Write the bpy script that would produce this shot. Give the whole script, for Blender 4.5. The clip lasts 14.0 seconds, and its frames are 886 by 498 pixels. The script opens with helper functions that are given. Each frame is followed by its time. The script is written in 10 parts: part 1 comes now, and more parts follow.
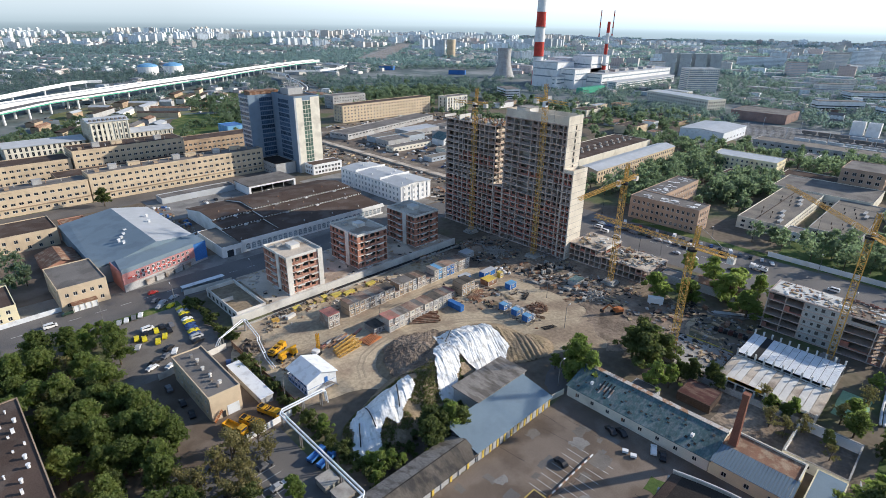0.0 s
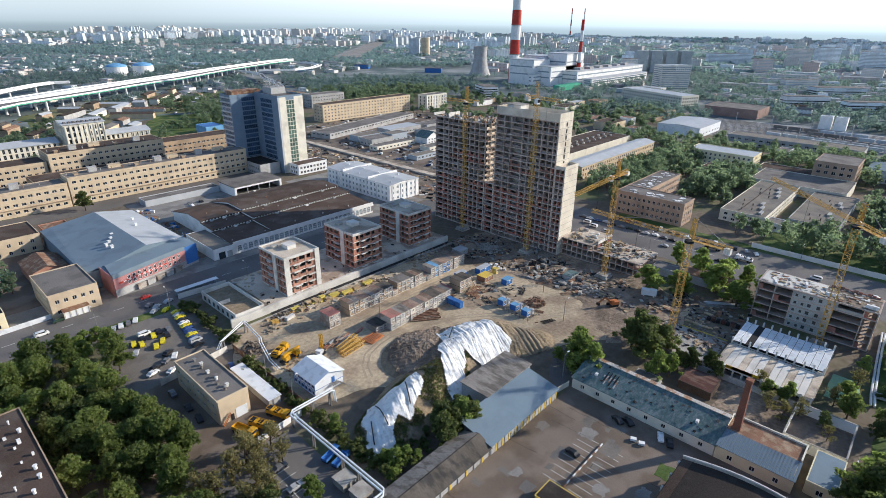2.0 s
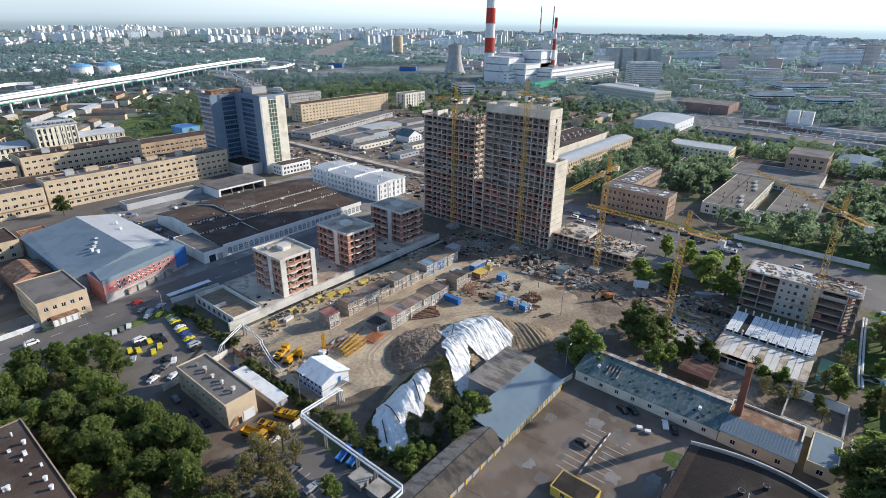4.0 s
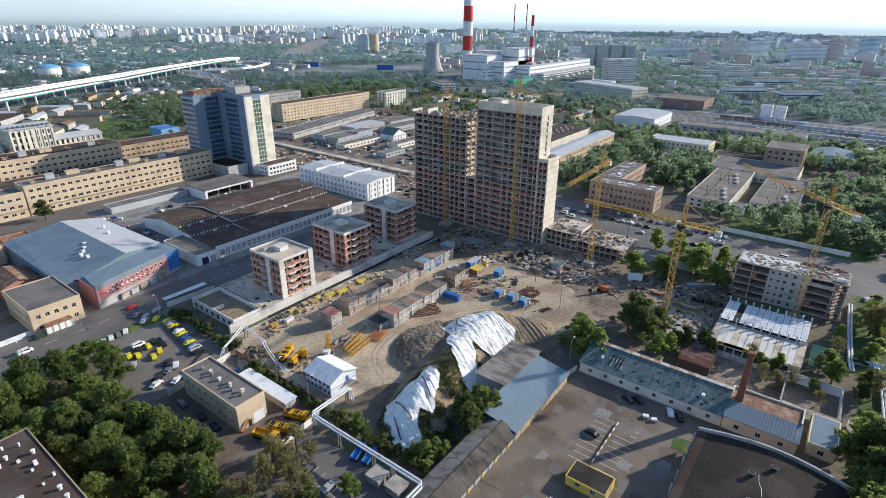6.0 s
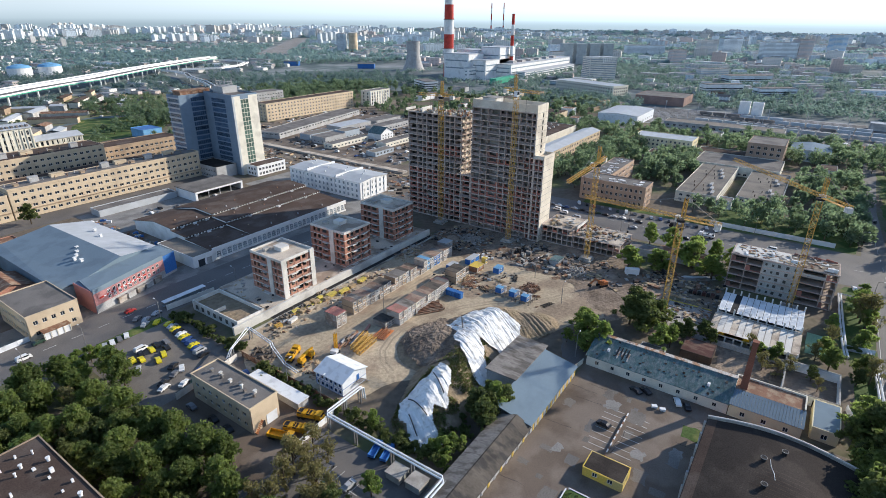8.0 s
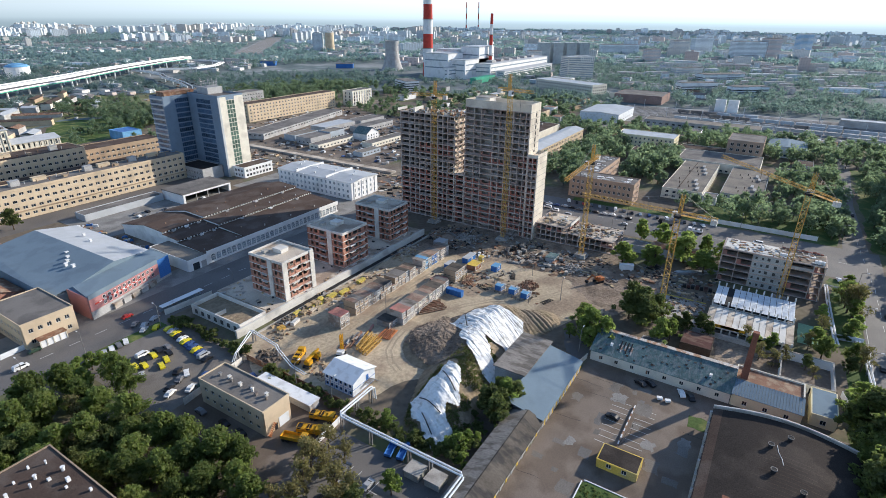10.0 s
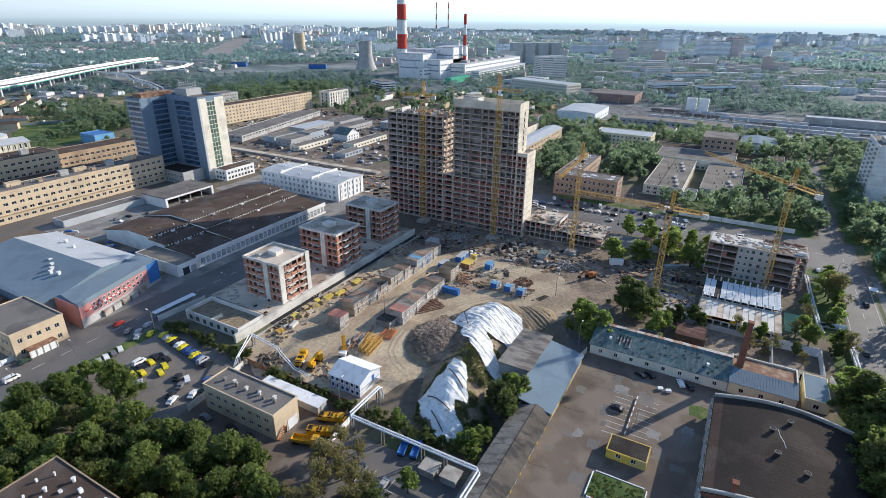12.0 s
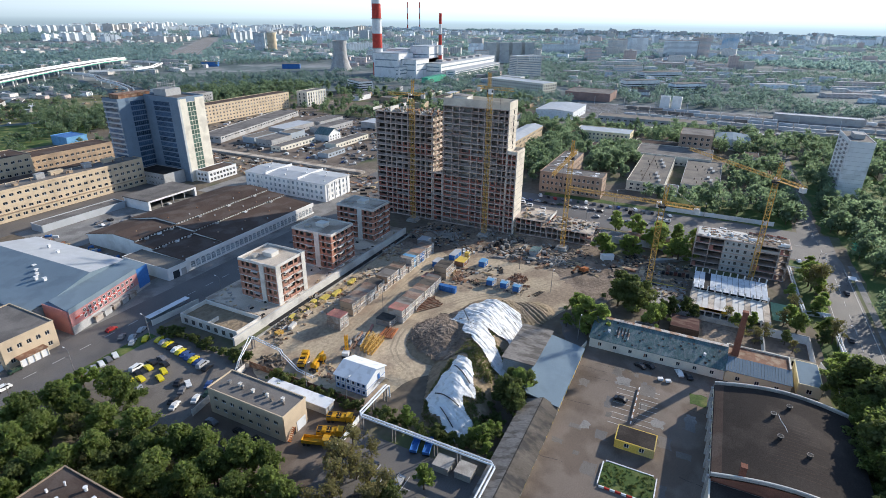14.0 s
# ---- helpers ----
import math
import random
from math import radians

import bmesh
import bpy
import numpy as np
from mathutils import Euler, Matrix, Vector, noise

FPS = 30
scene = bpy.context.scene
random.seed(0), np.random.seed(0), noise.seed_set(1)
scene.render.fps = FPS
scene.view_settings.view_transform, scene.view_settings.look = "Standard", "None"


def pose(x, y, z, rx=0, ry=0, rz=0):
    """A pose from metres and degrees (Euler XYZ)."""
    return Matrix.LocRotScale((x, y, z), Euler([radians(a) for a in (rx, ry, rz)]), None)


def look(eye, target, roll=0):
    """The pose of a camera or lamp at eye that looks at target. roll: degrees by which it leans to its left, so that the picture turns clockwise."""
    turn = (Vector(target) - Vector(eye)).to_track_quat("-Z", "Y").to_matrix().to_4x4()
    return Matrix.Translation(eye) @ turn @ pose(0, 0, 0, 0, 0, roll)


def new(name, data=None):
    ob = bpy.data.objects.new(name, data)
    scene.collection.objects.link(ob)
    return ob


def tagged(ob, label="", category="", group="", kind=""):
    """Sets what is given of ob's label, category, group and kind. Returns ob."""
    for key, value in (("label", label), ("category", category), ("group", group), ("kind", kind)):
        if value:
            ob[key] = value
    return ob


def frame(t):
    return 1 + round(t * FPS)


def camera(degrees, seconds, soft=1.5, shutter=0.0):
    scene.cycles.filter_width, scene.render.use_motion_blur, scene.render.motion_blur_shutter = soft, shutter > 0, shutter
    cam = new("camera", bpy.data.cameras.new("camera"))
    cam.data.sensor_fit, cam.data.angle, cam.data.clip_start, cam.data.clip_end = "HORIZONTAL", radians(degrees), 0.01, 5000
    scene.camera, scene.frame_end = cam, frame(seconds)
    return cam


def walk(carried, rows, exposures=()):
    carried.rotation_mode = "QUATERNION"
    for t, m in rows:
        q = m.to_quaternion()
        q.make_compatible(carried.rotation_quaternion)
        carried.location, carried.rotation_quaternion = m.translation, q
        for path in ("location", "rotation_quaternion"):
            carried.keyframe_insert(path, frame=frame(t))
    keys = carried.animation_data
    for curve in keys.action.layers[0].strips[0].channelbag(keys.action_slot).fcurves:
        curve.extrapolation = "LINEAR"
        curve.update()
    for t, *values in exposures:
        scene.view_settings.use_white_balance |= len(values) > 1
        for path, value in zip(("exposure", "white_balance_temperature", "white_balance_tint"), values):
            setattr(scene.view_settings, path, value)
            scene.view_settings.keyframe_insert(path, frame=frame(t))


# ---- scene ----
cam = camera(78.8, 14.0, soft=0.45)
METRES, EYE, TILT, LEAN, TURN = 63.95, 107.7, 0.0, 0.0, -44.7
ROWS = [
    (0.0, 0.0, 0.0, 0.0, 0.32, -22.95, -0.75),
    (0.5, -0.0357, -0.0076, 0.0002, -0.42, -22.97, -0.71),
    (1.0, -0.0711, -0.0115, -0.0002, -1.08, -23.0, -0.68),
    (1.5, -0.106, -0.0144, -0.0006, -1.79, -23.03, -0.66),
    (2.0, -0.1412, -0.0167, -0.0007, -2.51, -23.08, -0.65),
    (2.5, -0.175, -0.019, -0.0003, -3.29, -23.12, -0.61),
    (3.0, -0.2135, -0.0208, -0.0001, -4.11, -23.16, -0.61),
    (5.5, -0.3852, -0.0261, -0.0018, -7.42, -23.32, -0.43),
    (6.0, -0.4201, -0.0259, -0.0019, -8.15, -23.37, -0.39),
    (6.5, -0.4549, -0.0256, -0.0023, -8.81, -23.39, -0.37),
    (7.0, -0.492, -0.0245, -0.0028, -9.4, -23.42, -0.37),
    (7.5, -0.526, -0.0226, -0.003, -9.89, -23.45, -0.36),
    (8.0, -0.5624, -0.0207, -0.0032, -10.5, -23.48, -0.37),
    (10.5, -0.7441, -0.0067, 0.0032, -13.79, -23.52, -0.45),
    (11.0, -0.7816, -0.0022, 0.0024, -14.57, -23.51, -0.46),
    (11.5, -0.8181, 0.0031, 0.0024, -15.3, -23.49, -0.49),
    (12.0, -0.8536, 0.0077, 0.0009, -16.12, -23.47, -0.5),
    (12.5, -0.8883, 0.0142, 0.0001, -16.95, -23.46, -0.55),
    (13.0, -0.9243, 0.0207, -0.0009, -17.74, -23.47, -0.57),
    (13.5, -0.9589, 0.0276, -0.0024, -18.43, -23.47, -0.59),
    (14.0, -0.994, 0.0352, -0.0042, -19.04, -23.48, -0.62),
]
SUN_AZ, SUN_EL = -31.0, 21.5      # degrees: sun stands towards +x, a little towards -y
walk(cam, [(t, pose(0, 0, EYE, TILT, LEAN, TURN) @ pose(METRES * x, METRES * y, METRES * z, 90 + pitch, roll, yaw)) for t, x, y, z, yaw, pitch, roll in ROWS],
     [(0.0, 0.28, 6400, 10), (14.0, 0.36, 6280, 10)])

# ---- light ----
world = bpy.data.worlds.new("sky")
scene.world = world
world.use_nodes = True
wn = world.node_tree.nodes
sky = wn.new("ShaderNodeTexSky")
sky.sky_type, sky.sun_disc = "NISHITA", False
sky.sun_elevation, sky.sun_rotation = radians(SUN_EL), radians(90 - SUN_AZ)
sky.air_density, sky.dust_density, sky.ozone_density = 1.0, 0.4, 2.5
wn["Background"].inputs["Strength"].default_value = 0.15
world.node_tree.links.new(sky.outputs[0], wn["Background"].inputs["Color"])
sun_data = bpy.data.lights.new("sun", "SUN")
sun_data.energy, sun_data.angle, sun_data.color = 4.6, radians(0.6), (1.0, 0.90, 0.76)
sun = new("sun", sun_data)
to_sun = Vector((math.cos(radians(SUN_EL)) * math.cos(radians(SUN_AZ)), math.cos(radians(SUN_EL)) * math.sin(radians(SUN_AZ)), math.sin(radians(SUN_EL))))
sun.matrix_world = look(Vector((0, 0, 300)) + to_sun * 100, Vector((0, 0, 300)))


# ---- materials ----
def mat(name, c, rough=0.85, scale=0.25, var=0.22, fine=3.0, fvar=0.22, bump=0.15, metal=0.0, c2=None, c2amt=0.45, c2scale=0.12, stretch=(1, 1, 1), rnd=0.0, spec=0.15):
    """Procedural surface: colour varied at two scales in metres, optional second colour in patches, bump, per-object variation."""
    m = bpy.data.materials.new(name)
    m.use_nodes = True
    nt = m.node_tree
    b = nt.nodes["Principled BSDF"]
    L = nt.links.new
    geo = nt.nodes.new("ShaderNodeNewGeometry")
    mp = nt.nodes.new("ShaderNodeMapping")
    mp.inputs["Scale"].default_value = stretch
    L(geo.outputs["Position"], mp.inputs["Vector"])

    def noise_node(s, detail=4.0):
        n = nt.nodes.new("ShaderNodeTexNoise")
        n.inputs["Scale"].default_value, n.inputs["Detail"].default_value = s, detail
        L(mp.outputs[0], n.inputs["Vector"])
        return n

    def maths(op, a, bv):
        n = nt.nodes.new("ShaderNodeMath")
        n.operation = op
        for i, s in enumerate((a, bv)):
            if isinstance(s, (int, float)):
                n.inputs[i].default_value = s
            else:
                L(s, n.inputs[i])
        return n.outputs[0]
    big, small = noise_node(scale), noise_node(fine)
    k = maths("ADD", maths("MULTIPLY", maths("SUBTRACT", big.outputs["Fac"], 0.5), 4 * var), maths("MULTIPLY", maths("SUBTRACT", small.outputs["Fac"], 0.5), 4 * fvar))
    if rnd:
        oi = nt.nodes.new("ShaderNodeObjectInfo")
        k = maths("ADD", k, maths("MULTIPLY", maths("SUBTRACT", oi.outputs["Random"], 0.5), 2 * rnd))
    k = maths("ADD", k, 1.0)
    col = None
    if c2 is not None:
        pn = noise_node(c2scale, 6.0)
        ramp = nt.nodes.new("ShaderNodeMapRange")
        ramp.inputs[1].default_value, ramp.inputs[2].default_value = 0.62 - 0.3 * c2amt, 0.74 - 0.3 * c2amt
        L(pn.outputs["Fac"], ramp.inputs[0])
        mx = nt.nodes.new("ShaderNodeMix")
        mx.data_type = "RGBA"
        L(ramp.outputs[0], mx.inputs["Factor"])
        mx.inputs["A"].default_value, mx.inputs["B"].default_value = (*c, 1), (*c2, 1)
        col = mx.outputs["Result"]
    vm = nt.nodes.new("ShaderNodeVectorMath")
    vm.operation = "SCALE"
    if col is None:
        vm.inputs[0].default_value = c
    else:
        L(col, vm.inputs[0])
    L(k, vm.inputs["Scale"])
    L(vm.outputs[0], b.inputs["Base Color"])
    b.inputs["Roughness"].default_value, b.inputs["Metallic"].default_value = rough, metal
    b.inputs["Specular IOR Level"].default_value = spec
    if bump:
        bp = nt.nodes.new("ShaderNodeBump")
        bp.inputs["Strength"].default_value, bp.inputs["Distance"].default_value = min(1.0, bump * 2), bump
        L(small.outputs["Fac"], bp.inputs["Height"])
        L(bp.outputs[0], b.inputs["Normal"])
    return m


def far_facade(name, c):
    """Wall of distant blocks: rows of window bands too small to tell apart, paled for haze, tone varied from block to
    block.
    """
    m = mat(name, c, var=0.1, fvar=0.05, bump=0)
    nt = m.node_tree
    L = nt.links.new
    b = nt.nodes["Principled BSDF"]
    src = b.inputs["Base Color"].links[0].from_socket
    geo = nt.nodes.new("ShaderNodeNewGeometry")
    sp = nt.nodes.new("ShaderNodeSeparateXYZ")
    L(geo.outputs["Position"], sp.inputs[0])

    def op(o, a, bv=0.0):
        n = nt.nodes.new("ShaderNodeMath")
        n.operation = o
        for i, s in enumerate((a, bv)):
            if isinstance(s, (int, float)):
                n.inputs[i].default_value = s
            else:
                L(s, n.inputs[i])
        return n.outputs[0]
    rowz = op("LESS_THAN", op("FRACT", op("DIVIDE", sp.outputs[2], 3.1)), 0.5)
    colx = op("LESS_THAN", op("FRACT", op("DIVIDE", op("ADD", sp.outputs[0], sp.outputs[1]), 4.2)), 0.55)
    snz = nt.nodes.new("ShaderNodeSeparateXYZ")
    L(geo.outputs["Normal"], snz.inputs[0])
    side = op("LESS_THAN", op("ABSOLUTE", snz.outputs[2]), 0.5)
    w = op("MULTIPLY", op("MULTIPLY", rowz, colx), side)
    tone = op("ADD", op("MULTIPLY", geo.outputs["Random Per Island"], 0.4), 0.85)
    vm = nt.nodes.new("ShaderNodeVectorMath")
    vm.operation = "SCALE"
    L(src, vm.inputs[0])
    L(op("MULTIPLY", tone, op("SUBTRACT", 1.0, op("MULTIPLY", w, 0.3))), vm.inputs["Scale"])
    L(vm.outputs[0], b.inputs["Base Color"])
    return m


def leaf_mat(name, c, c2, through_light=0.45):
    m = bpy.data.materials.new(name)
    m.use_nodes = True
    nt = m.node_tree
    L = nt.links.new
    b = nt.nodes["Principled BSDF"]
    geo = nt.nodes.new("ShaderNodeNewGeometry")
    oi = nt.nodes.new("ShaderNodeObjectInfo")
    n = nt.nodes.new("ShaderNodeTexNoise")
    n.inputs["Scale"].default_value = 0.06
    L(geo.outputs["Position"], n.inputs["Vector"])
    ad = nt.nodes.new("ShaderNodeMath")
    ad.operation = "MULTIPLY_ADD"
    L(geo.outputs["Random Per Island"], ad.inputs[0])
    ad.inputs[1].default_value = 0.45
    sub = nt.nodes.new("ShaderNodeMath")
    sub.operation = "MULTIPLY_ADD"
    L(oi.outputs["Random"], sub.inputs[0])
    sub.inputs[1].default_value = 0.5
    L(n.outputs["Fac"], sub.inputs[2])
    sub2 = nt.nodes.new("ShaderNodeMath")
    sub2.operation = "SUBTRACT"
    L(sub.outputs[0], sub2.inputs[0])
    sub2.inputs[1].default_value = 0.45
    L(sub2.outputs[0], ad.inputs[2])
    mx = nt.nodes.new("ShaderNodeMix")
    mx.data_type = "RGBA"
    L(ad.outputs[0], mx.inputs["Factor"])
    mx.inputs["A"].default_value, mx.inputs["B"].default_value = (*c, 1), (*c2, 1)
    L(mx.outputs["Result"], b.inputs["Base Color"])
    b.inputs["Roughness"].default_value = 0.7
    b.inputs["Specular IOR Level"].default_value = 0.2
    tr = nt.nodes.new("ShaderNodeBsdfTranslucent")
    vt = nt.nodes.new("ShaderNodeVectorMath")
    vt.operation = "MULTIPLY"
    vt.inputs[1].default_value = (1.35, 1.5, 1.2)
    L(mx.outputs["Result"], vt.inputs[0])
    L(vt.outputs[0], tr.inputs["Color"])
    ms = nt.nodes.new("ShaderNodeMixShader")
    ms.inputs[0].default_value = through_light
    L(b.outputs[0], ms.inputs[1])
    L(tr.outputs[0], ms.inputs[2])
    L(ms.outputs[0], nt.nodes["Material Output"].inputs["Surface"])
    return m


CONCRETE = mat("raw_concrete", (0.40, 0.38, 0.35), scale=0.15, c2=(0.25, 0.23, 0.21), c2amt=0.4, rnd=0.08)
PALE_CONCRETE = mat("pale_concrete", (0.66, 0.64, 0.60), scale=0.2, var=0.1, fvar=0.09, bump=0.06, c2=(0.5, 0.48, 0.45), c2amt=0.35, rnd=0.06)
DECK = mat("concrete_deck", (0.57, 0.49, 0.40), scale=0.08, c2=(0.33, 0.265, 0.21), c2amt=0.45)
BRICK = mat("red_brick", (0.39, 0.20, 0.145), fine=6, c2=(0.33, 0.18, 0.14), rnd=0.15)
ORANGE_BRICK = mat("orange_brick", (0.43, 0.235, 0.175), fine=6, c2=(0.37, 0.215, 0.17), rnd=0.15)
MAROON = mat("dark_maroon_sheet", (0.10, 0.045, 0.04), var=0.25, c2=(0.16, 0.10, 0.08), c2scale=0.5, stretch=(1, 0.3, 1))
BLOCK = mat("grey_block_infill", (0.31, 0.26, 0.24), fine=6, c2=(0.26, 0.20, 0.18), rnd=0.2)
END_WALL = mat("cream_poured_concrete", (0.69, 0.63, 0.53), scale=0.2, var=0.1, fvar=0.09, bump=0.06, c2=(0.56, 0.50, 0.42), c2amt=0.35)
FRAME = mat("dusty_frame_concrete", (0.52, 0.425, 0.37), scale=0.15, var=0.14, c2=(0.42, 0.335, 0.29), c2amt=0.4, rnd=0.08)
PANEL_GREY = mat("grey_wall_panel", (0.46, 0.46, 0.44), scale=0.2, var=0.12, c2=(0.37, 0.36, 0.34), c2amt=0.4)
DULL_BRICK = mat("dusty_brick", (0.36, 0.15, 0.115), fine=6, c2=(0.29, 0.165, 0.135), rnd=0.2)
TAN_BRICK = mat("tan_brick", (0.60, 0.485, 0.345), scale=0.1, var=0.1, fine=5, fvar=0.1, bump=0.06, c2=(0.51, 0.41, 0.295), c2amt=0.4, rnd=0.05)
BROWN_BRICK = mat("brown_brick", (0.40, 0.30, 0.21), scale=0.1, var=0.12, fine=5, c2=(0.33, 0.25, 0.18))
YELLOW_WALL = mat("yellow_plaster", (0.80, 0.72, 0.50), var=0.08, fvar=0.06, bump=0.05, c2=(0.68, 0.58, 0.36), c2amt=0.3)
BRIGHT_YELLOW = mat("bright_yellow_paint", (0.66, 0.47, 0.10), var=0.12, c2=(0.5, 0.4, 0.16), c2amt=0.3)
CREAM = mat("cream_plaster", (0.72, 0.68, 0.58), var=0.08, fvar=0.07, bump=0.05, c2=(0.6, 0.56, 0.48), c2amt=0.3)
WHITE = mat("white_paint", (0.78, 0.78, 0.78), var=0.06, fvar=0.05, bump=0.04, c2=(0.66, 0.66, 0.65), c2amt=0.3)
WHITE_SHEET = mat("white_sheet_metal", (0.74, 0.77, 0.80), rough=0.5, var=0.05, fvar=0.04, bump=0.02, c2=(0.62, 0.64, 0.66), c2amt=0.25, c2scale=0.4)
BLUE_FRAME = mat("blue_window_frame", (0.19, 0.255, 0.33), rough=0.5, var=0.1)
OFFICE_WALL = mat("office_panel", (0.38, 0.43, 0.48), rough=0.5, var=0.1)
GREY_WALL = mat("grey_plaster", (0.42, 0.42, 0.42), var=0.1, c2=(0.35, 0.34, 0.33))
ASPHALT = mat("asphalt", (0.14, 0.132, 0.128), rough=0.7, spec=0.32, scale=0.06, var=0.2, c2=(0.165, 0.152, 0.14), c2amt=0.45, c2scale=0.05, bump=0.03)
LOT = mat("pale_lot", (0.19, 0.172, 0.155), scale=0.06, var=0.2, c2=(0.145, 0.13, 0.118), c2amt=0.4, bump=0.03)
YARD = mat("worn_asphalt", (0.146, 0.112, 0.087), spec=0.3, scale=0.05, var=0.28, fvar=0.16, fine=3.0, c2=(0.205, 0.165, 0.135), c2amt=0.6, c2scale=0.09, bump=0.03)
PAVE = mat("paving", (0.27, 0.26, 0.245), scale=0.1, c2=(0.2, 0.19, 0.18))
SAND = mat("site_sand", (0.48, 0.39, 0.275), scale=0.035, var=0.2, fine=0.8, fvar=0.24, c2=(0.33, 0.255, 0.185), c2amt=0.5, c2scale=0.06, bump=0.3)
MUD = mat("dark_soil", (0.19, 0.155, 0.125), scale=0.08, var=0.3, fine=0.8, c2=(0.27, 0.225, 0.175), c2scale=0.1, bump=0.4)
SOIL = mat("bare_soil_mix", (0.185, 0.152, 0.117), scale=0.03, var=0.3, fine=0.4, c2=(0.10, 0.115, 0.055), c2amt=0.45, c2scale=0.03, bump=0.2)
GRASS = mat("grass", (0.075, 0.12, 0.035), scale=0.06, var=0.3, fine=1.2, c2=(0.16, 0.17, 0.06), c2amt=0.4, bump=0.2)
# far ground kept pale and bluish: distance haze painted into its colour
HAZED_LAND = mat("hazed_far_land", (0.13, 0.165, 0.165), scale=0.006, var=0.3, fine=0.05, fvar=0.25, c2=(0.22, 0.235, 0.235), c2amt=0.45, c2scale=0.012, bump=0)
ROOF_BROWN = mat("brown_bitumen_roof", (0.092, 0.066, 0.055), rough=0.9, scale=0.05, var=0.25, c2=(0.12, 0.095, 0.082), spec=0.08)
ROOF_DARK = mat("dark_bitumen_roof", (0.05, 0.042, 0.038), rough=0.9, scale=0.05, c2=(0.072, 0.06, 0.053), spec=0.08)
ROOF_GREY = mat("grey_roof", (0.20, 0.185, 0.172), scale=0.07, c2=(0.145, 0.135, 0.128))
ROOF_BLUE = mat("blue_grey_sheet_roof", (0.20, 0.265, 0.32), rough=0.9, scale=0.06, var=0.1, fvar=0.06, bump=0.03, c2=(0.17, 0.225, 0.275), spec=0.1)
ROOF_TEAL = mat("weathered_teal_roof", (0.10, 0.16, 0.162), rough=0.8, scale=0.15, var=0.25, c2=(0.165, 0.205, 0.21), c2amt=0.5, c2scale=0.9, stretch=(0.5, 1, 1), fine=2.2, fvar=0.3)
ROOF_LIGHT = mat("light_zinc_roof", (0.45, 0.47, 0.49), rough=0.5, var=0.08, fvar=0.06, bump=0.03, c2=(0.48, 0.5, 0.53))
BALLAST = mat("rail_ballast", (0.31, 0.315, 0.32), scale=0.04, var=0.25, fine=0.5, c2=(0.22, 0.215, 0.205), c2amt=0.5, c2scale=0.03, bump=0)
RUST = mat("rusty_sheet", (0.24, 0.13, 0.085), rough=0.8, c2=(0.33, 0.24, 0.17), c2scale=0.5)
CHIMNEY_BRICK = mat("chimney_brick", (0.24, 0.105, 0.072), fine=4, c2=(0.2, 0.09, 0.06))
SLATE = mat("slate_roof", (0.115, 0.10, 0.085), scale=0.15, var=0.3, c2=(0.06, 0.056, 0.054), c2amt=0.5, c2scale=0.35, stretch=(1, 0.25, 1))
CRANE_YELLOW = mat("crane_yellow", (0.55, 0.335, 0.09), rough=0.5, var=0.12, rnd=0.05)
MACHINE = mat("machine_yellow", (0.62, 0.33, 0.025), rough=0.5, var=0.15, c2=(0.42, 0.25, 0.05), c2amt=0.3, c2scale=0.6)
STEEL = mat("steel", (0.27, 0.265, 0.26), rough=0.6, metal=0.3, c2=(0.2, 0.17, 0.15), c2amt=0.4, c2scale=0.5, rnd=0.15)
DARK = mat("dark_rubber", (0.03, 0.03, 0.032), rough=0.7, bump=0)
BARE_SLATE = mat("pale_weathered_sheet", (0.275, 0.25, 0.225), scale=0.2, var=0.2, c2=(0.16, 0.142, 0.125), c2amt=0.5, c2scale=0.5, stretch=(1, 0.3, 1))
ROOF_BEIGE = mat("beige_felt_roof", (0.225, 0.20, 0.17), scale=0.05, var=0.2, c2=(0.17, 0.155, 0.14), c2amt=0.4)
PINK_BRICK = mat("pale_red_brick", (0.43, 0.315, 0.24), scale=0.1, var=0.1, fine=5, c2=(0.36, 0.265, 0.205))
DRY_GRASS = mat("dry_field", (0.20, 0.19, 0.11), scale=0.03, var=0.3, fine=0.3, c2=(0.13, 0.15, 0.06), c2amt=0.5, c2scale=0.02, bump=0)
PALE_GLASS = mat("pale_reflecting_glass", (0.22, 0.27, 0.31), rough=0.2, var=0.3, bump=0, rnd=0.35, spec=0.5)
DUG = mat("dug_soil", (0.25, 0.195, 0.15), scale=0.12, var=0.3, fine=0.7, c2=(0.17, 0.13, 0.10), c2amt=0.5, c2scale=0.1, bump=0.5)
CHURN = mat("churned_sand", (0.285, 0.225, 0.172), scale=0.06, var=0.28, fine=0.9, fvar=0.4, c2=(0.165, 0.128, 0.10), c2amt=0.5, c2scale=0.08, bump=0.35)
TRACK = mat("pressed_sand", (0.40, 0.325, 0.235), scale=0.1, var=0.2, c2=(0.34, 0.275, 0.2), bump=0.2)
FADED_RED = mat("faded_red_roof", (0.44, 0.19, 0.16), var=0.15, c2=(0.35, 0.2, 0.16), rnd=0.1)
CAB_WALL = mat("stained_cabin_wall", (0.40, 0.365, 0.33), scale=0.4, var=0.2, c2=(0.27, 0.215, 0.175), c2amt=0.5, c2scale=0.35, rnd=0.15)
CAB_ROOF = mat("stained_cabin_roof", (0.30, 0.225, 0.175), scale=0.4, var=0.2, c2=(0.24, 0.155, 0.12), c2amt=0.5, c2scale=0.3, rnd=0.25)
BEAM_YELLOW = mat("faded_beam_yellow", (0.58, 0.47, 0.12), rough=0.7, rnd=0.15)
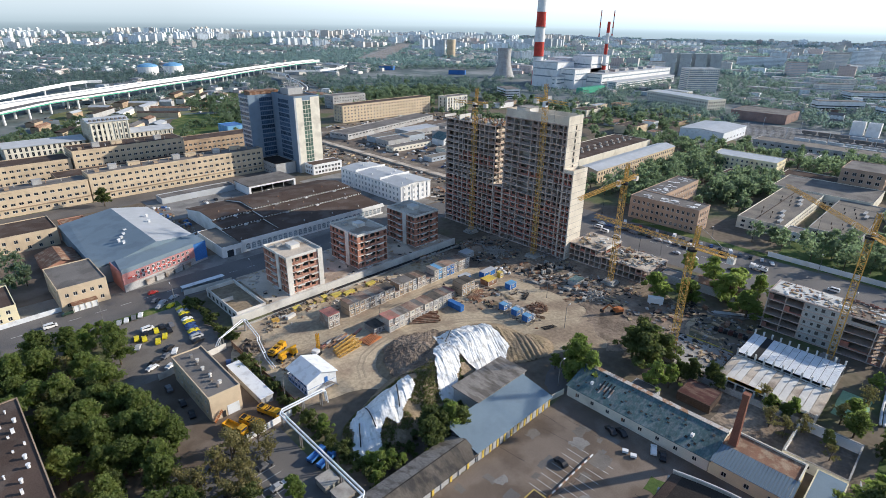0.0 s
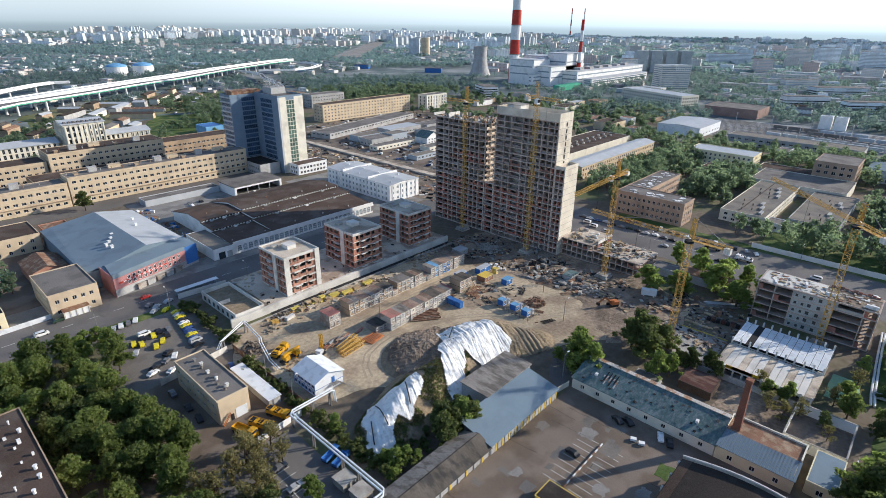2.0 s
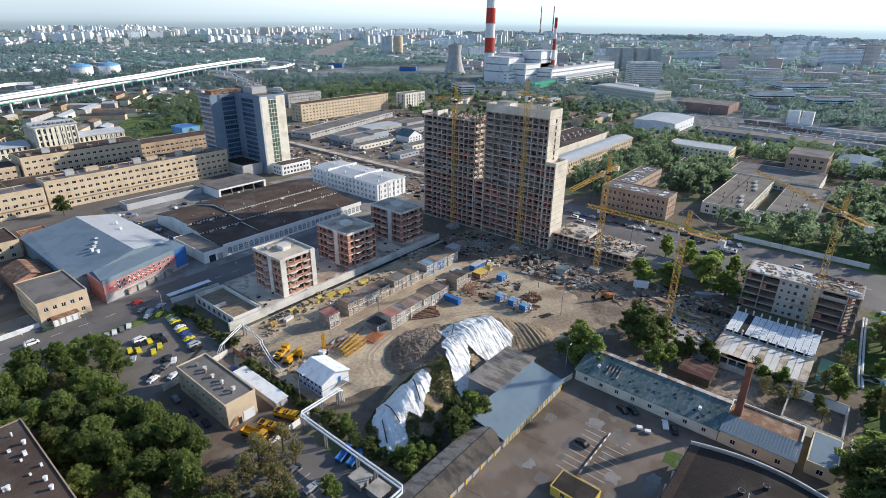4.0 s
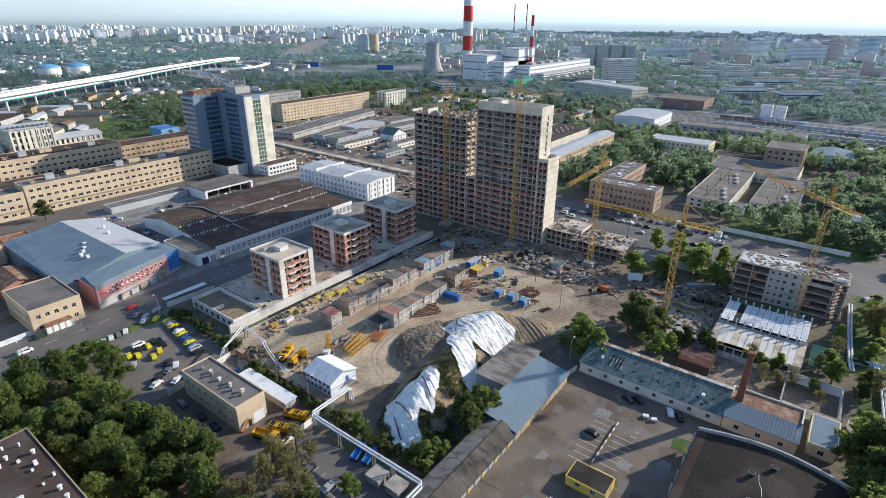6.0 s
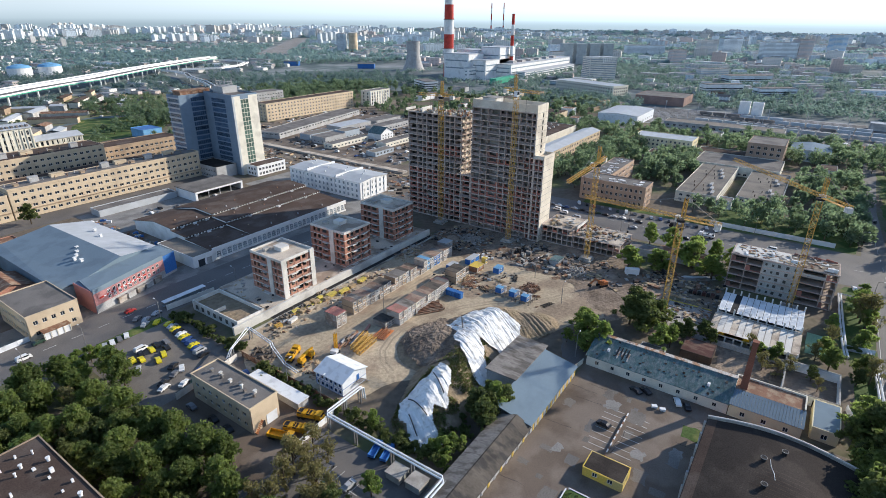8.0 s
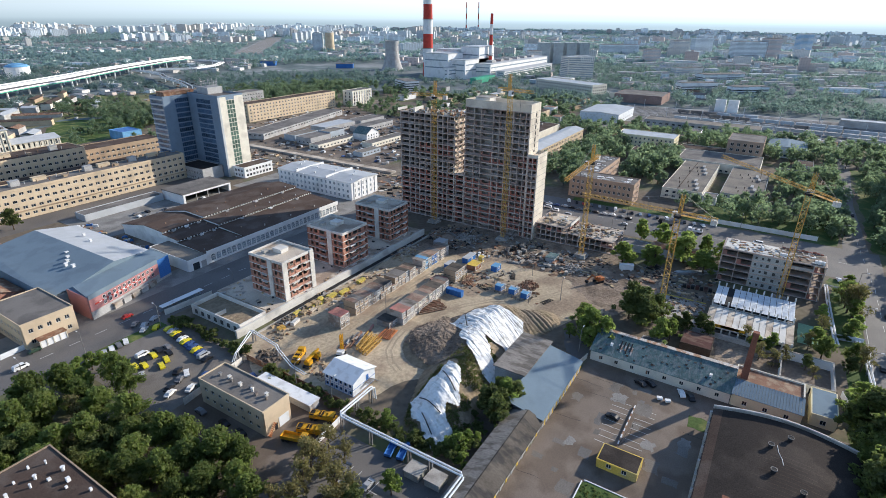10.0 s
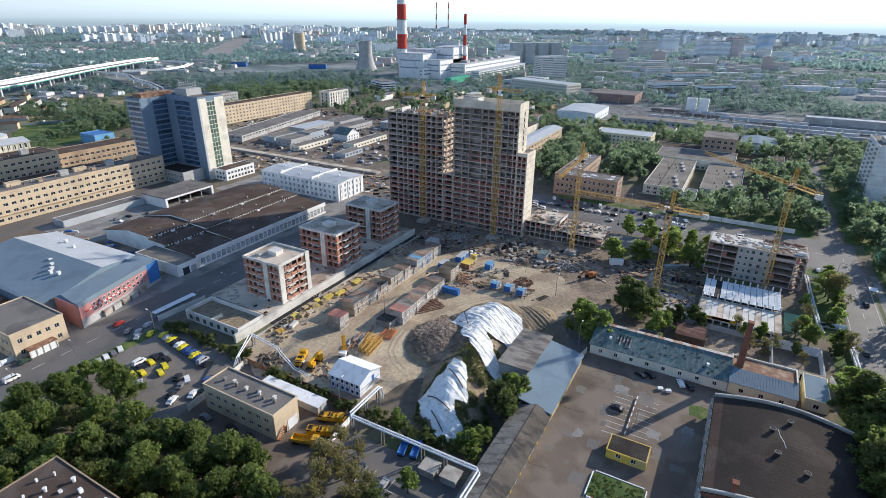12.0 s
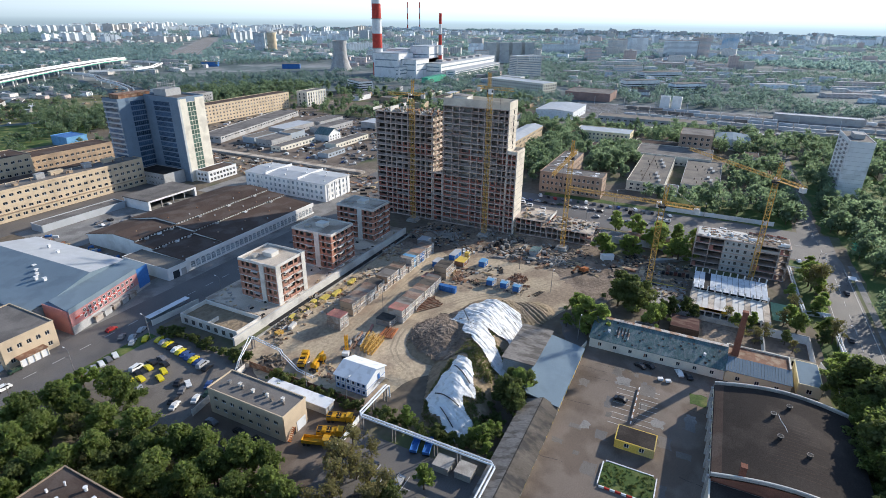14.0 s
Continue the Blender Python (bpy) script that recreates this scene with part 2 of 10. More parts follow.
RIDGE_SHEET = mat("rusty_pale_ridge", (0.52, 0.48, 0.44), var=0.15, c2=(0.33, 0.2, 0.13), c2amt=0.5, c2scale=0.5)
# near-black colour that paints the shade inside floors and openings
SHADE_TONE = mat("painted_interior_shade", (0.09, 0.085, 0.08), bump=0)
BLUE = mat("blue_paint", (0.05, 0.16, 0.42), rough=0.45, var=0.1)
LIGHT_BLUE = mat("light_blue_paint", (0.16, 0.36, 0.58), rough=0.5)
RED = mat("red_paint", (0.50, 0.06, 0.045), rough=0.5)
FACADE_RED = mat("rose_red_panel", (0.44, 0.21, 0.205), rough=0.5, var=0.1)
GREEN = mat("green_sheet", (0.07, 0.36, 0.24), rough=0.5)
SCREEN_GREEN = mat("pale_green_court", (0.28, 0.44, 0.28), var=0.1)
ORANGE = mat("orange_red_steel", (0.50, 0.17, 0.06), rough=0.55, c2=(0.33, 0.13, 0.06))
TARP = mat("white_tarpaulin", (0.80, 0.80, 0.79), rough=0.5, scale=0.3, var=0.08, fine=1.4, fvar=0.05, c2=(0.60, 0.585, 0.55), c2amt=0.32, c2scale=0.5, bump=0.2)
PILE = mat("spoil_heap", (0.31, 0.24, 0.165), scale=0.12, var=0.3, fine=0.7, c2=(0.215, 0.17, 0.11), c2amt=0.5, c2scale=0.12, bump=0.5)
WOOD = mat("timber", (0.43, 0.33, 0.21), var=0.2, rnd=0.2)
BARK = mat("bark", (0.11, 0.085, 0.06), fine=4)
GLASS = mat("window_glass", (0.028, 0.034, 0.042), rough=0.12, var=0.3, fvar=0.05, bump=0, rnd=0.4, spec=0.5)
BLUE_GLASS = mat("blue_curtain_glass", (0.045, 0.085, 0.15), rough=0.12, var=0.3, bump=0, rnd=0.45, spec=0.5)
GREEN_GLASS = mat("green_stair_glass", (0.085, 0.14, 0.115), rough=0.3, var=0.3, bump=0, rnd=0.3)
LINE = mat("road_paint", (0.62, 0.62, 0.60), var=0.15)
LEAF = leaf_mat("foliage", (0.064, 0.084, 0.033), (0.175, 0.20, 0.075), 0.5)
# light green leaves, brightened further so that crowns look sunlit
LEAF_LIGHT = leaf_mat("light_foliage", (0.145, 0.19, 0.06), (0.30, 0.35, 0.125), 0.7)
LEAF_WOOD = leaf_mat("wood_foliage", (0.085, 0.115, 0.04), (0.235, 0.275, 0.095), 0.64)
LEAF_DRY = leaf_mat("dry_foliage", (0.14, 0.125, 0.055), (0.245, 0.21, 0.10))
# mid trees lightened and greyed, partly to paint in haze
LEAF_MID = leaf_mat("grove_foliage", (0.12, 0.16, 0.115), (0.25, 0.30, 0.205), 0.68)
# far leaves paler and bluer, with haze painted into the colour
LEAF_FAR_HAZED = leaf_mat("hazed_far_foliage", (0.11, 0.155, 0.165), (0.185, 0.24, 0.25), 0.62)
LEAF_RIM_HAZED = leaf_mat("hazed_rim_foliage", (0.165, 0.23, 0.265), (0.235, 0.31, 0.35), 0.62)
# distant wall colours lifted and blued to paint haze over them
HAZED_WHITE = far_facade("hazed_pale_wall", (0.74, 0.79, 0.82))
HAZED_TAN = far_facade("hazed_tan_wall", (0.63, 0.61, 0.58))
HAZED_GREY = far_facade("hazed_grey_wall", (0.58, 0.63, 0.66))
HAZED_ROSE = far_facade("hazed_rose_wall", (0.60, 0.51, 0.48))
# far window bands paled by haze painted into the glass colour
HAZE_PANES = mat("haze_paled_panes", (0.40, 0.45, 0.49), rough=0.3, var=0.3, bump=0, spec=0.5)
SLAB_GREY = mat("pale_grey_slab", (0.42, 0.46, 0.47), scale=0.05, var=0.1, c2=(0.36, 0.39, 0.41))
STORE_BRICK = mat("old_brown_brick", (0.30, 0.205, 0.18), scale=0.1, fine=5, c2=(0.25, 0.18, 0.165))
# roof tone of the far blocks also lifted for painted haze
HAZED_ROOF = mat("far_roof", (0.27, 0.28, 0.29), scale=0.02, var=0.3, fvar=0.1, bump=0, c2=(0.42, 0.45, 0.47), c2scale=0.01)


# ---- mesh helpers ----
class MB:
    """Collects boxes, beams, tubes and sheets in plain lists; each face keeps a material slot."""

    def __init__(self):
        self.v, self.f, self.m = [], [], []

    def add(self, vs, fs, slot=0):
        n = len(self.v)
        self.v.extend(vs)
        self.f.extend([tuple(i + n for i in f) for f in fs])
        self.m.extend([slot] * len(fs))
        return self

    def box(self, x0, y0, z0, x1, y1, z1, slot=0):
        x0, x1 = min(x0, x1), max(x0, x1)
        y0, y1 = min(y0, y1), max(y0, y1)
        vs = [(x0, y0, z0), (x1, y0, z0), (x1, y1, z0), (x0, y1, z0), (x0, y0, z1), (x1, y0, z1), (x1, y1, z1), (x0, y1, z1)]
        return self.add(vs, [(0, 3, 2, 1), (4, 5, 6, 7), (0, 1, 5, 4), (1, 2, 6, 5), (2, 3, 7, 6), (3, 0, 4, 7)], slot)

    def prism(self, poly, z0, z1, slot=0):
        n = len(poly)
        vs = [(x, y, z0) for x, y in poly] + [(x, y, z1) for x, y in poly]
        fs = [tuple(range(n - 1, -1, -1)), tuple(range(n, 2 * n))] + [(i, (i + 1) % n, n + (i + 1) % n, n + i) for i in range(n)]
        return self.add(vs, fs, slot)

    def beam(self, p, q, w=0.2, slot=0):
        p, q = Vector(p), Vector(q)
        d = (q - p).normalized()
        a = d.orthogonal().normalized() * (w / 2)
        if abs(d.z) < 0.99:
            a = d.cross(Vector((0, 0, 1))).normalized() * (w / 2)
        b = d.cross(a).normalized() * (w / 2)
        vs = [tuple(e + s * a + u * b) for e in (p, q) for s, u in ((-1, -1), (1, -1), (1, 1), (-1, 1))]
        return self.add(vs, [(3, 2, 1, 0), (4, 5, 6, 7), (0, 1, 5, 4), (1, 2, 6, 5), (2, 3, 7, 6), (3, 0, 4, 7)], slot)

    def cyl(self, x, y, z0, z1, r, n=10, r2=None, slot=0):
        r2 = r if r2 is None else r2
        ring = [(math.cos(2 * math.pi * i / n), math.sin(2 * math.pi * i / n)) for i in range(n)]
        vs = [(x + r * c, y + r * s, z0) for c, s in ring] + [(x + r2 * c, y + r2 * s, z1) for c, s in ring]
        fs = [tuple(range(n - 1, -1, -1)), tuple(range(n, 2 * n))] + [(i, (i + 1) % n, n + (i + 1) % n, n + i) for i in range(n)]
        return self.add(vs, fs, slot)

    def tube(self, pts, r, n=8, slot=0):
        pts = [Vector(p) for p in pts]
        rings = []
        for i, p in enumerate(pts):
            d = (pts[min(i + 1, len(pts) - 1)] - pts[max(i - 1, 0)]).normalized()
            a = d.orthogonal().normalized() if abs(d.z) > 0.99 else d.cross(Vector((0, 0, 1))).normalized()
            b = d.cross(a).normalized()
            rings.append([tuple(p + r * (math.cos(2 * math.pi * k / n) * a + math.sin(2 * math.pi * k / n) * b)) for k in range(n)])
        vs = [v for g in rings for v in g]
        fs = [tuple(range(n)), tuple(range((len(pts) - 1) * n + n - 1, (len(pts) - 1) * n - 1, -1))]
        for i in range(len(pts) - 1):
            fs += [(i * n + k, i * n + (k + 1) % n, (i + 1) * n + (k + 1) % n, (i + 1) * n + k) for k in range(n)]
        return self.add(vs, fs, slot)

    def gable(self, x0, y0, x1, y1, z0, z1, along="x", over=0.4, th=0.18, slot=0, ridge=0.5):
        """A two-sided pitched roof of sheet thickness th."""
        if along == "x":
            ym = y0 + (y1 - y0) * ridge
            prof = [(y0 - over, z0 - over * (z1 - z0) / max(ym - y0, 0.1)), (ym, z1), (y1 + over, z0 - over * (z1 - z0) / max(y1 - ym, 0.1))]
            a, b = x0 - over, x1 + over
            pt = lambda e, u, z: (e, u, z)
        else:
            xm = x0 + (x1 - x0) * ridge
            prof = [(x0 - over, z0 - over * (z1 - z0) / max(xm - x0, 0.1)), (xm, z1), (x1 + over, z0 - over * (z1 - z0) / max(x1 - xm, 0.1))]
            a, b = y0 - over, y1 + over
            pt = lambda e, u, z: (u, e, z)
        vs = [pt(e, u, z + dz) for e in (a, b) for dz in (0, th) for u, z in prof]
        fs = [(3, 4, 10, 9), (4, 5, 11, 10), (0, 6, 7, 1), (1, 7, 8, 2), (0, 1, 4, 3), (1, 2, 5, 4), (6, 9, 10, 7), (7, 10, 11, 8), (0, 3, 9, 6), (2, 8, 11, 5)]
        return self.add(vs, fs, slot)

    def mesh(self, name, mats):
        me = bpy.data.meshes.new(name)
        me.from_pydata(self.v, [], self.f)
        for mm in mats:
            me.materials.append(mm)
        if len(mats) > 1:
            me.polygons.foreach_set("material_index", self.m)
        me.update()
        return me


def link(name, me, parent=None, loc=(0, 0, 0), rz=0.0, label=""):
    ob = new(name, me)
    ob.matrix_basis = pose(*loc, 0, 0, rz)
    if parent is not None:
        ob.parent = parent
    if label:
        tagged(ob, label)
    return ob


def part(name, mb, material, parent, label="", loc=(0, 0, 0), rz=0.0):
    mats = material if isinstance(material, (list, tuple)) else [material]
    return link(name, mb.mesh(name, mats), parent, loc, rz, label)


def thing(name, label, category, loc=(0, 0, 0), rz=0.0, group="", kind=""):
    ob = new(name)
    ob.matrix_basis = pose(*loc, 0, 0, rz)
    return tagged(ob, label, category, group, kind)


def solid(name, mb, material, label, category, loc=(0, 0, 0), rz=0.0, group="", kind=""):
    mats = material if isinstance(material, (list, tuple)) else [material]
    return tagged(link(name, mb.mesh(name, mats), None, loc, rz), label, category, group, kind)


WINDOWS = {}
FOOT = []


def window_mesh(w, h, bars=1, glass=None, frame_mat=None, key=""):
    """A framed window centred on its sill, facing -y, set in a recess; shared by all windows of its size."""
    k = (round(w, 2), round(h, 2), bars, key)
    if k not in WINDOWS:
        b, t = MB(), 0.09
        xs = [-w / 2]
        for i in range(bars + 1):
            xs += [-w / 2 + w * i / (bars + 1) + (t if i == 0 else 0.04), -w / 2 + w * (i + 1) / (bars + 1) - (t if i == bars else 0.04)]
        xs.append(w / 2)
        zs = [0, t, h - t, h]
        nx = len(xs)
        b.v = [(x, -0.08, zz) for zz in zs for x in xs] + [(-w / 2, 0.02, 0), (w / 2, 0.02, 0), (w / 2, 0.02, h), (-w / 2, 0.02, h)]
        for r in range(3):
            for c in range(nx - 1):
                q = (r * nx + c, r * nx + c + 1, (r + 1) * nx + c + 1, (r + 1) * nx + c)
                if r == 1 and c % 2 == 1:
                    n0 = len(b.v)
                    b.v += [(b.v[i][0], -0.01, b.v[i][2]) for i in q]
                    b.f += [(q[i], q[(i + 1) % 4], n0 + (i + 1) % 4, n0 + i) for i in range(4)] + [(n0, n0 + 1, n0 + 2, n0 + 3)]
                    b.m += [0, 0, 0, 0, 1]
                else:
                    b.f.append(q)
                    b.m.append(0)
        o = 4 * nx
        b.f += [(0, o, o + 1, nx - 1), (nx - 1, o + 1, o + 2, 4 * nx - 1), (4 * nx - 1, o + 2, o + 3, 3 * nx), (3 * nx, o + 3, o, 0)]
        b.m += [0] * 4
        WINDOWS[k] = b.mesh("window", [frame_mat or WHITE, glass or GLASS])
    return WINDOWS[k]


SIDE_TURN = {"S": 0, "W": -90, "N": 180, "E": 90}


def side_box(b, side, L, W, u0, u1, z0, z1, n0, n1, slot=0):
    """A box on one side of an L x W block: u along the side, n outwards from the core face."""
    if side == "S":
        b.box(u0, -n1, z0, u1, -n0, z1, slot)
    elif side == "N":
        b.box(u0, W + n0, z0, u1, W + n1, z1, slot)
    elif side == "W":
        b.box(-n1, u0, z0, -n0, u1, z1, slot)
    else:
        b.box(L + n0, u0, z0, L + n1, u1, z1, slot)


def facade(b, th, side, L, W, h, floors, pitch=3.2, ww=1.5, wh=1.6, sill=0.9, ground=0.0, fh=None, d=0.25, margin=1.0, bars=1, slot=0, glass=None, frame_mat=None, key="", skip=None, base=0.0):
    """Wall skin with through openings on one side, and a framed window in each opening."""
    span = L if side in "SN" else W
    fh = fh or (h - ground - 0.8) / floors
    n = max(1, int((span - 2 * margin) / pitch))
    pitch = (span - 2 * margin) / n
    ww = min(ww, pitch - 0.3)
    zc = base
    for k in range(floors):
        z0 = ground + k * fh + sill
        side_box(b, side, L, W, 0, span, zc, z0, 0, d, slot)
        edges = [0.0]
        for i in range(n):
            u = margin + pitch * (i + 0.5)
            if skip and skip(k, i, n):
                continue
            edges += [u - ww / 2, u + ww / 2]
            pos = {"S": (u, 0, z0), "N": (u, W, z0), "W": (0, u, z0), "E": (L, u, z0)}[side]
            me = window_mesh(ww, wh, bars, glass, frame_mat, key)
            link("window", me, th, pos, SIDE_TURN[side])
        edges.append(span)
        for a, e in zip(edges[::2], edges[1::2]):
            side_box(b, side, L, W, a, e, z0, z0 + wh, 0, d, slot)
        zc = z0 + wh
    side_box(b, side, L, W, 0, span, zc, h, 0, d, slot)


def building(name, label, x0, y0, x1, y1, h, wall, roof, sides, floors, category="building", z=0.0, parapet=0.5, opts=None, rz=0.0, pitched=0.0, along="x", group="", over=0.4, **kw):
    """A block with a core, windowed sides, plain sides and a roof; sides is a string such as 'WS'."""
    d = 0.25
    FOOT.append((x0, y0, x1, y1))
    L, W = x1 - x0 - 2 * d, y1 - y0 - 2 * d
    th = thing(name, label, category, (x0 + d, y0 + d, z), rz, group)
    b = MB()
    b.box(0, 0, 0, L, W, h)
    for s in "SWNE":
        if s in sides:
            o = dict(kw)
            o.update((opts or {}).get(s, {}))
            facade(b, th, s, L, W, h, floors, d=d, **o)
        else:
            side_box(b, s, L, W, 0, L if s in "SN" else W, 0, h, 0, d)
    part("wall", b, wall, th)
    r = MB()
    if pitched:
        r.gable(-d, -d, L + d, W + d, h + 0.02, h + pitched, along, over=over)
        g = MB()
        if along == "x":
            g.add([(xx, yy, zz) for xx in (0, L) for yy, zz in ((0, h), (W, h), (W / 2, h + pitched - 0.05))], [(0, 2, 1), (3, 4, 5), (0, 3, 5, 2), (1, 2, 5, 4)])
        else:
            g.add([(xx, yy, zz) for yy in (0, W) for xx, zz in ((0, h), (L, h), (L / 2, h + pitched - 0.05))], [(0, 1, 2), (3, 5, 4), (0, 2, 5, 3), (1, 4, 5, 2)])
        part("gable_wall", g, wall, th)
    else:
        r.box(0, 0, h + 0.004, L, W, h + 0.12)
        p = MB()
        p.box(-d - 0.05, -d - 0.05, h, L + d + 0.05, 0, h + parapet).box(-d - 0.05, W, h, L + d + 0.05, W + d + 0.05, h + parapet)
        p.box(-d - 0.05, 0, h, 0, W, h + parapet).box(L, 0, h, L + d + 0.05, W, h + parapet)
        part("parapet", p, wall, th)
    part("roof", r, roof, th)
    return th


def flat(name, poly, z, material, label, category, th=0.02):
    """A thin sheet of the ground's setting."""
    return solid(name, MB().prism(poly, z - th, z), material, label, category, kind="structure")


def rect(x0, y0, x1, y1):
    return [(x0, y0), (x1, y0), (x1, y1), (x0, y1)]


def ribbon(mb, pts, w, z0, z1, slot=0):
    """A band of width w along a line of (x, y), as one slab."""
    P = [Vector((x, y)) for x, y in pts]
    left, right = [], []
    for i, p in enumerate(P):
        d = (P[min(i + 1, len(P) - 1)] - P[max(i - 1, 0)]).normalized()
        nrm = Vector((-d.y, d.x)) * (w / 2)
        left.append(p + nrm)
        right.append(p - nrm)
    for i in range(len(P) - 1):
        quad = [right[i], right[i + 1], left[i + 1], left[i]]
        mb.prism([(q.x, q.y) for q in quad], z0, z1, slot)
    return mb


RNG = random.Random(7)

# ---- ground and roads ----
ground = MB()
rings, segs = (0.0, 60, 150, 300, 500, 800, 1300, 2200, 3500, 4660), 72
for r in rings[1:]:
    ground.v.extend([(r * math.cos(2 * math.pi * i / segs), r * math.sin(2 * math.pi * i / segs), 0.0) for i in range(segs)])
ground.v.append((0, 0, 0))
for k in range(len(rings) - 2):
    for i in range(segs):
        j = (i + 1) % segs
        ground.f.append((k * segs + i, (k + 1) * segs + i, (k + 1) * segs + j, k * segs + j))
ground.f.extend([(len(ground.v) - 1, i, (i + 1) % segs) for i in range(segs)])
ground.m = [0] * len(ground.f)
solid("ground", ground, HAZED_LAND, "wide flat city land of grass, soil and grey lots", "ground", kind="structure")


def ragged(poly, step=4.0, amp=1.2, seed=1):
    """The same outline with a worn, uneven edge."""
    rng, out = random.Random(seed), []
    for (xa, ya), (xb, yb) in zip(poly, poly[1:] + poly[:1]):
        n = max(1, int(math.hypot(xb - xa, yb - ya) / step))
        for i in range(n):
            out.append((xa + (xb - xa) * i / n + rng.uniform(-amp, amp), ya + (yb - ya) * i / n + rng.uniform(-amp, amp)))
    return out


flat("soil_ground", ragged(rect(-120, -140, 640, 660), 20, 6, 2), 0.03, SOIL, "bare soil and thin grass between the yards", "ground")
flat("site_ground", ragged([(58, 160), (66, 178), (186, 181), (213, 176), (219, 86), (204, 62), (178, 58), (160, 76), (132, 92), (96, 108), (80, 116), (62, 122)], 4, 1.2, 3), 0.06, SAND, "trampled sandy building site ground with wheel tracks", "ground")
flat("dark_site_ground", ragged([(168, 180), (212, 178), (219, 88), (206, 62), (172, 60), (158, 76), (184, 98), (178, 132)], 4, 2.0, 4), 0.09, CHURN, "dark churned soil round the tower and cranes", "ground")
flat("street_west", rect(-260, 216, 262, 238), 0.06, ASPHALT, "grey asphalt street between site and halls", "road")
flat("corner_yard", rect(-80, 238.5, 46, 350), 0.045, YARD, "dark asphalt yard behind the corner houses", "ground")
flat("hall_forecourt", rect(-60, 238, 208, 252), 0.05, PAVE, "pale paved strip in front of the halls", "pavement")
flat("street_east", rect(247, -22, 289, 262), 0.065, ASPHALT, "wide asphalt street with parked cars", "road")
flat("street_south", [(60, -24), (250, -23), (290, -18), (374, -15.5), (700, -24), (700, -14), (374, -9), (290, -7), (250, -10.5), (60, -10.5)], 0.07, ASPHALT, "asphalt street with white lane lines beside trees", "road")
flat("tram_works", ragged([(229, 214), (262, 214), (264, 258), (290, 262), (290, 470), (237, 470), (237, 318), (229, 250)], 6, 1.5, 44), 0.055, MUD, "churned brown ground of road works", "ground")
ramp = thing("ramp_road", "pale concrete ramp road on low walls", "road", (0, 0, 0), kind="structure")
part("deck", MB().box(273, 268, 0, 279, 470, 1.3), CONCRETE, ramp)
part("roadway", MB().box(273.5, 268, 1.3, 278.5, 470, 1.35), DECK, ramp)
flat("concrete_pad", rect(169.5, 42.5, 188, 61), 0.11, CONCRETE, "poured concrete pad beside the crane", "ground")
flat("yard_south", rect(22, -14, 125, 71), 0.05, YARD, "large worn asphalt yard with painted parking bays", "ground")
flat("car_park", rect(28, 166, 63, 216), 0.055, LOT, "asphalt car park beside the street", "ground")
flat("garage_yard", rect(27, 119, 62, 166), 0.05, YARD, "dark asphalt yard round the brick garage", "ground")
flat("lower_car_park", rect(8, 76, 53, 121), 0.045, ASPHALT, "asphalt car park under trees", "ground")
flat("hall_yard", rect(92, 316, 182, 362), 0.05, PAVE, "pale concrete yard behind the dark hall", "ground")
flat("hall_side_yard", rect(86, 246, 102, 346), 0.045, YARD, "narrow storage lane between two halls", "ground")
flat("works_road", rect(-60, 362, 262, 382), 0.05, ASPHALT, "works road along the long brick building", "road")
flat("white_house_yard", rect(190, 240, 247, 340), 0.045, PAVE, "concrete yard round the white building", "ground")
flat("market_ground", ragged(rect(289, 285, 470, 470), 12, 4, 5), 0.05, YARD, "grey trading yard with sheds and parked cars", "ground")
flat("rail_field", ragged([(120, 640), (250, 690), (420, 640), (470, 800), (300, 900), (120, 780)], 20, 6, 64), 0.04, DRY_GRASS, "dry grass field between the tracks and the works", "grass")
flat("rail_yard", ragged(rect(592, -200, 722, 215), 14, 4, 61), 0.06, BALLAST, "pale ballast of the eastern rail yard", "ground")
for i in range(18):
    solid("rail_track", MB().box(600 + i * 6.6, -198, 0.06, 601.8 + i * 6.6, 213, 0.32), BARE_SLATE if i % 3 else ROOF_GREY, "brown rail track across the yard", "track", kind="structure")
flat("rail_cutting", ragged(rect(230, 470, 560, 512), 12, 3, 6), 0.05, MUD, "torn-up brown ground of a track works", "ground")
flat("green_field", ragged([(180, 560), (250, 556), (330, 640), (230, 690)], 12, 4, 7), 0.05, GRASS, "green sports field behind the works", "grass")
flat("south_footpath", rect(60, -27.2, 250, -24.6), 0.075, PAVE, "narrow paved footpath beside the street", "pavement")
flat("verge_street", rect(36, 211, 60, 216), 0.08, GRASS, "narrow grass strip between street and car park", "grass")
flat("lawn_brick_house", ragged(rect(290, 62, 296, 136), 4, 0.5, 10), 0.08, GRASS, "lawn along the street", "grass")

flat("store_yard_soil", ragged([(146, 16), (164, 14), (165, 34), (176, 42), (160, 46), (158.5, 35), (147, 34)], 3, 0.8, 93), 0.058, CHURN, "pale bare soil behind the workshop", "ground")
flat("green_court", ragged(rect(176, 2.6, 192, 10.6), 2, 0.15, 94), 0.12, SCREEN_GREEN, "pale green court surface beside the slab", "ground")

for nm, (a, b, c, d), k in (("park_grass", (60, -130, 292, -27.5), 51), ("park_grass", (291, -130, 480, -19), 52), ("roadside_grass", (291, -6, 334, 61), 53), ("roadside_grass", (186, -10, 246, 0), 54), ("roadside_grass", (112, -10, 186, -3), 55)):
    flat(nm, ragged(rect(a, b, c, d), 6, 1.5, k), 0.062, GRASS, "rough grass under the trees beside the street", "grass")
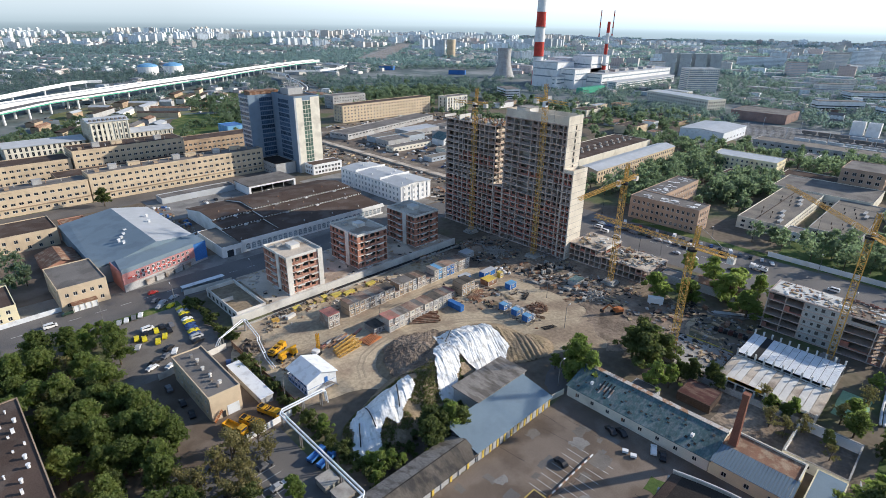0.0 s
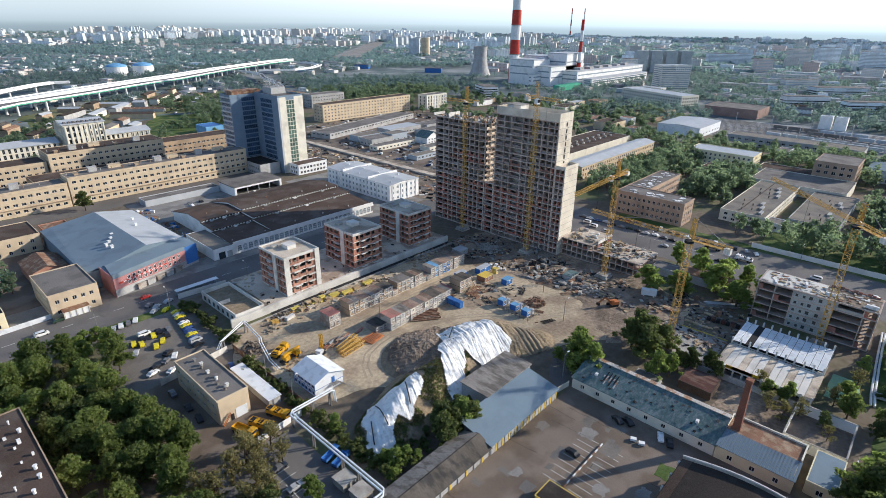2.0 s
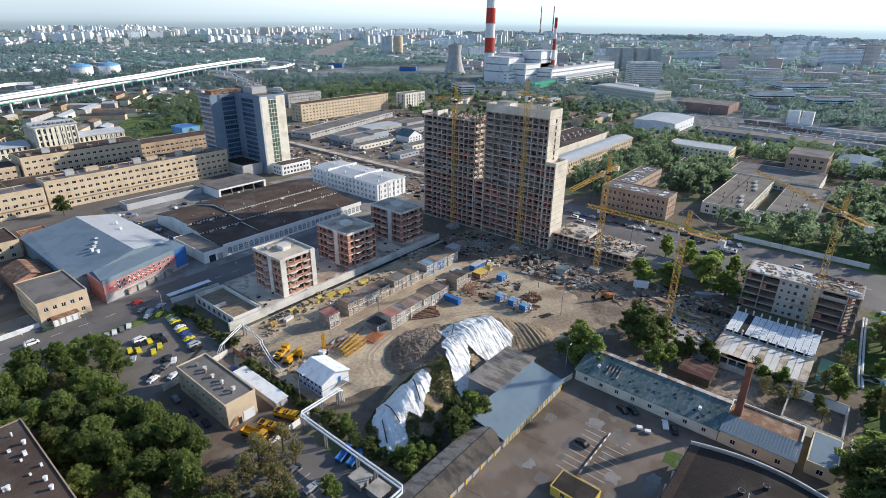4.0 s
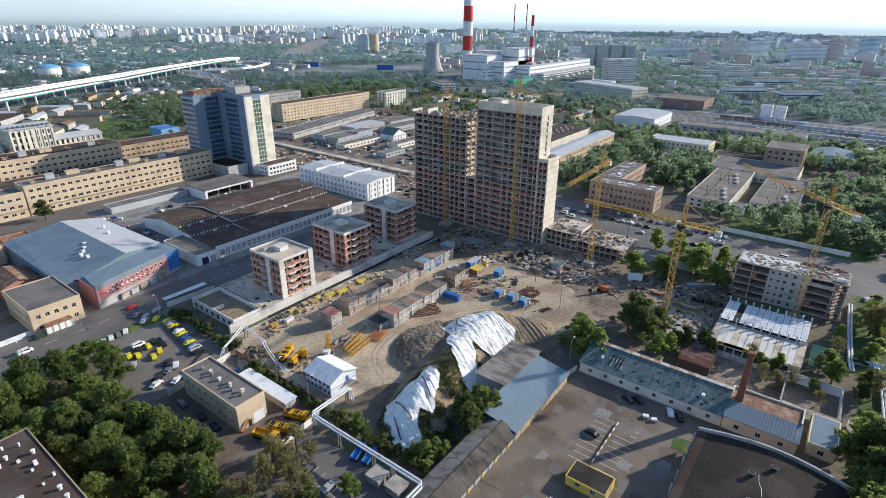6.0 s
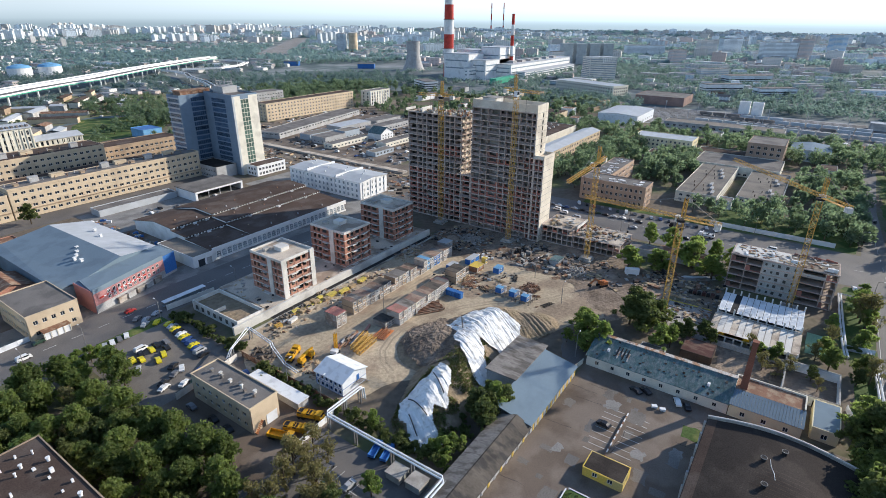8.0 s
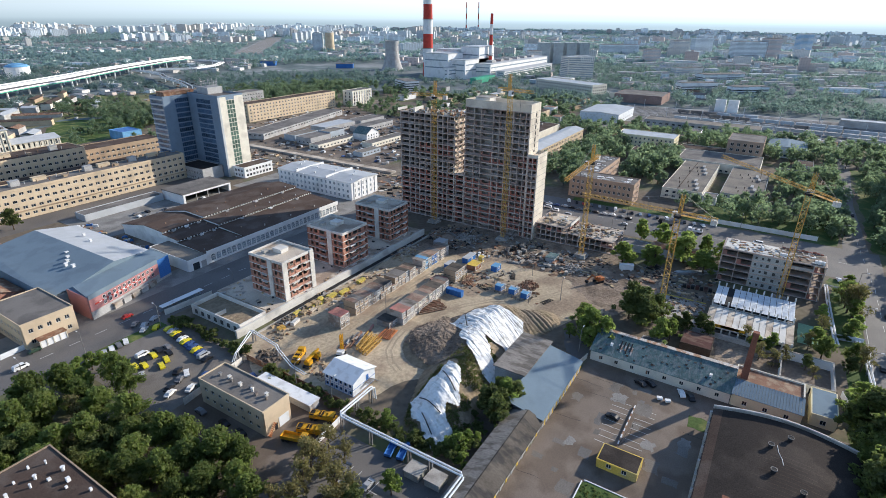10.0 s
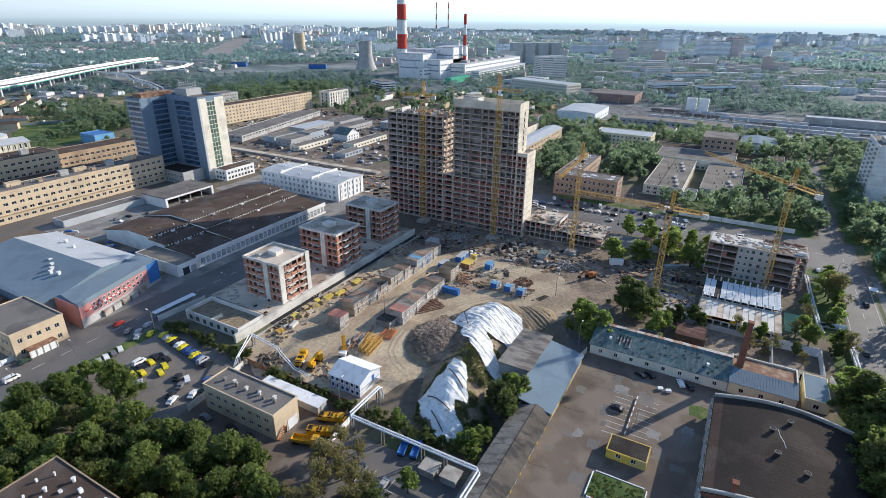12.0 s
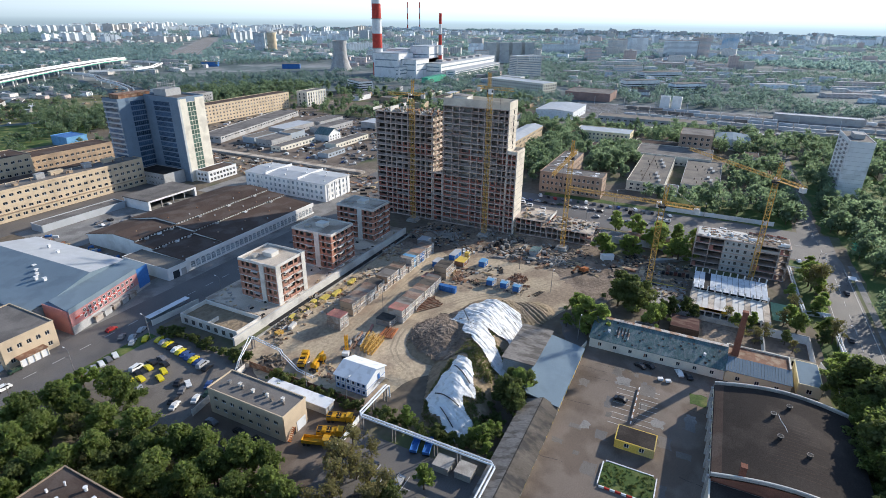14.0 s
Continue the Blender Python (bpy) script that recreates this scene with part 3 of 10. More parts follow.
# wheel tracks across the sand
for pts in ([(72, 150), (84, 148), (95, 150), (112, 152), (132, 153), (156, 152), (170, 150)], [(84, 121), (87, 127), (92, 131.5), (99, 134), (107, 135), (115, 133.5), (124, 130), (134, 125), (143, 118), (149, 110), (156, 102), (166, 96), (178, 92)]):
    for s in (-0.9, 0.9):
        dirs = [(Vector(pts[min(i + 1, len(pts) - 1)]) - Vector(pts[max(i - 1, 0)])).normalized() for i in range(len(pts))]
        tr = ribbon(MB(), [(x - d.y * s, y + d.x * s) for (x, y), d in zip(pts, dirs)], 0.7, 0.06, 0.072)
        solid("wheel_track", tr, TRACK, "dark wheel track pressed into the sand", "track", kind="structure")

# ---- distance ----
# emissive ring: sky gradient and horizon haze are painted into its glow
hz = bpy.data.materials.new("distant_haze")
hz.use_nodes = True
nt = hz.node_tree
for n in list(nt.nodes):
    nt.nodes.remove(n)
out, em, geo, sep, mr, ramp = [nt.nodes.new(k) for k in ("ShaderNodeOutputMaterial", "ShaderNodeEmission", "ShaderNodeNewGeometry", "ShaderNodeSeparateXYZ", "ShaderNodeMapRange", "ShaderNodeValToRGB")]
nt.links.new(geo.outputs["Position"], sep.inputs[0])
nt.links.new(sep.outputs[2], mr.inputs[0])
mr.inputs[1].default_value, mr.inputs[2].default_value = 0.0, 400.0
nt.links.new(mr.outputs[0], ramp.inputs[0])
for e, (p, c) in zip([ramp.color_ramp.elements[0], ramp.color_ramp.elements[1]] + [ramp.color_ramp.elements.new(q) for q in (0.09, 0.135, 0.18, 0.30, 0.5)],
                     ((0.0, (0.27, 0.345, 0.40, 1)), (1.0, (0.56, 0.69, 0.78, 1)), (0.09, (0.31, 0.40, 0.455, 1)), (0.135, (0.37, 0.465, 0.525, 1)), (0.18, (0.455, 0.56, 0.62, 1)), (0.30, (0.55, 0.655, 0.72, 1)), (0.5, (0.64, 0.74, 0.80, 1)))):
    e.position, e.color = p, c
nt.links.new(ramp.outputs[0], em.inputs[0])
# the painted haze glows more strongly on the sunward side
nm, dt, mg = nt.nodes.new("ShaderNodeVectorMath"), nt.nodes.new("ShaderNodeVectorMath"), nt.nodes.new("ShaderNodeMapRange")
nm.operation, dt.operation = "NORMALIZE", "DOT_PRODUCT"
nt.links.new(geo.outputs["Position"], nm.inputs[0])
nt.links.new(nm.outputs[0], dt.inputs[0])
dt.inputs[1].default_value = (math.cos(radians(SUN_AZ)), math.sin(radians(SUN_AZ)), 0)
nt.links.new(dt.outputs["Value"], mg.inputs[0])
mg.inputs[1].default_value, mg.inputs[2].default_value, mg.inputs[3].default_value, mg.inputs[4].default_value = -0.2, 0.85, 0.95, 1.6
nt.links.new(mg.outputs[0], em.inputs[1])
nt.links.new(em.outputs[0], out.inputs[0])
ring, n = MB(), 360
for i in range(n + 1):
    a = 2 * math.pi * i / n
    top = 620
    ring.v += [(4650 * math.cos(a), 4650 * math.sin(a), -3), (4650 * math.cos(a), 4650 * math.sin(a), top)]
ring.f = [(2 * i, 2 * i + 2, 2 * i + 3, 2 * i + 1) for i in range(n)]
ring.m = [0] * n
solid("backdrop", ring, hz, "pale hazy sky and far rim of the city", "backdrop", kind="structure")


# ---- trees ----
def leaf_cloud(rng, centres, per, size, squash=0.8):
    """Many small leaf cards in uneven clumps round the given centres; returns verts and faces as arrays."""
    C = np.array(centres, float)
    k = len(C) * per
    c = np.repeat(C, per, axis=0)
    d = rng.normal(size=(k, 3))
    d /= np.linalg.norm(d, axis=1)[:, None]
    rad = c[:, 3:4] * rng.uniform(0.3, 1.2, (k, 1))
    p = c[:, :3] + d * rad * np.array([1, 1, squash])
    nrm = d + rng.normal(scale=0.42, size=(k, 3))
    nrm /= np.linalg.norm(nrm, axis=1)[:, None]
    ref = rng.normal(size=(k, 3))
    a = np.cross(nrm, ref)
    a /= np.linalg.norm(a, axis=1)[:, None]
    b = np.cross(nrm, a)
    s = size * rng.uniform(0.6, 1.4, (k, 1))
    V = np.stack([p - a * s - b * s * 0.7, p + a * s * 1.1 - b * s * 0.45, p + a * s * rng.uniform(-0.4, 0.4, (k, 1)) + b * s * 1.1], axis=1).reshape(-1, 3)
    return V, np.arange(3 * k).reshape(-1, 3)


def cloud_mesh(name, V, F, material):
    me = bpy.data.meshes.new(name)
    me.vertices.add(len(V))
    me.vertices.foreach_set("co", V.astype(np.float32).ravel())
    me.loops.add(F.size)
    me.loops.foreach_set("vertex_index", F.astype(np.int32).ravel())
    me.polygons.add(len(F))
    me.polygons.foreach_set("loop_start", np.arange(0, F.size, 3, dtype=np.int32))
    me.polygons.foreach_set("loop_total", np.full(len(F), 3, dtype=np.int32))
    me.materials.append(material)
    me.update(calc_edges=True)
    return me


TREES = {}
MID = []


def tree_kind(kind, seed, h, r, per, size, material, clumps=30):
    """Trunk and crown meshes of one kind of tree, standing at the origin."""
    rng = np.random.default_rng(seed)
    cs = []
    for i in range(clumps):
        a, q = rng.uniform(0, 2 * math.pi), rng.uniform(0, 1) ** 0.6
        zz = rng.uniform(0.28, 0.95)
        wide = r * (1.0 - 0.75 * max(0, zz - 0.45) / 0.55) * (0.7 + 0.3 * min(1, (zz - 0.2) / 0.25))
        lift = 1.22 if i % 6 == 0 else 0.84
        cs.append((wide * q * math.cos(a) * lift, wide * q * math.sin(a) * lift, h * zz, r * rng.uniform(0.13, 0.29)))
    V, F = leaf_cloud(rng, cs, per, size)
    b = MB()
    b.cyl(0, 0, 0, h * 0.35, 0.028 * h, 7, 0.018 * h)
    b.cyl(0, 0, h * 0.35, h * 0.8, 0.018 * h, 6, 0.006 * h)
    for c in cs[:9]:
        b.beam((0, 0, h * 0.3 + 0.25 * (c[2] - h * 0.3)), c[:3], 0.012 * h)
    TREES[kind] = (b.mesh("trunk", [BARK]), cloud_mesh("crown", V, F, material))


for s in range(4):
    tree_kind("near%d" % s, 10 + s, 13.0, 4.8, 66, 0.33, LEAF, 70)
for s in range(3):
    tree_kind("broad%d" % s, 90 + s, 12.0, 5.0, 58, 0.29, LEAF_WOOD, 90)
for s in range(2):
    tree_kind("light%d" % s, 50 + s, 9.0, 3.7, 72, 0.26, LEAF_LIGHT, 52)
    tree_kind("dry%d" % s, 60 + s, 9.0, 3.8, 30, 0.22, LEAF_DRY, 36)
    tree_kind("bush%d" % s, 70 + s, 3.4, 2.4, 90, 0.23, LEAF, 18)
    tree_kind("young%d" % s, 80 + s, 10.0, 3.0, 90, 0.27, LEAF_LIGHT, 26)


def tree(kind, x, y, h, group="", z=0.0, label="", rng=RNG, wide=1.0):
    base = {"near": 13, "light": 9, "dry": 9, "bush": 3.4, "young": 10, "broad": 12}[kind]
    tr, cr = TREES[kind + str(rng.randrange({"near": 4, "broad": 3}.get(kind, 2)))]
    label = label or {"near": "dense dark green broadleaf tree on soil", "broad": "broad leafy tree with a light feathery crown", "light": "light green leafy tree with a loose crown",
                      "dry": "thin tree with yellowing brown leaves", "bush": "low green bush on bare soil", "young": "slender light green young tree"}[kind]
    s = h / base
    t = new("bush" if kind == "bush" else "tree", None)
    t.matrix_basis = pose(x, y, z, 0, 0, rng.uniform(0, 360)) @ Matrix.Diagonal((s * wide * rng.uniform(0.85, 1.2), s * wide * rng.uniform(0.85, 1.2), s, 1))
    tagged(t, label, "bush" if kind == "bush" else "tree", group)
    if kind != "bush":
        link("trunk", tr, t)
    link("crown", cr, t)
    return t


def grove(kind, x0, y0, x1, y1, n, h0, h1, group, seed, gap=3.4, keep=None):
    rng, done = random.Random(seed), []
    if kind == "mid":
        for _ in range(n * 12):
            x, y = rng.uniform(x0, x1), rng.uniform(y0, y1)
            if len(done) < n and all((x - a) ** 2 + (y - b) ** 2 > gap * gap for a, b in done) and (keep is None or keep(x, y)) and not any(p - 2.5 < x < r + 2.5 and q - 2.5 < y < s + 2.5 for p, q, r, s in FOOT):
                done.append((x, y))
                MID.append((x, y, rng.uniform(h0, h1)))
        return
    for _ in range(n * 12):
        if len(done) == n:
            break
        x, y = rng.uniform(x0, x1), rng.uniform(y0, y1)
        if all((x - a) ** 2 + (y - b) ** 2 > gap * gap for a, b in done) and (keep is None or keep(x, y)):
            done.append((x, y))
            tree(kind, x, y, rng.uniform(h0, h1), group, rng=rng)


# ---- unfinished frame buildings ----
PANELS = {}


def infill_mesh(w, h, material, kind):
    """One bay of brick infill seen from -y: sill wall, piers and lintel round an opening."""
    k = (round(w, 2), round(h, 2), material.name, kind)
    if k not in PANELS:
        b = MB()
        if kind == "window":
            a = w * 0.2
            b.box(0, 0, 0, w, 0.25, h * 0.34).box(0, 0, h * 0.34, a, 0.25, h * 0.93).box(w - a, 0, h * 0.34, w, 0.25, h * 0.93).box(0, 0, h * 0.93, w, 0.25, h)
        elif kind == "low":
            b.box(0, 0, 0, w, 0.25, h * 0.4).box(0, 0, h * 0.4, w * 0.12, 0.25, h)
        elif kind == "half":
            b.box(0, 0, 0, w * 0.52, 0.25, h).box(w * 0.52, 0, 0, w, 0.25, h * 0.3)
        elif kind == "pair":
            a, c = w * 0.10, w * 0.07
            b.box(0, 0, 0, w, 0.25, h * 0.32).box(0, 0, h * 0.32, a, 0.25, h * 0.9).box(w - a, 0, h * 0.32, w, 0.25, h * 0.9)
            b.box(w / 2 - c, 0, h * 0.32, w / 2 + c, 0.25, h * 0.9).box(0, 0, h * 0.9, w, 0.25, h)
        elif kind == "wide":
            b.box(0, 0, 0, w, 0.25, h * 0.36).box(w * 0.45, 0, h * 0.36, w * 0.55, 0.25, h)
        elif kind == "stub":
            b.box(0, 0, 0, w * 0.3, 0.25, h * 0.8).box(w * 0.3, 0, 0, w, 0.25, h * 0.12)
        elif kind == "solid":
            b.box(0, 0, 0, w, 0.25, h)
        PANELS[k] = b.mesh("infill_wall", [material])
    return PANELS[k]


def frame_block(name, label, x0, y0, x1, y1, z, floors, fh, bays_w, bays_s, panels, slab_mat, col_mat, infill, infill_s=None, top=0.0, top_mat=None, inset=0.25, depth=3.2, solid_s=None, group="", slab_out=0.1, roof_mat=None, col_in=0.12, cuts=None, slab_t=0.26, core_mat=None):
    """Concrete slabs and columns with infill bays on the two sides that face -x and -y; panels(side, floor, bay) names the infill kind, with its material or without."""
    L, W = x1 - x0, y1 - y0
    th = thing(name, label, "building under construction", (x0, y0, z), group=group)
    h = floors * fh
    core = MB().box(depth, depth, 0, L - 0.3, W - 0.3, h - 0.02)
    # open floors get a core in painted shade colour
    part("inner_wall", core, core_mat or (SHADE_TONE if solid_s is None else CONCRETE), th)
    back = MB().box(L - 0.3, 0.3, 0, L, W, h).box(0.3, W - 0.3, 0, L - 0.3, W, h)
    part("back_wall", back, col_mat, th)
    slab = MB().box(-slab_out, -slab_out, -slab_t / 2, L + slab_out, W + slab_out, slab_t / 2).mesh("floor_slab", [slab_mat])
    for k in range(floors + 1):
        link("floor_slab", slab, th, (0, 0, k * fh + (slab_t / 2 + 0.01 if k == 0 else 0)))
    us = [c - y0 for c in cuts] if cuts else [W * i / bays_w for i in range(bays_w + 1)]
    bs = L / bays_s
    colm = MB().box(-0.17, -0.17, 0, 0.17, 0.17, h).mesh("column", [col_mat])
    for u in us:
        link("column", colm, th, (col_in, min(max(u, 0.12), W - 0.12), 0))
    if solid_s is None:
        for i in range(1, bays_s + 1):
            link("column", colm, th, (min(i * bs, L - 0.12), 0.12, 0))
    fin = MB()
    for k in range(floors):
        for side, edges, mtl in (("W", us, infill), ("S", [i * bs for i in range(bays_s + 1)] if solid_s is None else [], infill_s or infill)):
            for i, (a, e) in enumerate(zip(edges, edges[1:])):
                kind = panels(side, k, i)
                if isinstance(kind, tuple):
                    kind, m = kind
                else:
                    m = mtl
                if kind:
                    me = infill_mesh(e - a - 0.3, fh - slab_t, m, kind)
                    link("infill_wall", me, th, (inset, e - 0.15, k * fh + slab_t / 2) if side == "W" else (a + 0.15, inset, k * fh + slab_t / 2), -90 if side == "W" else 0)
        if depth > 2:
            for u in us[1:-1]:
                fin.box(0.6, u - 0.08, k * fh + 0.13, depth, u + 0.08, k * fh + fh - 0.13)
    if solid_s is not None:
        part("end_wall", MB().box(-0.12, -0.42, 0, L + 0.12, -0.12, h + top), solid_s, th, "pale poured concrete end wall")
        joint = MB().box(-0.14, -0.46, 0, L + 0.14, -0.42, 0.16).mesh("floor_joint", [CONCRETE])
        for k in range(1, floors + 1):
            link("floor_joint", joint, th, (0, 0, k * fh - 0.08))
    tagged(part("party_wall", fin, CONCRETE, th), kind="stuff")
    if top:
        p = MB().box(-0.12, -0.1, h + 0.19, 0.2, W, h + top).box(0.2, W - 0.32, h + 0.19, L, W, h + top).box(L - 0.3, 0.2, h + 0.19, L, W - 0.32, h + top).box(0.2, -0.1, h + 0.19, L, 0.2, h + top)
        part("parapet", p, top_mat or slab_mat, th)
    r = MB().box(0.3, 0.3, h + 0.19, L - 0.4, W - 0.4, h + 0.25)
    part("roof_surface", r, roof_mat or DECK, th)
    return th


rngT = random.Random(21)


def tower_panels(side, k, i):
    q = rngT.random()
    if side == "S":
        return ("window", END_WALL) if q < 0.55 else (("low", END_WALL) if q < 0.8 else None)
    if k in (12, 13) and i < 7:
        return ("window", DULL_BRICK) if q < 0.75 else ("low", BLOCK)
    if k >= 9:
        return ("low", BLOCK) if q < 0.72 else (("stub", BLOCK) if q < 0.84 else None)
    if k == 0:
        return ("stub", DULL_BRICK) if q < 0.5 else None
    return ("window" if q < 0.72 else "low", DULL_BRICK if q < 0.9 else BLOCK)


FH = 3.07
TW = dict(inset=0.55, col_in=0.05, slab_out=0.3, slab_t=0.42, group="tower sections")
CUT_HIGH = [136.3, 138.4, 141.6, 145.1, 149.1, 152.6, 156.2, 163.1, 167.2, 172.3]
CUT_LOW = [178.6, 183.2, 186.3, 189.6, 194.0, 197.8, 201.7, 204.7, 208.4, 214.2]
frame_block("tower_block", "unfinished high concrete tower with brick infill and open floors", 213.5, 136.3, 225, 172.3, 0, 21, FH, 9, 4, tower_panels, FRAME, FRAME, DULL_BRICK, top=4.0, top_mat=END_WALL, solid_s=END_WALL, cuts=CUT_HIGH, **TW)
tB = frame_block("tower_block", "unfinished lower concrete tower with ragged open top floor", 213.5, 178.6, 227, 214.2, 0, 19, FH, 9, 3, tower_panels, FRAME, FRAME, DULL_BRICK, top=0.0, cuts=CUT_LOW, core_mat=SHADE_TONE, **TW)
# pale wall added so that the open south end looks sunlit
part("stair_wall", MB().box(5.0, 2.7, 9 * FH, 13.0, 2.95, 19 * FH - 0.2), PALE_CONCRETE, tB, "pale inner wall toned as sunlit")
frame_block("tower_link", "recessed concrete link between the two towers", 213.9, 172.6, 225, 178.3, 0, 9, FH, 1, 3, tower_panels, FRAME, FRAME, DULL_BRICK, top=0.6, **TW)
frame_block("tower_wing", "unfinished lower concrete wing with blank pale end wall", 213.2, 130.9, 224.9, 135.7, 0, 14, FH, 2, 4, tower_panels, FRAME, FRAME, DULL_BRICK, top=1.6, top_mat=END_WALL, solid_s=END_WALL, **TW)
# roof machinery room and ragged walls on top of the towers
pent = thing("roof_house", "pale concrete machine room on the tower roof", "roof house", (216, 160, 21 * FH + 0.26))
part("body", MB().box(0, 0, 0, 7, 8, 4.6), PALE_CONCRETE, pent)
part("roof_edge", MB().box(-0.3, -0.3, 4.6, 7.3, 8.3, 4.9), CONCRETE, pent)
for i in range(26):
    xx, yy = rngT.uniform(214.5, 225.5), rngT.uniform(177.5, 199)
    b = MB().box(-rngT.uniform(0.3, 1.2), -0.12, 0, rngT.uniform(0.3, 1.2), 0.12, rngT.uniform(1.2, 2.6))
    part("upright_panel", b, CONCRETE if i % 3 else RUST, tB, "", (xx - 213.5, yy - 176.4, 19 * FH + 0.26), rngT.choice((0, 90)))
for v, hv in ((26.0, 2.6), (37.2, 1.4)):
    part("poured_wall", MB().box(0.2, v, 0, 9.0, v + 0.3, hv), PALE_CONCRETE, tB, "pale new wall on the top floor", (0, 0, 19 * FH + 0.26))
# dark plates painted as stair openings on the blank end wall
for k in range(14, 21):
    solid("wall_opening", MB().box(219.6, 135.66, k * FH + 0.7, 220.4, 135.83, k * FH + 2.6), SHADE_TONE, "narrow dark slot painted as a stair opening in the end wall", "opening", group="stair openings")



def low_panels(side, k, i):
    if side == "W":
        return ("window", "half", "window", "low", "window", "half", "window")[i % 7]
    return ("half", "window", "low", "window", "half")[i % 5]


def low_house(x0, y0, x1, y1, brick, lab):
    th = frame_block("apartment_house", lab, x0, y0, x1, y1, 3.0, 5, 3.15, 6, 5, low_panels, PALE_CONCRETE, brick, brick, top=1.0, top_mat=PALE_CONCRETE, group="low brick houses", inset=0.1)
    L, W = x1 - x0, y1 - y0
    for k in range(1, 6):
        for u in (0.32, 0.72):
            part("balcony", MB().box(L * u - 1.6, -1.3, 0, L * u + 1.6, -0.1, 0.18).box(L * u - 1.6, -1.3, 0.18, L * u + 1.6, -1.2, 0.5), PALE_CONCRETE, th, "", (0, 0, k * 3.15 - 3.15 if k == 0 else (k - 1) * 3.15))
        part("balcony", MB().box(-1.3, W * 0.45, 0, -0.1, W * 0.62, 0.18), PALE_CONCRETE, th, "", (0, 0, (k - 1) * 3.15))
    part("roof_house", MB().box(0, 0, 0, 4.0, 4.6, 1.5).box(-0.15, -0.15, 1.5, 4.15, 4.75, 1.75), PALE_CONCRETE, th, "", (L * 0.42, W * 0.42, 5 * 3.15 + 0.2))
    part("hatch", MB().box(0, 0, 0, 2.6, 2.2, 1.2), CONCRETE, th, "", (L * 0.2, W * 0.7, 5 * 3.15 + 0.2))
    part("lift_core", MB().box(-0.5, W * 0.30, 0, -0.1, W * 0.42, 5 * 3.15 + 1), PALE_CONCRETE, th)
    if brick is ORANGE_BRICK:
        for u in (0.0, L - 2.2):
            part("corner_panel", MB().box(u - 0.2 * (u == 0), -0.42, 0, u + 2.2, -0.12, 5 * 3.15 + 1), PALE_CONCRETE, th)
    return th


low_house(93.5, 183.5, 110, 202.5, ORANGE_BRICK, "unfinished five-storey house of orange brick and pale concrete")
low_house(129, 184.5, 145.5, 206, BRICK, "unfinished five-storey red brick house on the raised deck")
low_house(165, 186.5, 180.5, 208, BRICK, "unfinished five-storey red brick house beside the tower")
# raised deck under the low houses with its retaining wall
deck = thing("parking_deck", "long raised concrete deck with pale retaining wall", "deck", (72, 180, 0), kind="structure")
part("deck_slab", MB().box(12.5, 2.2, 0, 115, 34, 3.0), DECK, deck)
part("retaining_wall", MB().box(-4, 1.2, 0, 116, 2.1, 3.35), PALE_CONCRETE, deck)
part("kerb_wall", MB().box(-4, -2.2, 0, 116, -1.7, 0.8), CONCRETE, deck)
# dark strip paints the shadow in the gap beside the wall
part("trench", MB().box(12, -1.7, 0, 116, 1.2, 0.2), DARK, deck, "dark strip painted as the shaded trench along the wall")

# podium of the tower
pod = frame_block("tower_podium", "two-storey open concrete podium with littered roof", 217, 89.8, 236, 113, 0, 2, 3.1, 8, 4, lambda sd, k, i: ("low", DULL_BRICK) if sd == "W" and k and i < 2 else None, FRAME, FRAME, DULL_BRICK, group="tower sections", depth=5, slab_t=0.34, slab_out=0.25)
pod2 = frame_block("tower_podium", "three-storey open concrete podium beside the tower wing", 216.6, 113.4, 236, 130.2, 0, 3, 2.9, 6, 4, lambda sd, k, i: ("low", DULL_BRICK) if k == 2 and i % 2 else None, FRAME, FRAME, DULL_BRICK, group="tower sections", depth=5, slab_t=0.34, slab_out=0.25)
part("stub_wall", MB().box(3.0, -0.9, 8.9, 17.0, -0.6, 10.4), PALE_CONCRETE, pod2, "pale wall stub in the sun")
for th0, y_max, zt in ((pod, 21, 6.45), (pod2, 15, 8.95)):
    for i in range(24):
        w = rngT.uniform(0.3, 2.0)
        b = MB().box(-w, -rngT.uniform(0.1, 0.7), 0, w, rngT.uniform(0.1, 0.7), rngT.uniform(0.2, 1.3))
        part("stacked_panel", b, rngT.choice((PALE_CONCRETE, CONCRETE, CONCRETE, WOOD, RUST)), th0, "", (rngT.uniform(2, 17), rngT.uniform(2, y_max), zt), rngT.uniform(0, 180))

# panel building beside the crossing
def panel_bays(side, k, i):
    if side == "S":
        return ("low", CONCRETE)
    if i == 2:
        return "solid"
    return ("stub", DULL_BRICK) if (k * 3 + i) % 4 == 0 else (("low", CONCRETE) if k > 3 and i < 2 else None)


pan = frame_block("panel_house", "unfinished five-storey panel house with open bays", 216, 4.5, 229.5, 42.6, 0, 5, 3.05, 5, 4, panel_bays, FRAME, FRAME, PANEL_GREY, top=0.3, depth=5, cuts=[4.5, 8.6, 17.5, 30.6, 36.6, 42.6], slab_t=0.34, slab_out=0.2, inset=0.1)
# dark plates on the panels imitate shaded window openings
hole = MB().box(-0.55, -0.06, 0, 0.55, 0.02, 1.3).mesh("window_opening", [SHADE_TONE])
slim = MB().box(-0.4, -0.06, 0, 0.4, 0.02, 1.0).mesh("window_opening", [SHADE_TONE])
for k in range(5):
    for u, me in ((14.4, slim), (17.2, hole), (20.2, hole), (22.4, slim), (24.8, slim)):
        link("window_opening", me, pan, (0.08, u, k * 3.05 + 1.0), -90)
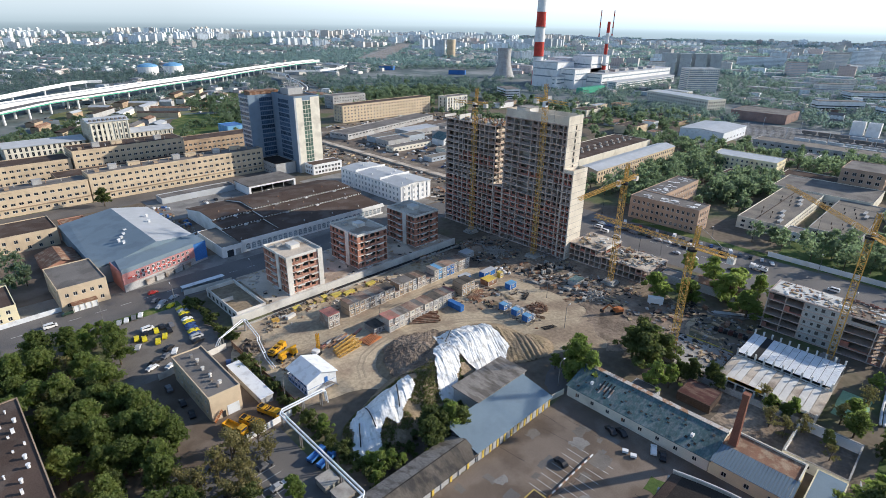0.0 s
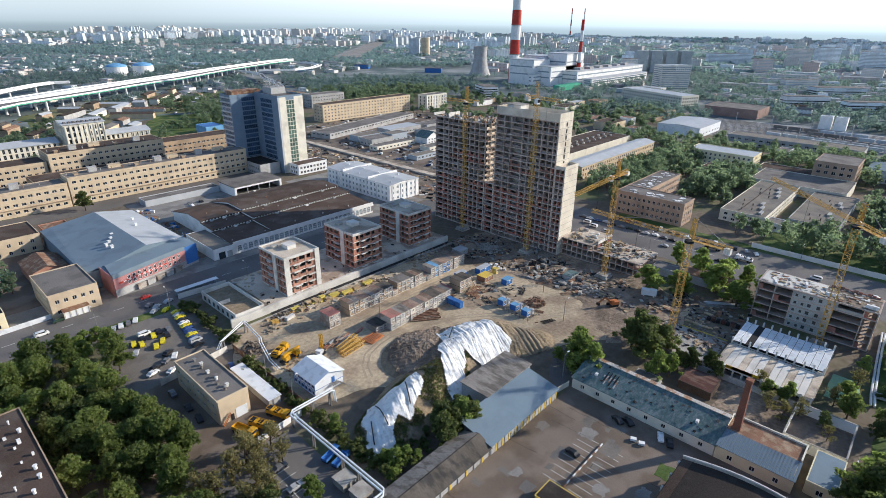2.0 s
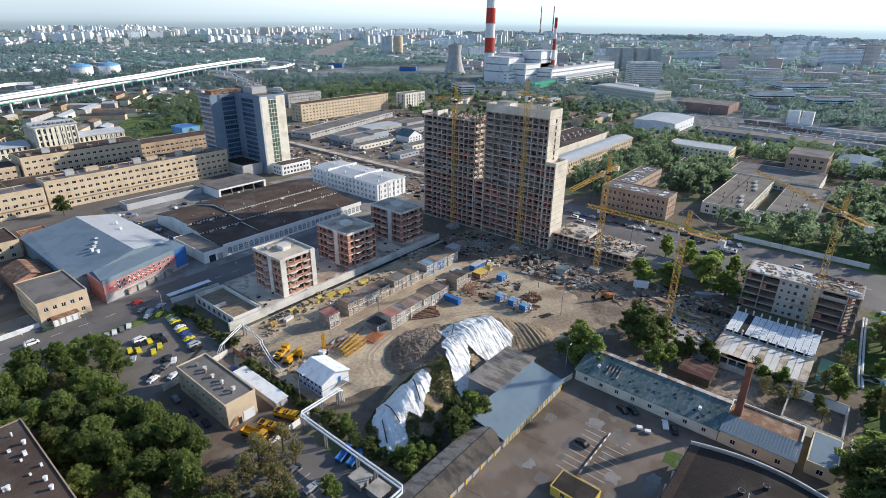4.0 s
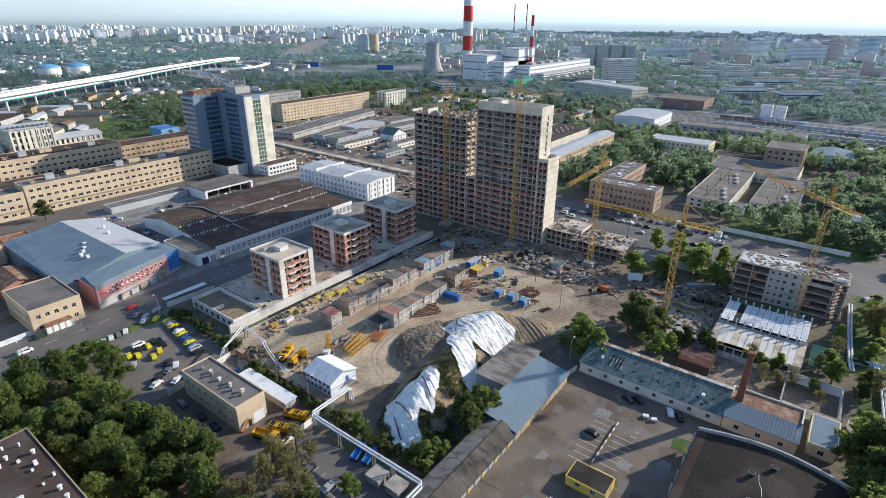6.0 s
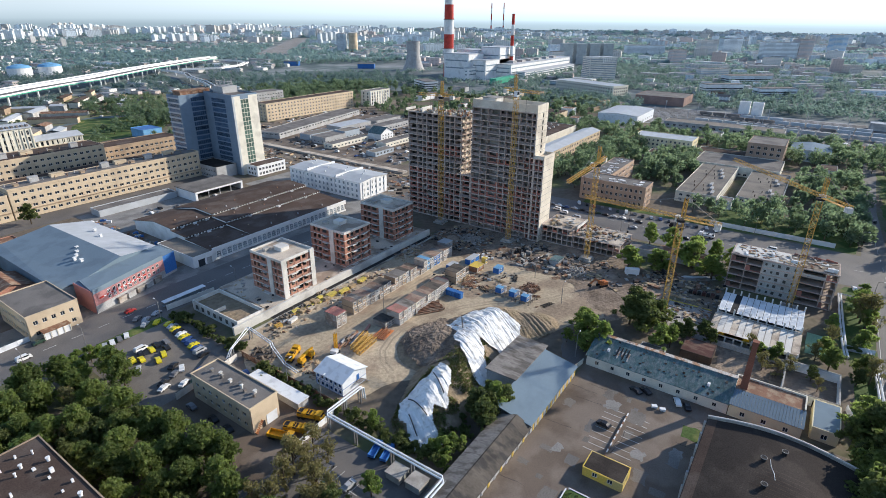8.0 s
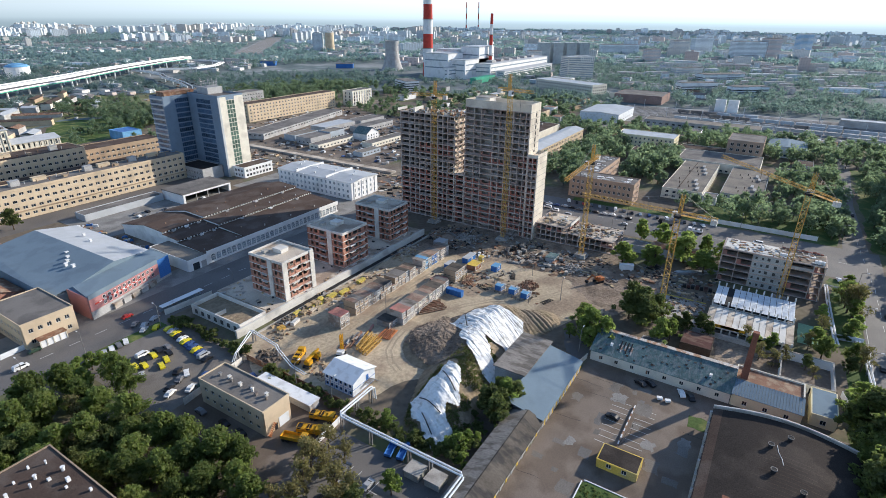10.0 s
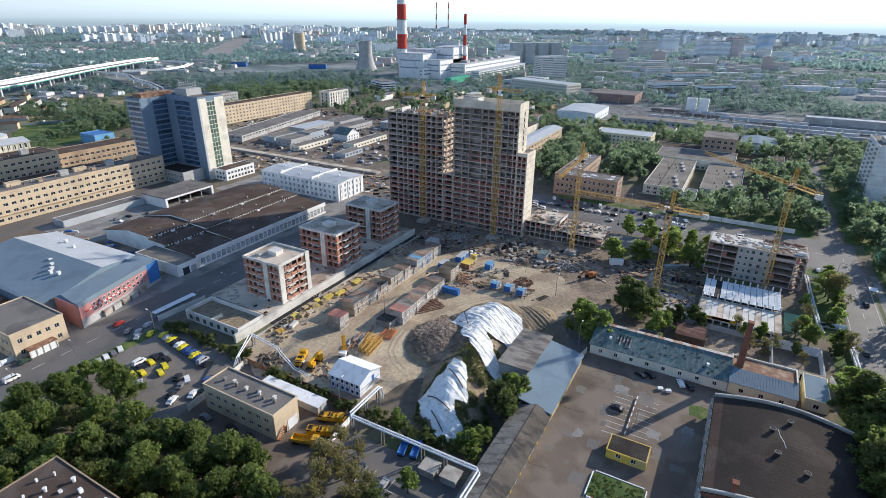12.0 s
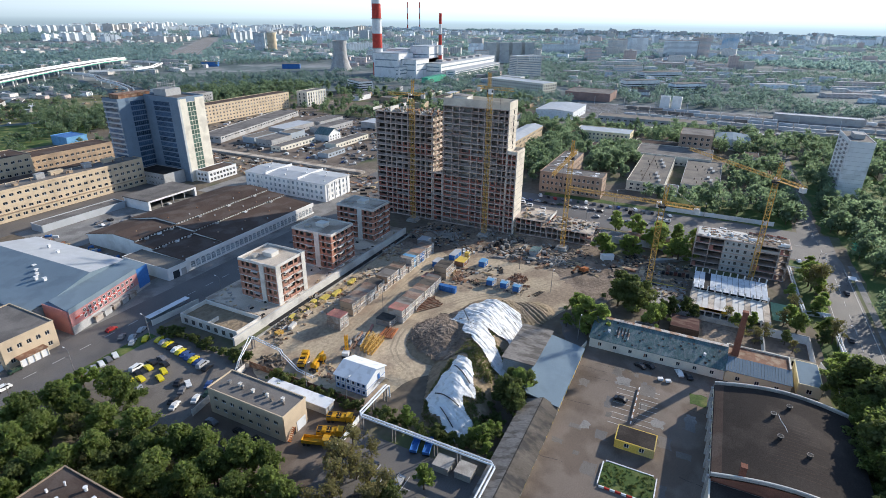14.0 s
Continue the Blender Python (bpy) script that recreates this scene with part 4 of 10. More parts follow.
for i in range(8):
    part("roof_panel", MB().box(-rngT.uniform(0.5, 2.5), -0.4, 0, rngT.uniform(0.5, 2.5), 0.4, rngT.uniform(0.2, 1.4)), rngT.choice((WHITE, PALE_CONCRETE, WOOD)), pan, "", (rngT.uniform(2, 12), rngT.uniform(2, 36), 15.56), rngT.choice((0, 90, 15)))
part("roof_slab", MB().box(0.5, 17.5, 15.5, 13.0, 37.6, 15.56), PALE_CONCRETE, pan, "pale new roof slab")
part("roof_deck", MB().box(0.4, 0.4, 15.5, 13.0, 17.0, 15.56), MUD, pan, "brown unfinished roof bay")
for i in range(11):
    part("parapet_wall", MB().box(-0.1, 0, 15.4, 0.15, 1.25, 16.1 + (i % 3) * 0.25), DULL_BRICK, pan, "", (12.9, 1.0 + i * 1.4, 0))

# prefabricated slab deck in front of it
pd = thing("slab_structure", "low concrete storey with sheeted floor and column stubs", "building under construction", (166, 12.5, 0))
part("lower_wall", MB().box(0, 0, 0, 34, 28, 0.8), CONCRETE, pd)
part("floor_sheet", MB().box(-0.3, -0.3, 3.0, 16.4, 28.3, 3.25), DECK, pd)
# dark block fills the storey in place of shade under the slab
part("inner_mass", MB().box(2, 2, 0.8, 33, 26, 2.9), SHADE_TONE, pd)
part("beam_floor", MB().box(17, 0, 4.1, 34, 28, 4.35), DARK, pd)
sheet, zz = MB(), []
for i in range(14):
    zz += [(i * 0.145, 0.16 if i % 2 else 0.06), (i * 0.145 + 0.12, 0.16 if i % 2 else 0.06)]
sheet.v = [(x, y, z) for y, z in zz for x in (17, 34)] + [(x, y, 0.0) for y in (0, zz[-1][0]) for x in (17, 34)]
sheet.f = [(2 * i, 2 * i + 1, 2 * i + 3, 2 * i + 2) for i in range(len(zz) - 1)] + [(2 * len(zz), 2 * len(zz) + 2, 2 * len(zz) + 3, 2 * len(zz) + 1)]
sheet.m = [0] * len(sheet.f)
sheet_me = sheet.mesh("roof_sheet", [WHITE_SHEET])
for i in range(13):
    if i != 10:
        link("roof_sheet", sheet_me, pd, (0, i * 2.15 + 0.05, 4.4))
stub = MB().box(-0.26, -0.26, 0, 0.26, 0.26, 6.0).mesh("column", [PALE_CONCRETE])
for i in range(11):
    for xx, dz in ((16.7, 0), (34.2, 0.2), (-0.2, -2.0)):
        link("column", stub, pd, (xx, i * 2.75 + 0.2, dz))
        if i < 10:
            part("edge_beam", MB().box(xx - 0.15, i * 2.75 + 0.46, 3.4 + dz * 0.3, xx + 0.15, i * 2.75 + 2.69, 3.7 + dz * 0.3), PALE_CONCRETE, pd)
for i in range(13):
    part("floor_plank", MB().box(0.2, i * 2.15 + 0.1, 3.26, 16.2, i * 2.15 + 2.05, 3.42), PALE_CONCRETE if i % 3 else DECK, pd)
for i in range(4):
    solid("site_barrier", MB().box(0, 0, 0, 4.2, 0.2, 1.0), MACHINE, "yellow edge barrier on the slab", "barrier", (165.6, 33 + i * 0.01 - i * 1.9, 3.43), 90, group="edge barriers")

# ---- large buildings round the site ----
TANW = dict(pitch=3.9, ww=2.3, wh=1.6, sill=1.0, frame_mat=WHITE, bars=1)
wkA = building("works_building", "long four-storey tan brick works building", 70.5, 383, 186, 397, 17.2, TAN_BRICK, ROOF_GREY, "SW", 4, fh=4.0, ground=0.6, **TANW)
wkB = building("works_building", "lower tan brick wing of the works", -60, 383, 70, 397, 14.5, TAN_BRICK, ROOF_GREY, "SW", 3, fh=4.2, ground=0.8, **TANW)
wkC = building("works_building", "rear tan brick works wing in three storeys", 76, 446, 152, 470, 20, TAN_BRICK, ROOF_BROWN, "SW", 3, fh=4, ground=7, **TANW)
building("works_building", "brown brick works wing with flat roof", 153, 456, 214, 476, 15, BROWN_BRICK, ROOF_BROWN, "SW", 3, fh=4, ground=2, **TANW)
building("works_building", "tan brick side wing with dark roof", 10, 448, 75, 470, 15, TAN_BRICK, ROOF_BROWN, "SW", 3, fh=4, ground=2, **TANW)
building("works_link", "brown flat-roofed link of the works", 60, 397.5, 180, 440, 9, BROWN_BRICK, ROOF_BROWN, "", 1)
for th0, ln, zr, n in ((wkA, 115, 17.3, 9), (wkB, 129, 14.6, 8), (wkC, 75, 20.1, 5)):
    part("ledge", MB().box(-0.3, -0.85, 4.55, ln + 0.1, -0.27, 4.85), BROWN_BRICK, th0, "dark ledge over the ground floor")
    part("cornice", MB().box(-0.3, -0.5, zr - 0.7, ln + 0.1, -0.27, zr - 0.35), TAN_BRICK, th0)
    for i in range(n):
        u, w, hh = 5 + (ln - 14) * i / n + 3 * math.sin(i * 5.1), 2.2 + 2.5 * ((i * 7) % 3), 1.2 + 0.9 * ((i * 5) % 3)
        part("roof_house", MB().box(u, 4.0 + (i % 3) * 2.2, zr, u + w, 7.0 + (i % 3) * 2.2, zr + hh).box(u - 0.2, 3.8 + (i % 3) * 2.2, zr + hh, u + w + 0.2, 7.2 + (i % 3) * 2.2, zr + hh + 0.18), (BROWN_BRICK, GREY_WALL, TAN_BRICK)[i % 3], th0)
    for i in range(n * 2):
        u = 2 + (ln - 6) * i / (2 * n)
        part("roof_vent", MB().cyl(u, 9.5 - (i * 7) % 6, zr, zr + 1.4, 0.28, 7).cyl(u, 9.5 - (i * 7) % 6, zr + 1.4, zr + 1.6, 0.45, 7), RUST if i % 3 else GREY_WALL, th0)
PAL = dict(pitch=3.5, ww=1.75, wh=3.3, sill=0.9, frame_mat=GREY_WALL, bars=1, key="tall")
pb = building("palace_block", "cream stepped office block with tall dark windows", 104, 515, 133.5, 540, 27.5, CREAM, ROOF_LIGHT, "SW", 5, fh=4.9, ground=1.6, pitched=2.2, over=0.9, **PAL)
for i in range(9):
    part("pilaster", MB().box(0.7 + i * 3.42, -0.75, 1.2, 1.3 + i * 3.42, -0.27, 26.4), CREAM, pb)
    part("pilaster", MB().box(-0.75, 0.6 + i * 2.9, 1.2, -0.27, 1.1 + i * 2.9, 26.4), CREAM, pb)
    part("roof_dormer", MB().box(1.2 + i * 3.2, 1.5, 27.6, 2.8 + i * 3.2, 4.0, 29.4), ROOF_GREY, pb)
pw1 = building("palace_wing", "cream office wing with grey hipped roof", 134, 525, 171, 545, 14.5, CREAM, ROOF_LIGHT, "SW", 3, pitched=2.6, fh=4.4, ground=0.6, over=0.8, **PAL)
building("palace_wing", "cream office wing beside trees", 46, 520, 100, 545, 14, CREAM, ROOF_LIGHT, "SW", 3, pitched=2.6, fh=4.3, ground=0.6, over=0.8, **PAL)
for i in range(11):
    part("pilaster", MB().box(0.7 + i * 3.5, -0.7, 0.8, 1.2 + i * 3.5, -0.27, 13.8), CREAM, pw1)

off = building("office_tower", "sixteen-storey glass and panel office slab", 183.5, 392, 217.5, 407, 54, BLUE_FRAME, ROOF_GREY, "SW", 15, fh=3.4, ground=2, pitch=16.0, ww=16.4, wh=2.35, sill=0.6, bars=10, glass=BLUE_GLASS, frame_mat=OFFICE_WALL, key="office", parapet=1.2, opts={"S": dict(wh=2.8, frame_mat=BLUE_FRAME, key="office_s")})
stair = building("stair_tower", "pale concrete stair tower with green glass strip", 202.5, 359, 223, 391.8, 55, BLUE_FRAME, ROOF_GREY, "W", 15, fh=3.4, ground=2, pitch=16.0, ww=15.6, wh=2.8, sill=0.4, bars=12, glass=BLUE_GLASS, frame_mat=BLUE_FRAME, key="office_w", parapet=1.2)
for k in range(16):
    part("spandrel", MB().box(-0.5, -0.2, 0, -0.27, 15.1, 0.95), ROOF_LIGHT, off, "pale spandrel band", (0, 0, 1.55 + 3.4 * k))
part("corner_column", MB().box(-0.5, -0.5, 0, 0.9, -0.27, 55), ROOF_LIGHT, stair, "pale corner column")
for k in range(16):
    part("stair_window", MB().box(6.3, -0.42, 0, 12.7, -0.24, 2.9), GREEN_GLASS, stair, "", (0, 0, 4 + k * 3.05))
for a, e in ((-0.3, 6.05), (12.85, 20.3)):
    part("end_panel", MB().box(a, -0.44, 0, e, -0.26, 55), CREAM, stair, "pale concrete end panel")
for k in range(17):
    part("transom", MB().box(6.2, -0.46, 3.7 + k * 3.05, 12.8, -0.40, 4.05 + k * 3.05), CREAM, stair)
for u in (6.1, 8.2, 10.4, 12.6):
    part("mullion", MB().box(u, -0.52, 4, u + 0.2, -0.42, 53), CREAM, stair)
part("lift_house", MB().box(6, 18, 0, 18, 30, 4.5), GREY_WALL, stair, "", (0, 0, 55.2))
part("roof_structure", MB().box(3, 2.5, 0, 26, 11.5, 3.0).box(2.6, 2.1, 3.0, 26.4, 11.9, 3.3), RUST, off, "rust-brown roof storey", (0, 0, 54.2))
for a in range(12):
    ca, sa = math.cos(a * math.pi / 6), math.sin(a * math.pi / 6)
    part("antenna_mast", MB().beam((12 + 5.5 * ca, 24 + 5.5 * sa, 58.6), (12 + 5.5 * ca, 24 + 5.5 * sa, 63.5 + (a % 3)), 0.3), GREY_WALL, stair)
for k in range(3):
    part("antenna_ring", MB().tube([(12 + 5.5 * math.cos(a * math.pi / 8), 24 + 5.5 * math.sin(a * math.pi / 8), 59.5 + 1.7 * k) for a in range(17)], 0.16, 6), GREY_WALL, stair)
building("office_annex", "low white entrance block with a row of windows", 206.5, 347, 232, 358.9, 7.2, WHITE, ROOF_BROWN, "SW", 2, pitch=2.6, ww=1.9, wh=1.8)
building("low_annex", "dark low base building of the office tower", 185.5, 364, 202, 391.5, 8, GREY_WALL, ROOF_DARK, "W", 2, pitch=3)

white = building("white_house", "white three-storey plastered building with pale roof", 210, 251, 236, 316, 11.2, WHITE, ROOF_LIGHT, "SW", 3, fh=3.4, ground=0.4, pitch=3.5, ww=1.7, wh=1.9, sill=1.0, pitched=1.2, along="y", glass=PALE_GLASS, key="pale")
for u in (12, 40):
    for v in (0, 9.6):
        part("pilaster", MB().box(-0.75, u + v, 0, -0.27, u + v + 0.5, 11.6), WHITE, white)
for u in (2.0, 9.5, 15.0, 22.5):
    part("pilaster", MB().box(u, -0.6, 0, u + 0.7, -0.27, 11.2), WHITE, white)
for u in (20.6, 47.0):
    part("fire_wall", MB().box(0, u, 11.0, 25.4, u + 0.5, 13.0), WHITE, white)
part("cornice", MB().box(-0.6, -0.6, 11.0, -0.27, 64.9, 11.35).box(-0.27, -0.6, 11.0, 25.8, -0.27, 11.35), WHITE, white)
for i in range(12):
    part("chimney", MB().box(0, 0, 0, 0.5, 0.8, 1.1).box(-0.08, -0.08, 1.1, 0.58, 0.88, 1.22), WHITE, white, "", (4 + (i % 3) * 8, 3 + i * 5.2, 11.3 + (0.9 if i % 3 == 1 else 0.2)))

# dark hall with roof lights and white arcade
dh = thing("factory_hall", "wide dark-roofed factory hall with a white arcaded front", "hall", (92, 245, 0))
part("wall", MB().box(10.3, 0.6, 0, 98, 69.7, 4.9), WHITE, dh)


def hall_profile(drop):
    """Section of the stepped roof from the street to the yard side, as (distance, height)."""
    return [(0.4, 5.9 - 0.3 * drop), (21, 7.2 - drop), (21, 8.3 - drop), (33, 8.9 - drop), (33, 10.0 - drop), (48, 10.5 - drop), (70, 6.0 - 0.5 * drop)]


for u0, u1, drop in ((9.9, 33.0, 1.1), (33.0, 98.2, 0.0)):
    pf = hall_profile(drop)
    for (ya, za), (yb, zb) in zip(pf, pf[1:]):
        if ya != yb:
            o = 0.35 if ya in (0.4, 21, 33) else 0.0
            part("roof_strip", MB().add([(u, y, z + t) for t in (0, 0.22) for u, y, z in ((u0 - 0.2, ya - o, za), (u1, ya - o, za), (u1, yb, zb), (u0 - 0.2, yb, zb))], [(3, 2, 1, 0), (4, 5, 6, 7), (0, 1, 5, 4), (1, 2, 6, 5), (2, 3, 7, 6), (3, 0, 4, 7)]), ROOF_BROWN, dh)
            continue
        part("clerestory", MB().box(u0, ya, za - 0.3, u1, ya + 0.3, zb), WHITE, dh, "white clerestory wall with small panes")
        n = int((u1 - u0) / 1.7)
        for k in range(n):
            part("pane", MB().box(u0 + 0.45 + k * (u1 - u0) / n, ya - 0.05, za + 0.32, u0 + 1.45 + k * (u1 - u0) / n, ya + 0.02, zb - 0.12), GLASS if k % 7 else PALE_GLASS, dh)
        for k in range(3):
            part("roof_vent", MB().box(0, -1.7, 0, 1.6, -0.5, 0.7).box(-0.1, -1.8, 0.7, 1.7, -0.4, 0.85), WHITE if k % 2 else GREY_WALL, dh, "", (u0 + (u1 - u0) * (0.2 + 0.3 * k), ya, za - 0.05))
    low = [(y, z) for y, z in pf] + [(70, 4.8), (0.4, 4.8)]
    m = len(low)
    part("end_wall", MB().add([(u, y, z) for u in (u0, u0 + 0.3) for y, z in low], [tuple(range(m - 1, -1, -1)), tuple(range(m, 2 * m))] + [(q, (q + 1) % m, m + (q + 1) % m, m + q) for q in range(m)]), WHITE, dh)
for i in range(26):
    u, v = 12 + (i * 31) % 84, (4 + (i * 7) % 14, 23 + (i * 5) % 8, 36 + (i * 5) % 10)[i % 3]
    z = (6.1, 8.4, 10.2)[i % 3] - (1.1 if u < 33 else 0) + (0.2 if i % 3 == 0 else 0)
    part("roof_patch", MB().box(u, v, z - 0.6, u + 0.5, v + 0.5, z + 0.9), (GREY_WALL, RUST)[i % 2], dh)
an = building("gate_annex", "white flat-roofed annex with a dark garage door", 92, 244.4, 102.2, 274, 5.3, WHITE, ROOF_BEIGE, "", 1, parapet=0.3)
part("garage_door", MB().box(2.2, -0.36, 0, 5.4, -0.26, 3.4), GLASS, an)
part("shutter", MB().box(6.4, -0.36, 0, 9.0, -0.26, 3.2), GREY_WALL, an)
b = MB().box(10.4, 0, 0, 99, 0.25, 0.9).box(10.4, 0, 4.2, 99, 0.25, 6.4).box(10.4, 0, 0.9, 11.7, 0.25, 4.2)
for i in range(4, 34):
    b.box(i * 2.94, 0, 0.9, i * 2.94 + 0.7, 0.25, 4.2)
part("arcade", b, WHITE, dh, "white plastered arcade wall")
arch = MB().prism([(-1.0, 0), (1.0, 0), (1.0, 2.0)] + [(math.cos(math.pi * j / 8), 2.0 + math.sin(math.pi * j / 8)) for j in range(1, 8)] + [(-1.0, 2.0)], -0.02, 0.1)
arch.v = [(x, -z, y) for x, y, z in arch.v]
arch_me = arch.mesh("arched_window", [PALE_GLASS])
bars = MB().box(-0.06, -0.16, 0, 0.06, -0.1, 2.9).box(-1.0, -0.16, 0.9, 1.0, -0.1, 1.02).box(-1.0, -0.16, 1.95, 1.0, -0.1, 2.07).box(-0.56, -0.16, 0, -0.48, -0.1, 2.6).box(0.48, -0.16, 0, 0.56, -0.1, 2.6).mesh("glazing_frame", [WHITE])
for i in range(4, 33):
    aw = link("arched_window", arch_me, dh, (i * 2.94 + 1.82, 0.2, 1.05))
    link("glazing_frame", bars, aw)
cnp = thing("canopy_hall", "grey flat-roofed carport with a white framed open front", "carport", (148, 331, 0))
part("roof", MB().box(-0.5, -0.4, 6.0, 34.5, 21.4, 6.5), ROOF_GREY, cnp)
part("front_beam", MB().box(0, -0.45, 5.0, 34, 0.3, 5.99), WHITE, cnp)
for a, e in ((0, 1.4), (32.6, 34)):
    part("front_pier", MB().box(a, -0.4, 0, e, 0.8, 5.0), WHITE, cnp)
for u in (9, 17, 25):
    part("column", MB().box(u, 0, 0, u + 0.35, 0.35, 5.0), GREY_WALL, cnp)
part("back_wall", MB().box(0, 20.6, 0, 34, 21, 6.0), WHITE, cnp)
for a in (0, 33.7):
    part("side_wall", MB().box(a, 0.8, 0, a + 0.3, 20.6, 6.0), WHITE, cnp)
FOOT.append((148, 331, 182, 352))
building("low_shed", "long low pale shed with sheet roof", 100, 350, 147, 360, 3.4, ROOF_LIGHT, ROOF_GREY, "", 1)

# blue hall: skewed plan with a pitched roof and a coloured front
bh = thing("sheet_hall", "large hall with blue-grey sheet roof and rose-red front", "hall", (0, 0, 0))
plan = [(47, 238), (86.5, 249.5), (84, 322), (45, 322)]
part("wall", MB().prism(plan, 0, 9.0), ROOF_BLUE, bh)
part("lean_to_wall", MB().prism([(41.4, 253), (46.9, 253), (45, 322), (41.4, 322)], 0, 8.1), ROOF_BLUE, bh)
part("lean_to_roof", MB().add([(40.9, 252.6, 8.15), (48.5, 252.6, 9.12), (45.6, 322, 9.12), (40.9, 322, 8.15), (40.9, 252.6, 8.3), (48.5, 252.6, 9.27), (45.6, 322, 9.27), (40.9, 322, 8.3)], [(3, 2, 1, 0), (4, 5, 6, 7), (0, 1, 5, 4), (1, 2, 6, 5), (2, 3, 7, 6), (3, 0, 4, 7)]), ROOF_BLUE, bh)
part("pink_return", MB().add([(46.8, 238.2, 0), (47.0, 238.2, 0), (46.6, 252.4, 0), (46.4, 252.4, 0), (46.8, 238.2, 9.5), (47.0, 238.2, 9.5), (46.6, 252.4, 9.5), (46.4, 252.4, 9.5)], [(3, 2, 1, 0), (4, 5, 6, 7), (0, 1, 5, 4), (1, 2, 6, 5), (2, 3, 7, 6), (3, 0, 4, 7)]), FACADE_RED, bh)
fr = [(48.6, 252), (86, 262), (83.9, 322), (45.4, 322)]
rf = MB()
rA, rB = (67.5, 256), (66, 322)
rf.add([(*fr[0], 9.1), (*rA, 12.3), (*rB, 12.3), (*fr[3], 9.1)], [(0, 1, 2, 3)])
part("roof_slope", rf, ROOF_BLUE, bh, "blue-grey sheet roof slope")
# this slope takes a paler sheet colour to show sun on it
rf = MB().add([(*rA, 12.3), (*fr[1], 9.1), (*fr[2], 9.1), (*rB, 12.3)], [(0, 1, 2, 3)])
part("roof_slope", rf, ROOF_LIGHT, bh, "sheet roof slope painted pale as sunlit")
part("roof_end", MB().add([(*fr[0], 9.1), (*fr[1], 9.1), (*rA, 12.3)], [(0, 1, 2)]), ROOF_BLUE, bh)
part("roof_end", MB().add([(*fr[3], 9.1), (*fr[2], 9.1), (*rB, 12.3)], [(0, 2, 1)]), ROOF_BLUE, bh)
part("front_roof", MB().prism([(47, 238), (86.5, 249.5), (86, 262), (48.6, 252)], 9.0, 9.6), ROOF_BLUE, bh)
ang = math.degrees(math.atan2(11.5, 39.5))
front = thing("hall_front", "two-storey rose and blue hall front with white windows", "facade", (47, 237.9, 0), ang)
FL = math.hypot(39.5, 11.5)
part("lower_band", MB().box(0, -0.25, 0, FL, 0, 3.4), GREY_WALL, front)
part("upper_band", MB().box(0, -0.3, 3.4, FL * 0.84, 0, 9.4), FACADE_RED, front)
part("blue_panel", MB().box(FL * 0.84, -0.32, 1.2, FL, 0, 9.6), BLUE, front, "blue advertising panel")
part("blue_fascia", MB().box(0, -0.34, 8.4, FL * 0.84, -0.3, 10.4), ROOF_BLUE, front)
wm = window_mesh(1.3, 1.4, 1)
for k in range(2):
    for i in range(11):
        link("window", wm, front, (6.5 + i * 2.45, -0.32, 4.0 + k * 2.3))
part("sign_band", MB().box(2, -0.4, 5.55, FL * 0.6, -0.32, 6.15), RED, front, "dark red sign strip with unreadable writing")
for i in range(9):
    part("sign_letter", MB().box(4 + i * 2.2, -0.44, 5.65, 5.2 + i * 2.2, -0.4, 6.05), WHITE, front)
for i in range(5):
    part("kiosk", MB().box(9 + i * 4.6, -1.5, 0, 12.6 + i * 4.6, -0.4, 2.3).box(8.8 + i * 4.6, -1.8, 2.3, 12.8 + i * 4.6, -0.36, 2.5), GREY_WALL if i % 2 else CAB_WALL, front)

# near yards
gar = building("garage_building", "two-storey tan brick garage with flat grey roof", 40, 134, 49.5, 162, 8.2, TAN_BRICK, ROOF_GREY, "W", 2, fh=3.3, ground=0.8, pitch=3, ww=1.6, wh=1.3)
part("gate_door", MB().box(4.6, -0.36, 0, 8.2, -0.27, 3.4), WHITE_SHEET, gar, "pale sheet gate")
part("door", MB().box(3.0, -0.36, 0, 4.0, -0.27, 2.2), DARK, gar)
for i in range(8):
    part("stair_step", MB().box(0.3 + i * 0.32, -1.4, 0.1 + i * 0.42, 0.65 + i * 0.32, -0.4, 0.2 + i * 0.42), ORANGE, gar)
for i, (u, v) in enumerate(((4.2, 3.5), (5.4, 4.6), (4.0, 7.4), (4.6, 9.6), (5.2, 11.0), (4.4, 14.6), (4.2, 18.4), (4.9, 20.0), (4.4, 23.6))):
    part("roof_vent", MB().box(-0.35, -0.35, 0, 0.35, 0.35, 0.9).box(-0.5, -0.5, 0.9, 0.5, 0.5, 1.05) if i % 3 else MB().cyl(0, 0, 0, 1.1, 0.4, 10).cyl(0, 0, 1.1, 1.35, 0.6, 10, 0.25), PALE_CONCRETE if i % 2 else STEEL, gar, "", (u, v, 8.32))
building("corner_house", "two-storey yellowish brick house at the street", 24, 236, 41, 262, 9.5, TAN_BRICK, ROOF_GREY, "SW", 2, fh=4.2, ground=0.6, pitch=2.6, ww=1.4, wh=1.6)
building("yellow_house", "low bright yellow house behind a fence", -10, 240, 11, 262, 6.5, YELLOW_WALL, ROOF_BROWN, "SW", 2, pitch=2.8, ww=1.4, wh=1.6)
nr = building("flat_block", "flat brown-roofed block with roof vents among trees", -46, 96, 1.5, 162, 13.5, BROWN_BRICK, ROOF_BROWN, "", 4, fh=3.1, ground=0.6, pitch=3.2, parapet=0.4)
rv = random.Random(4)
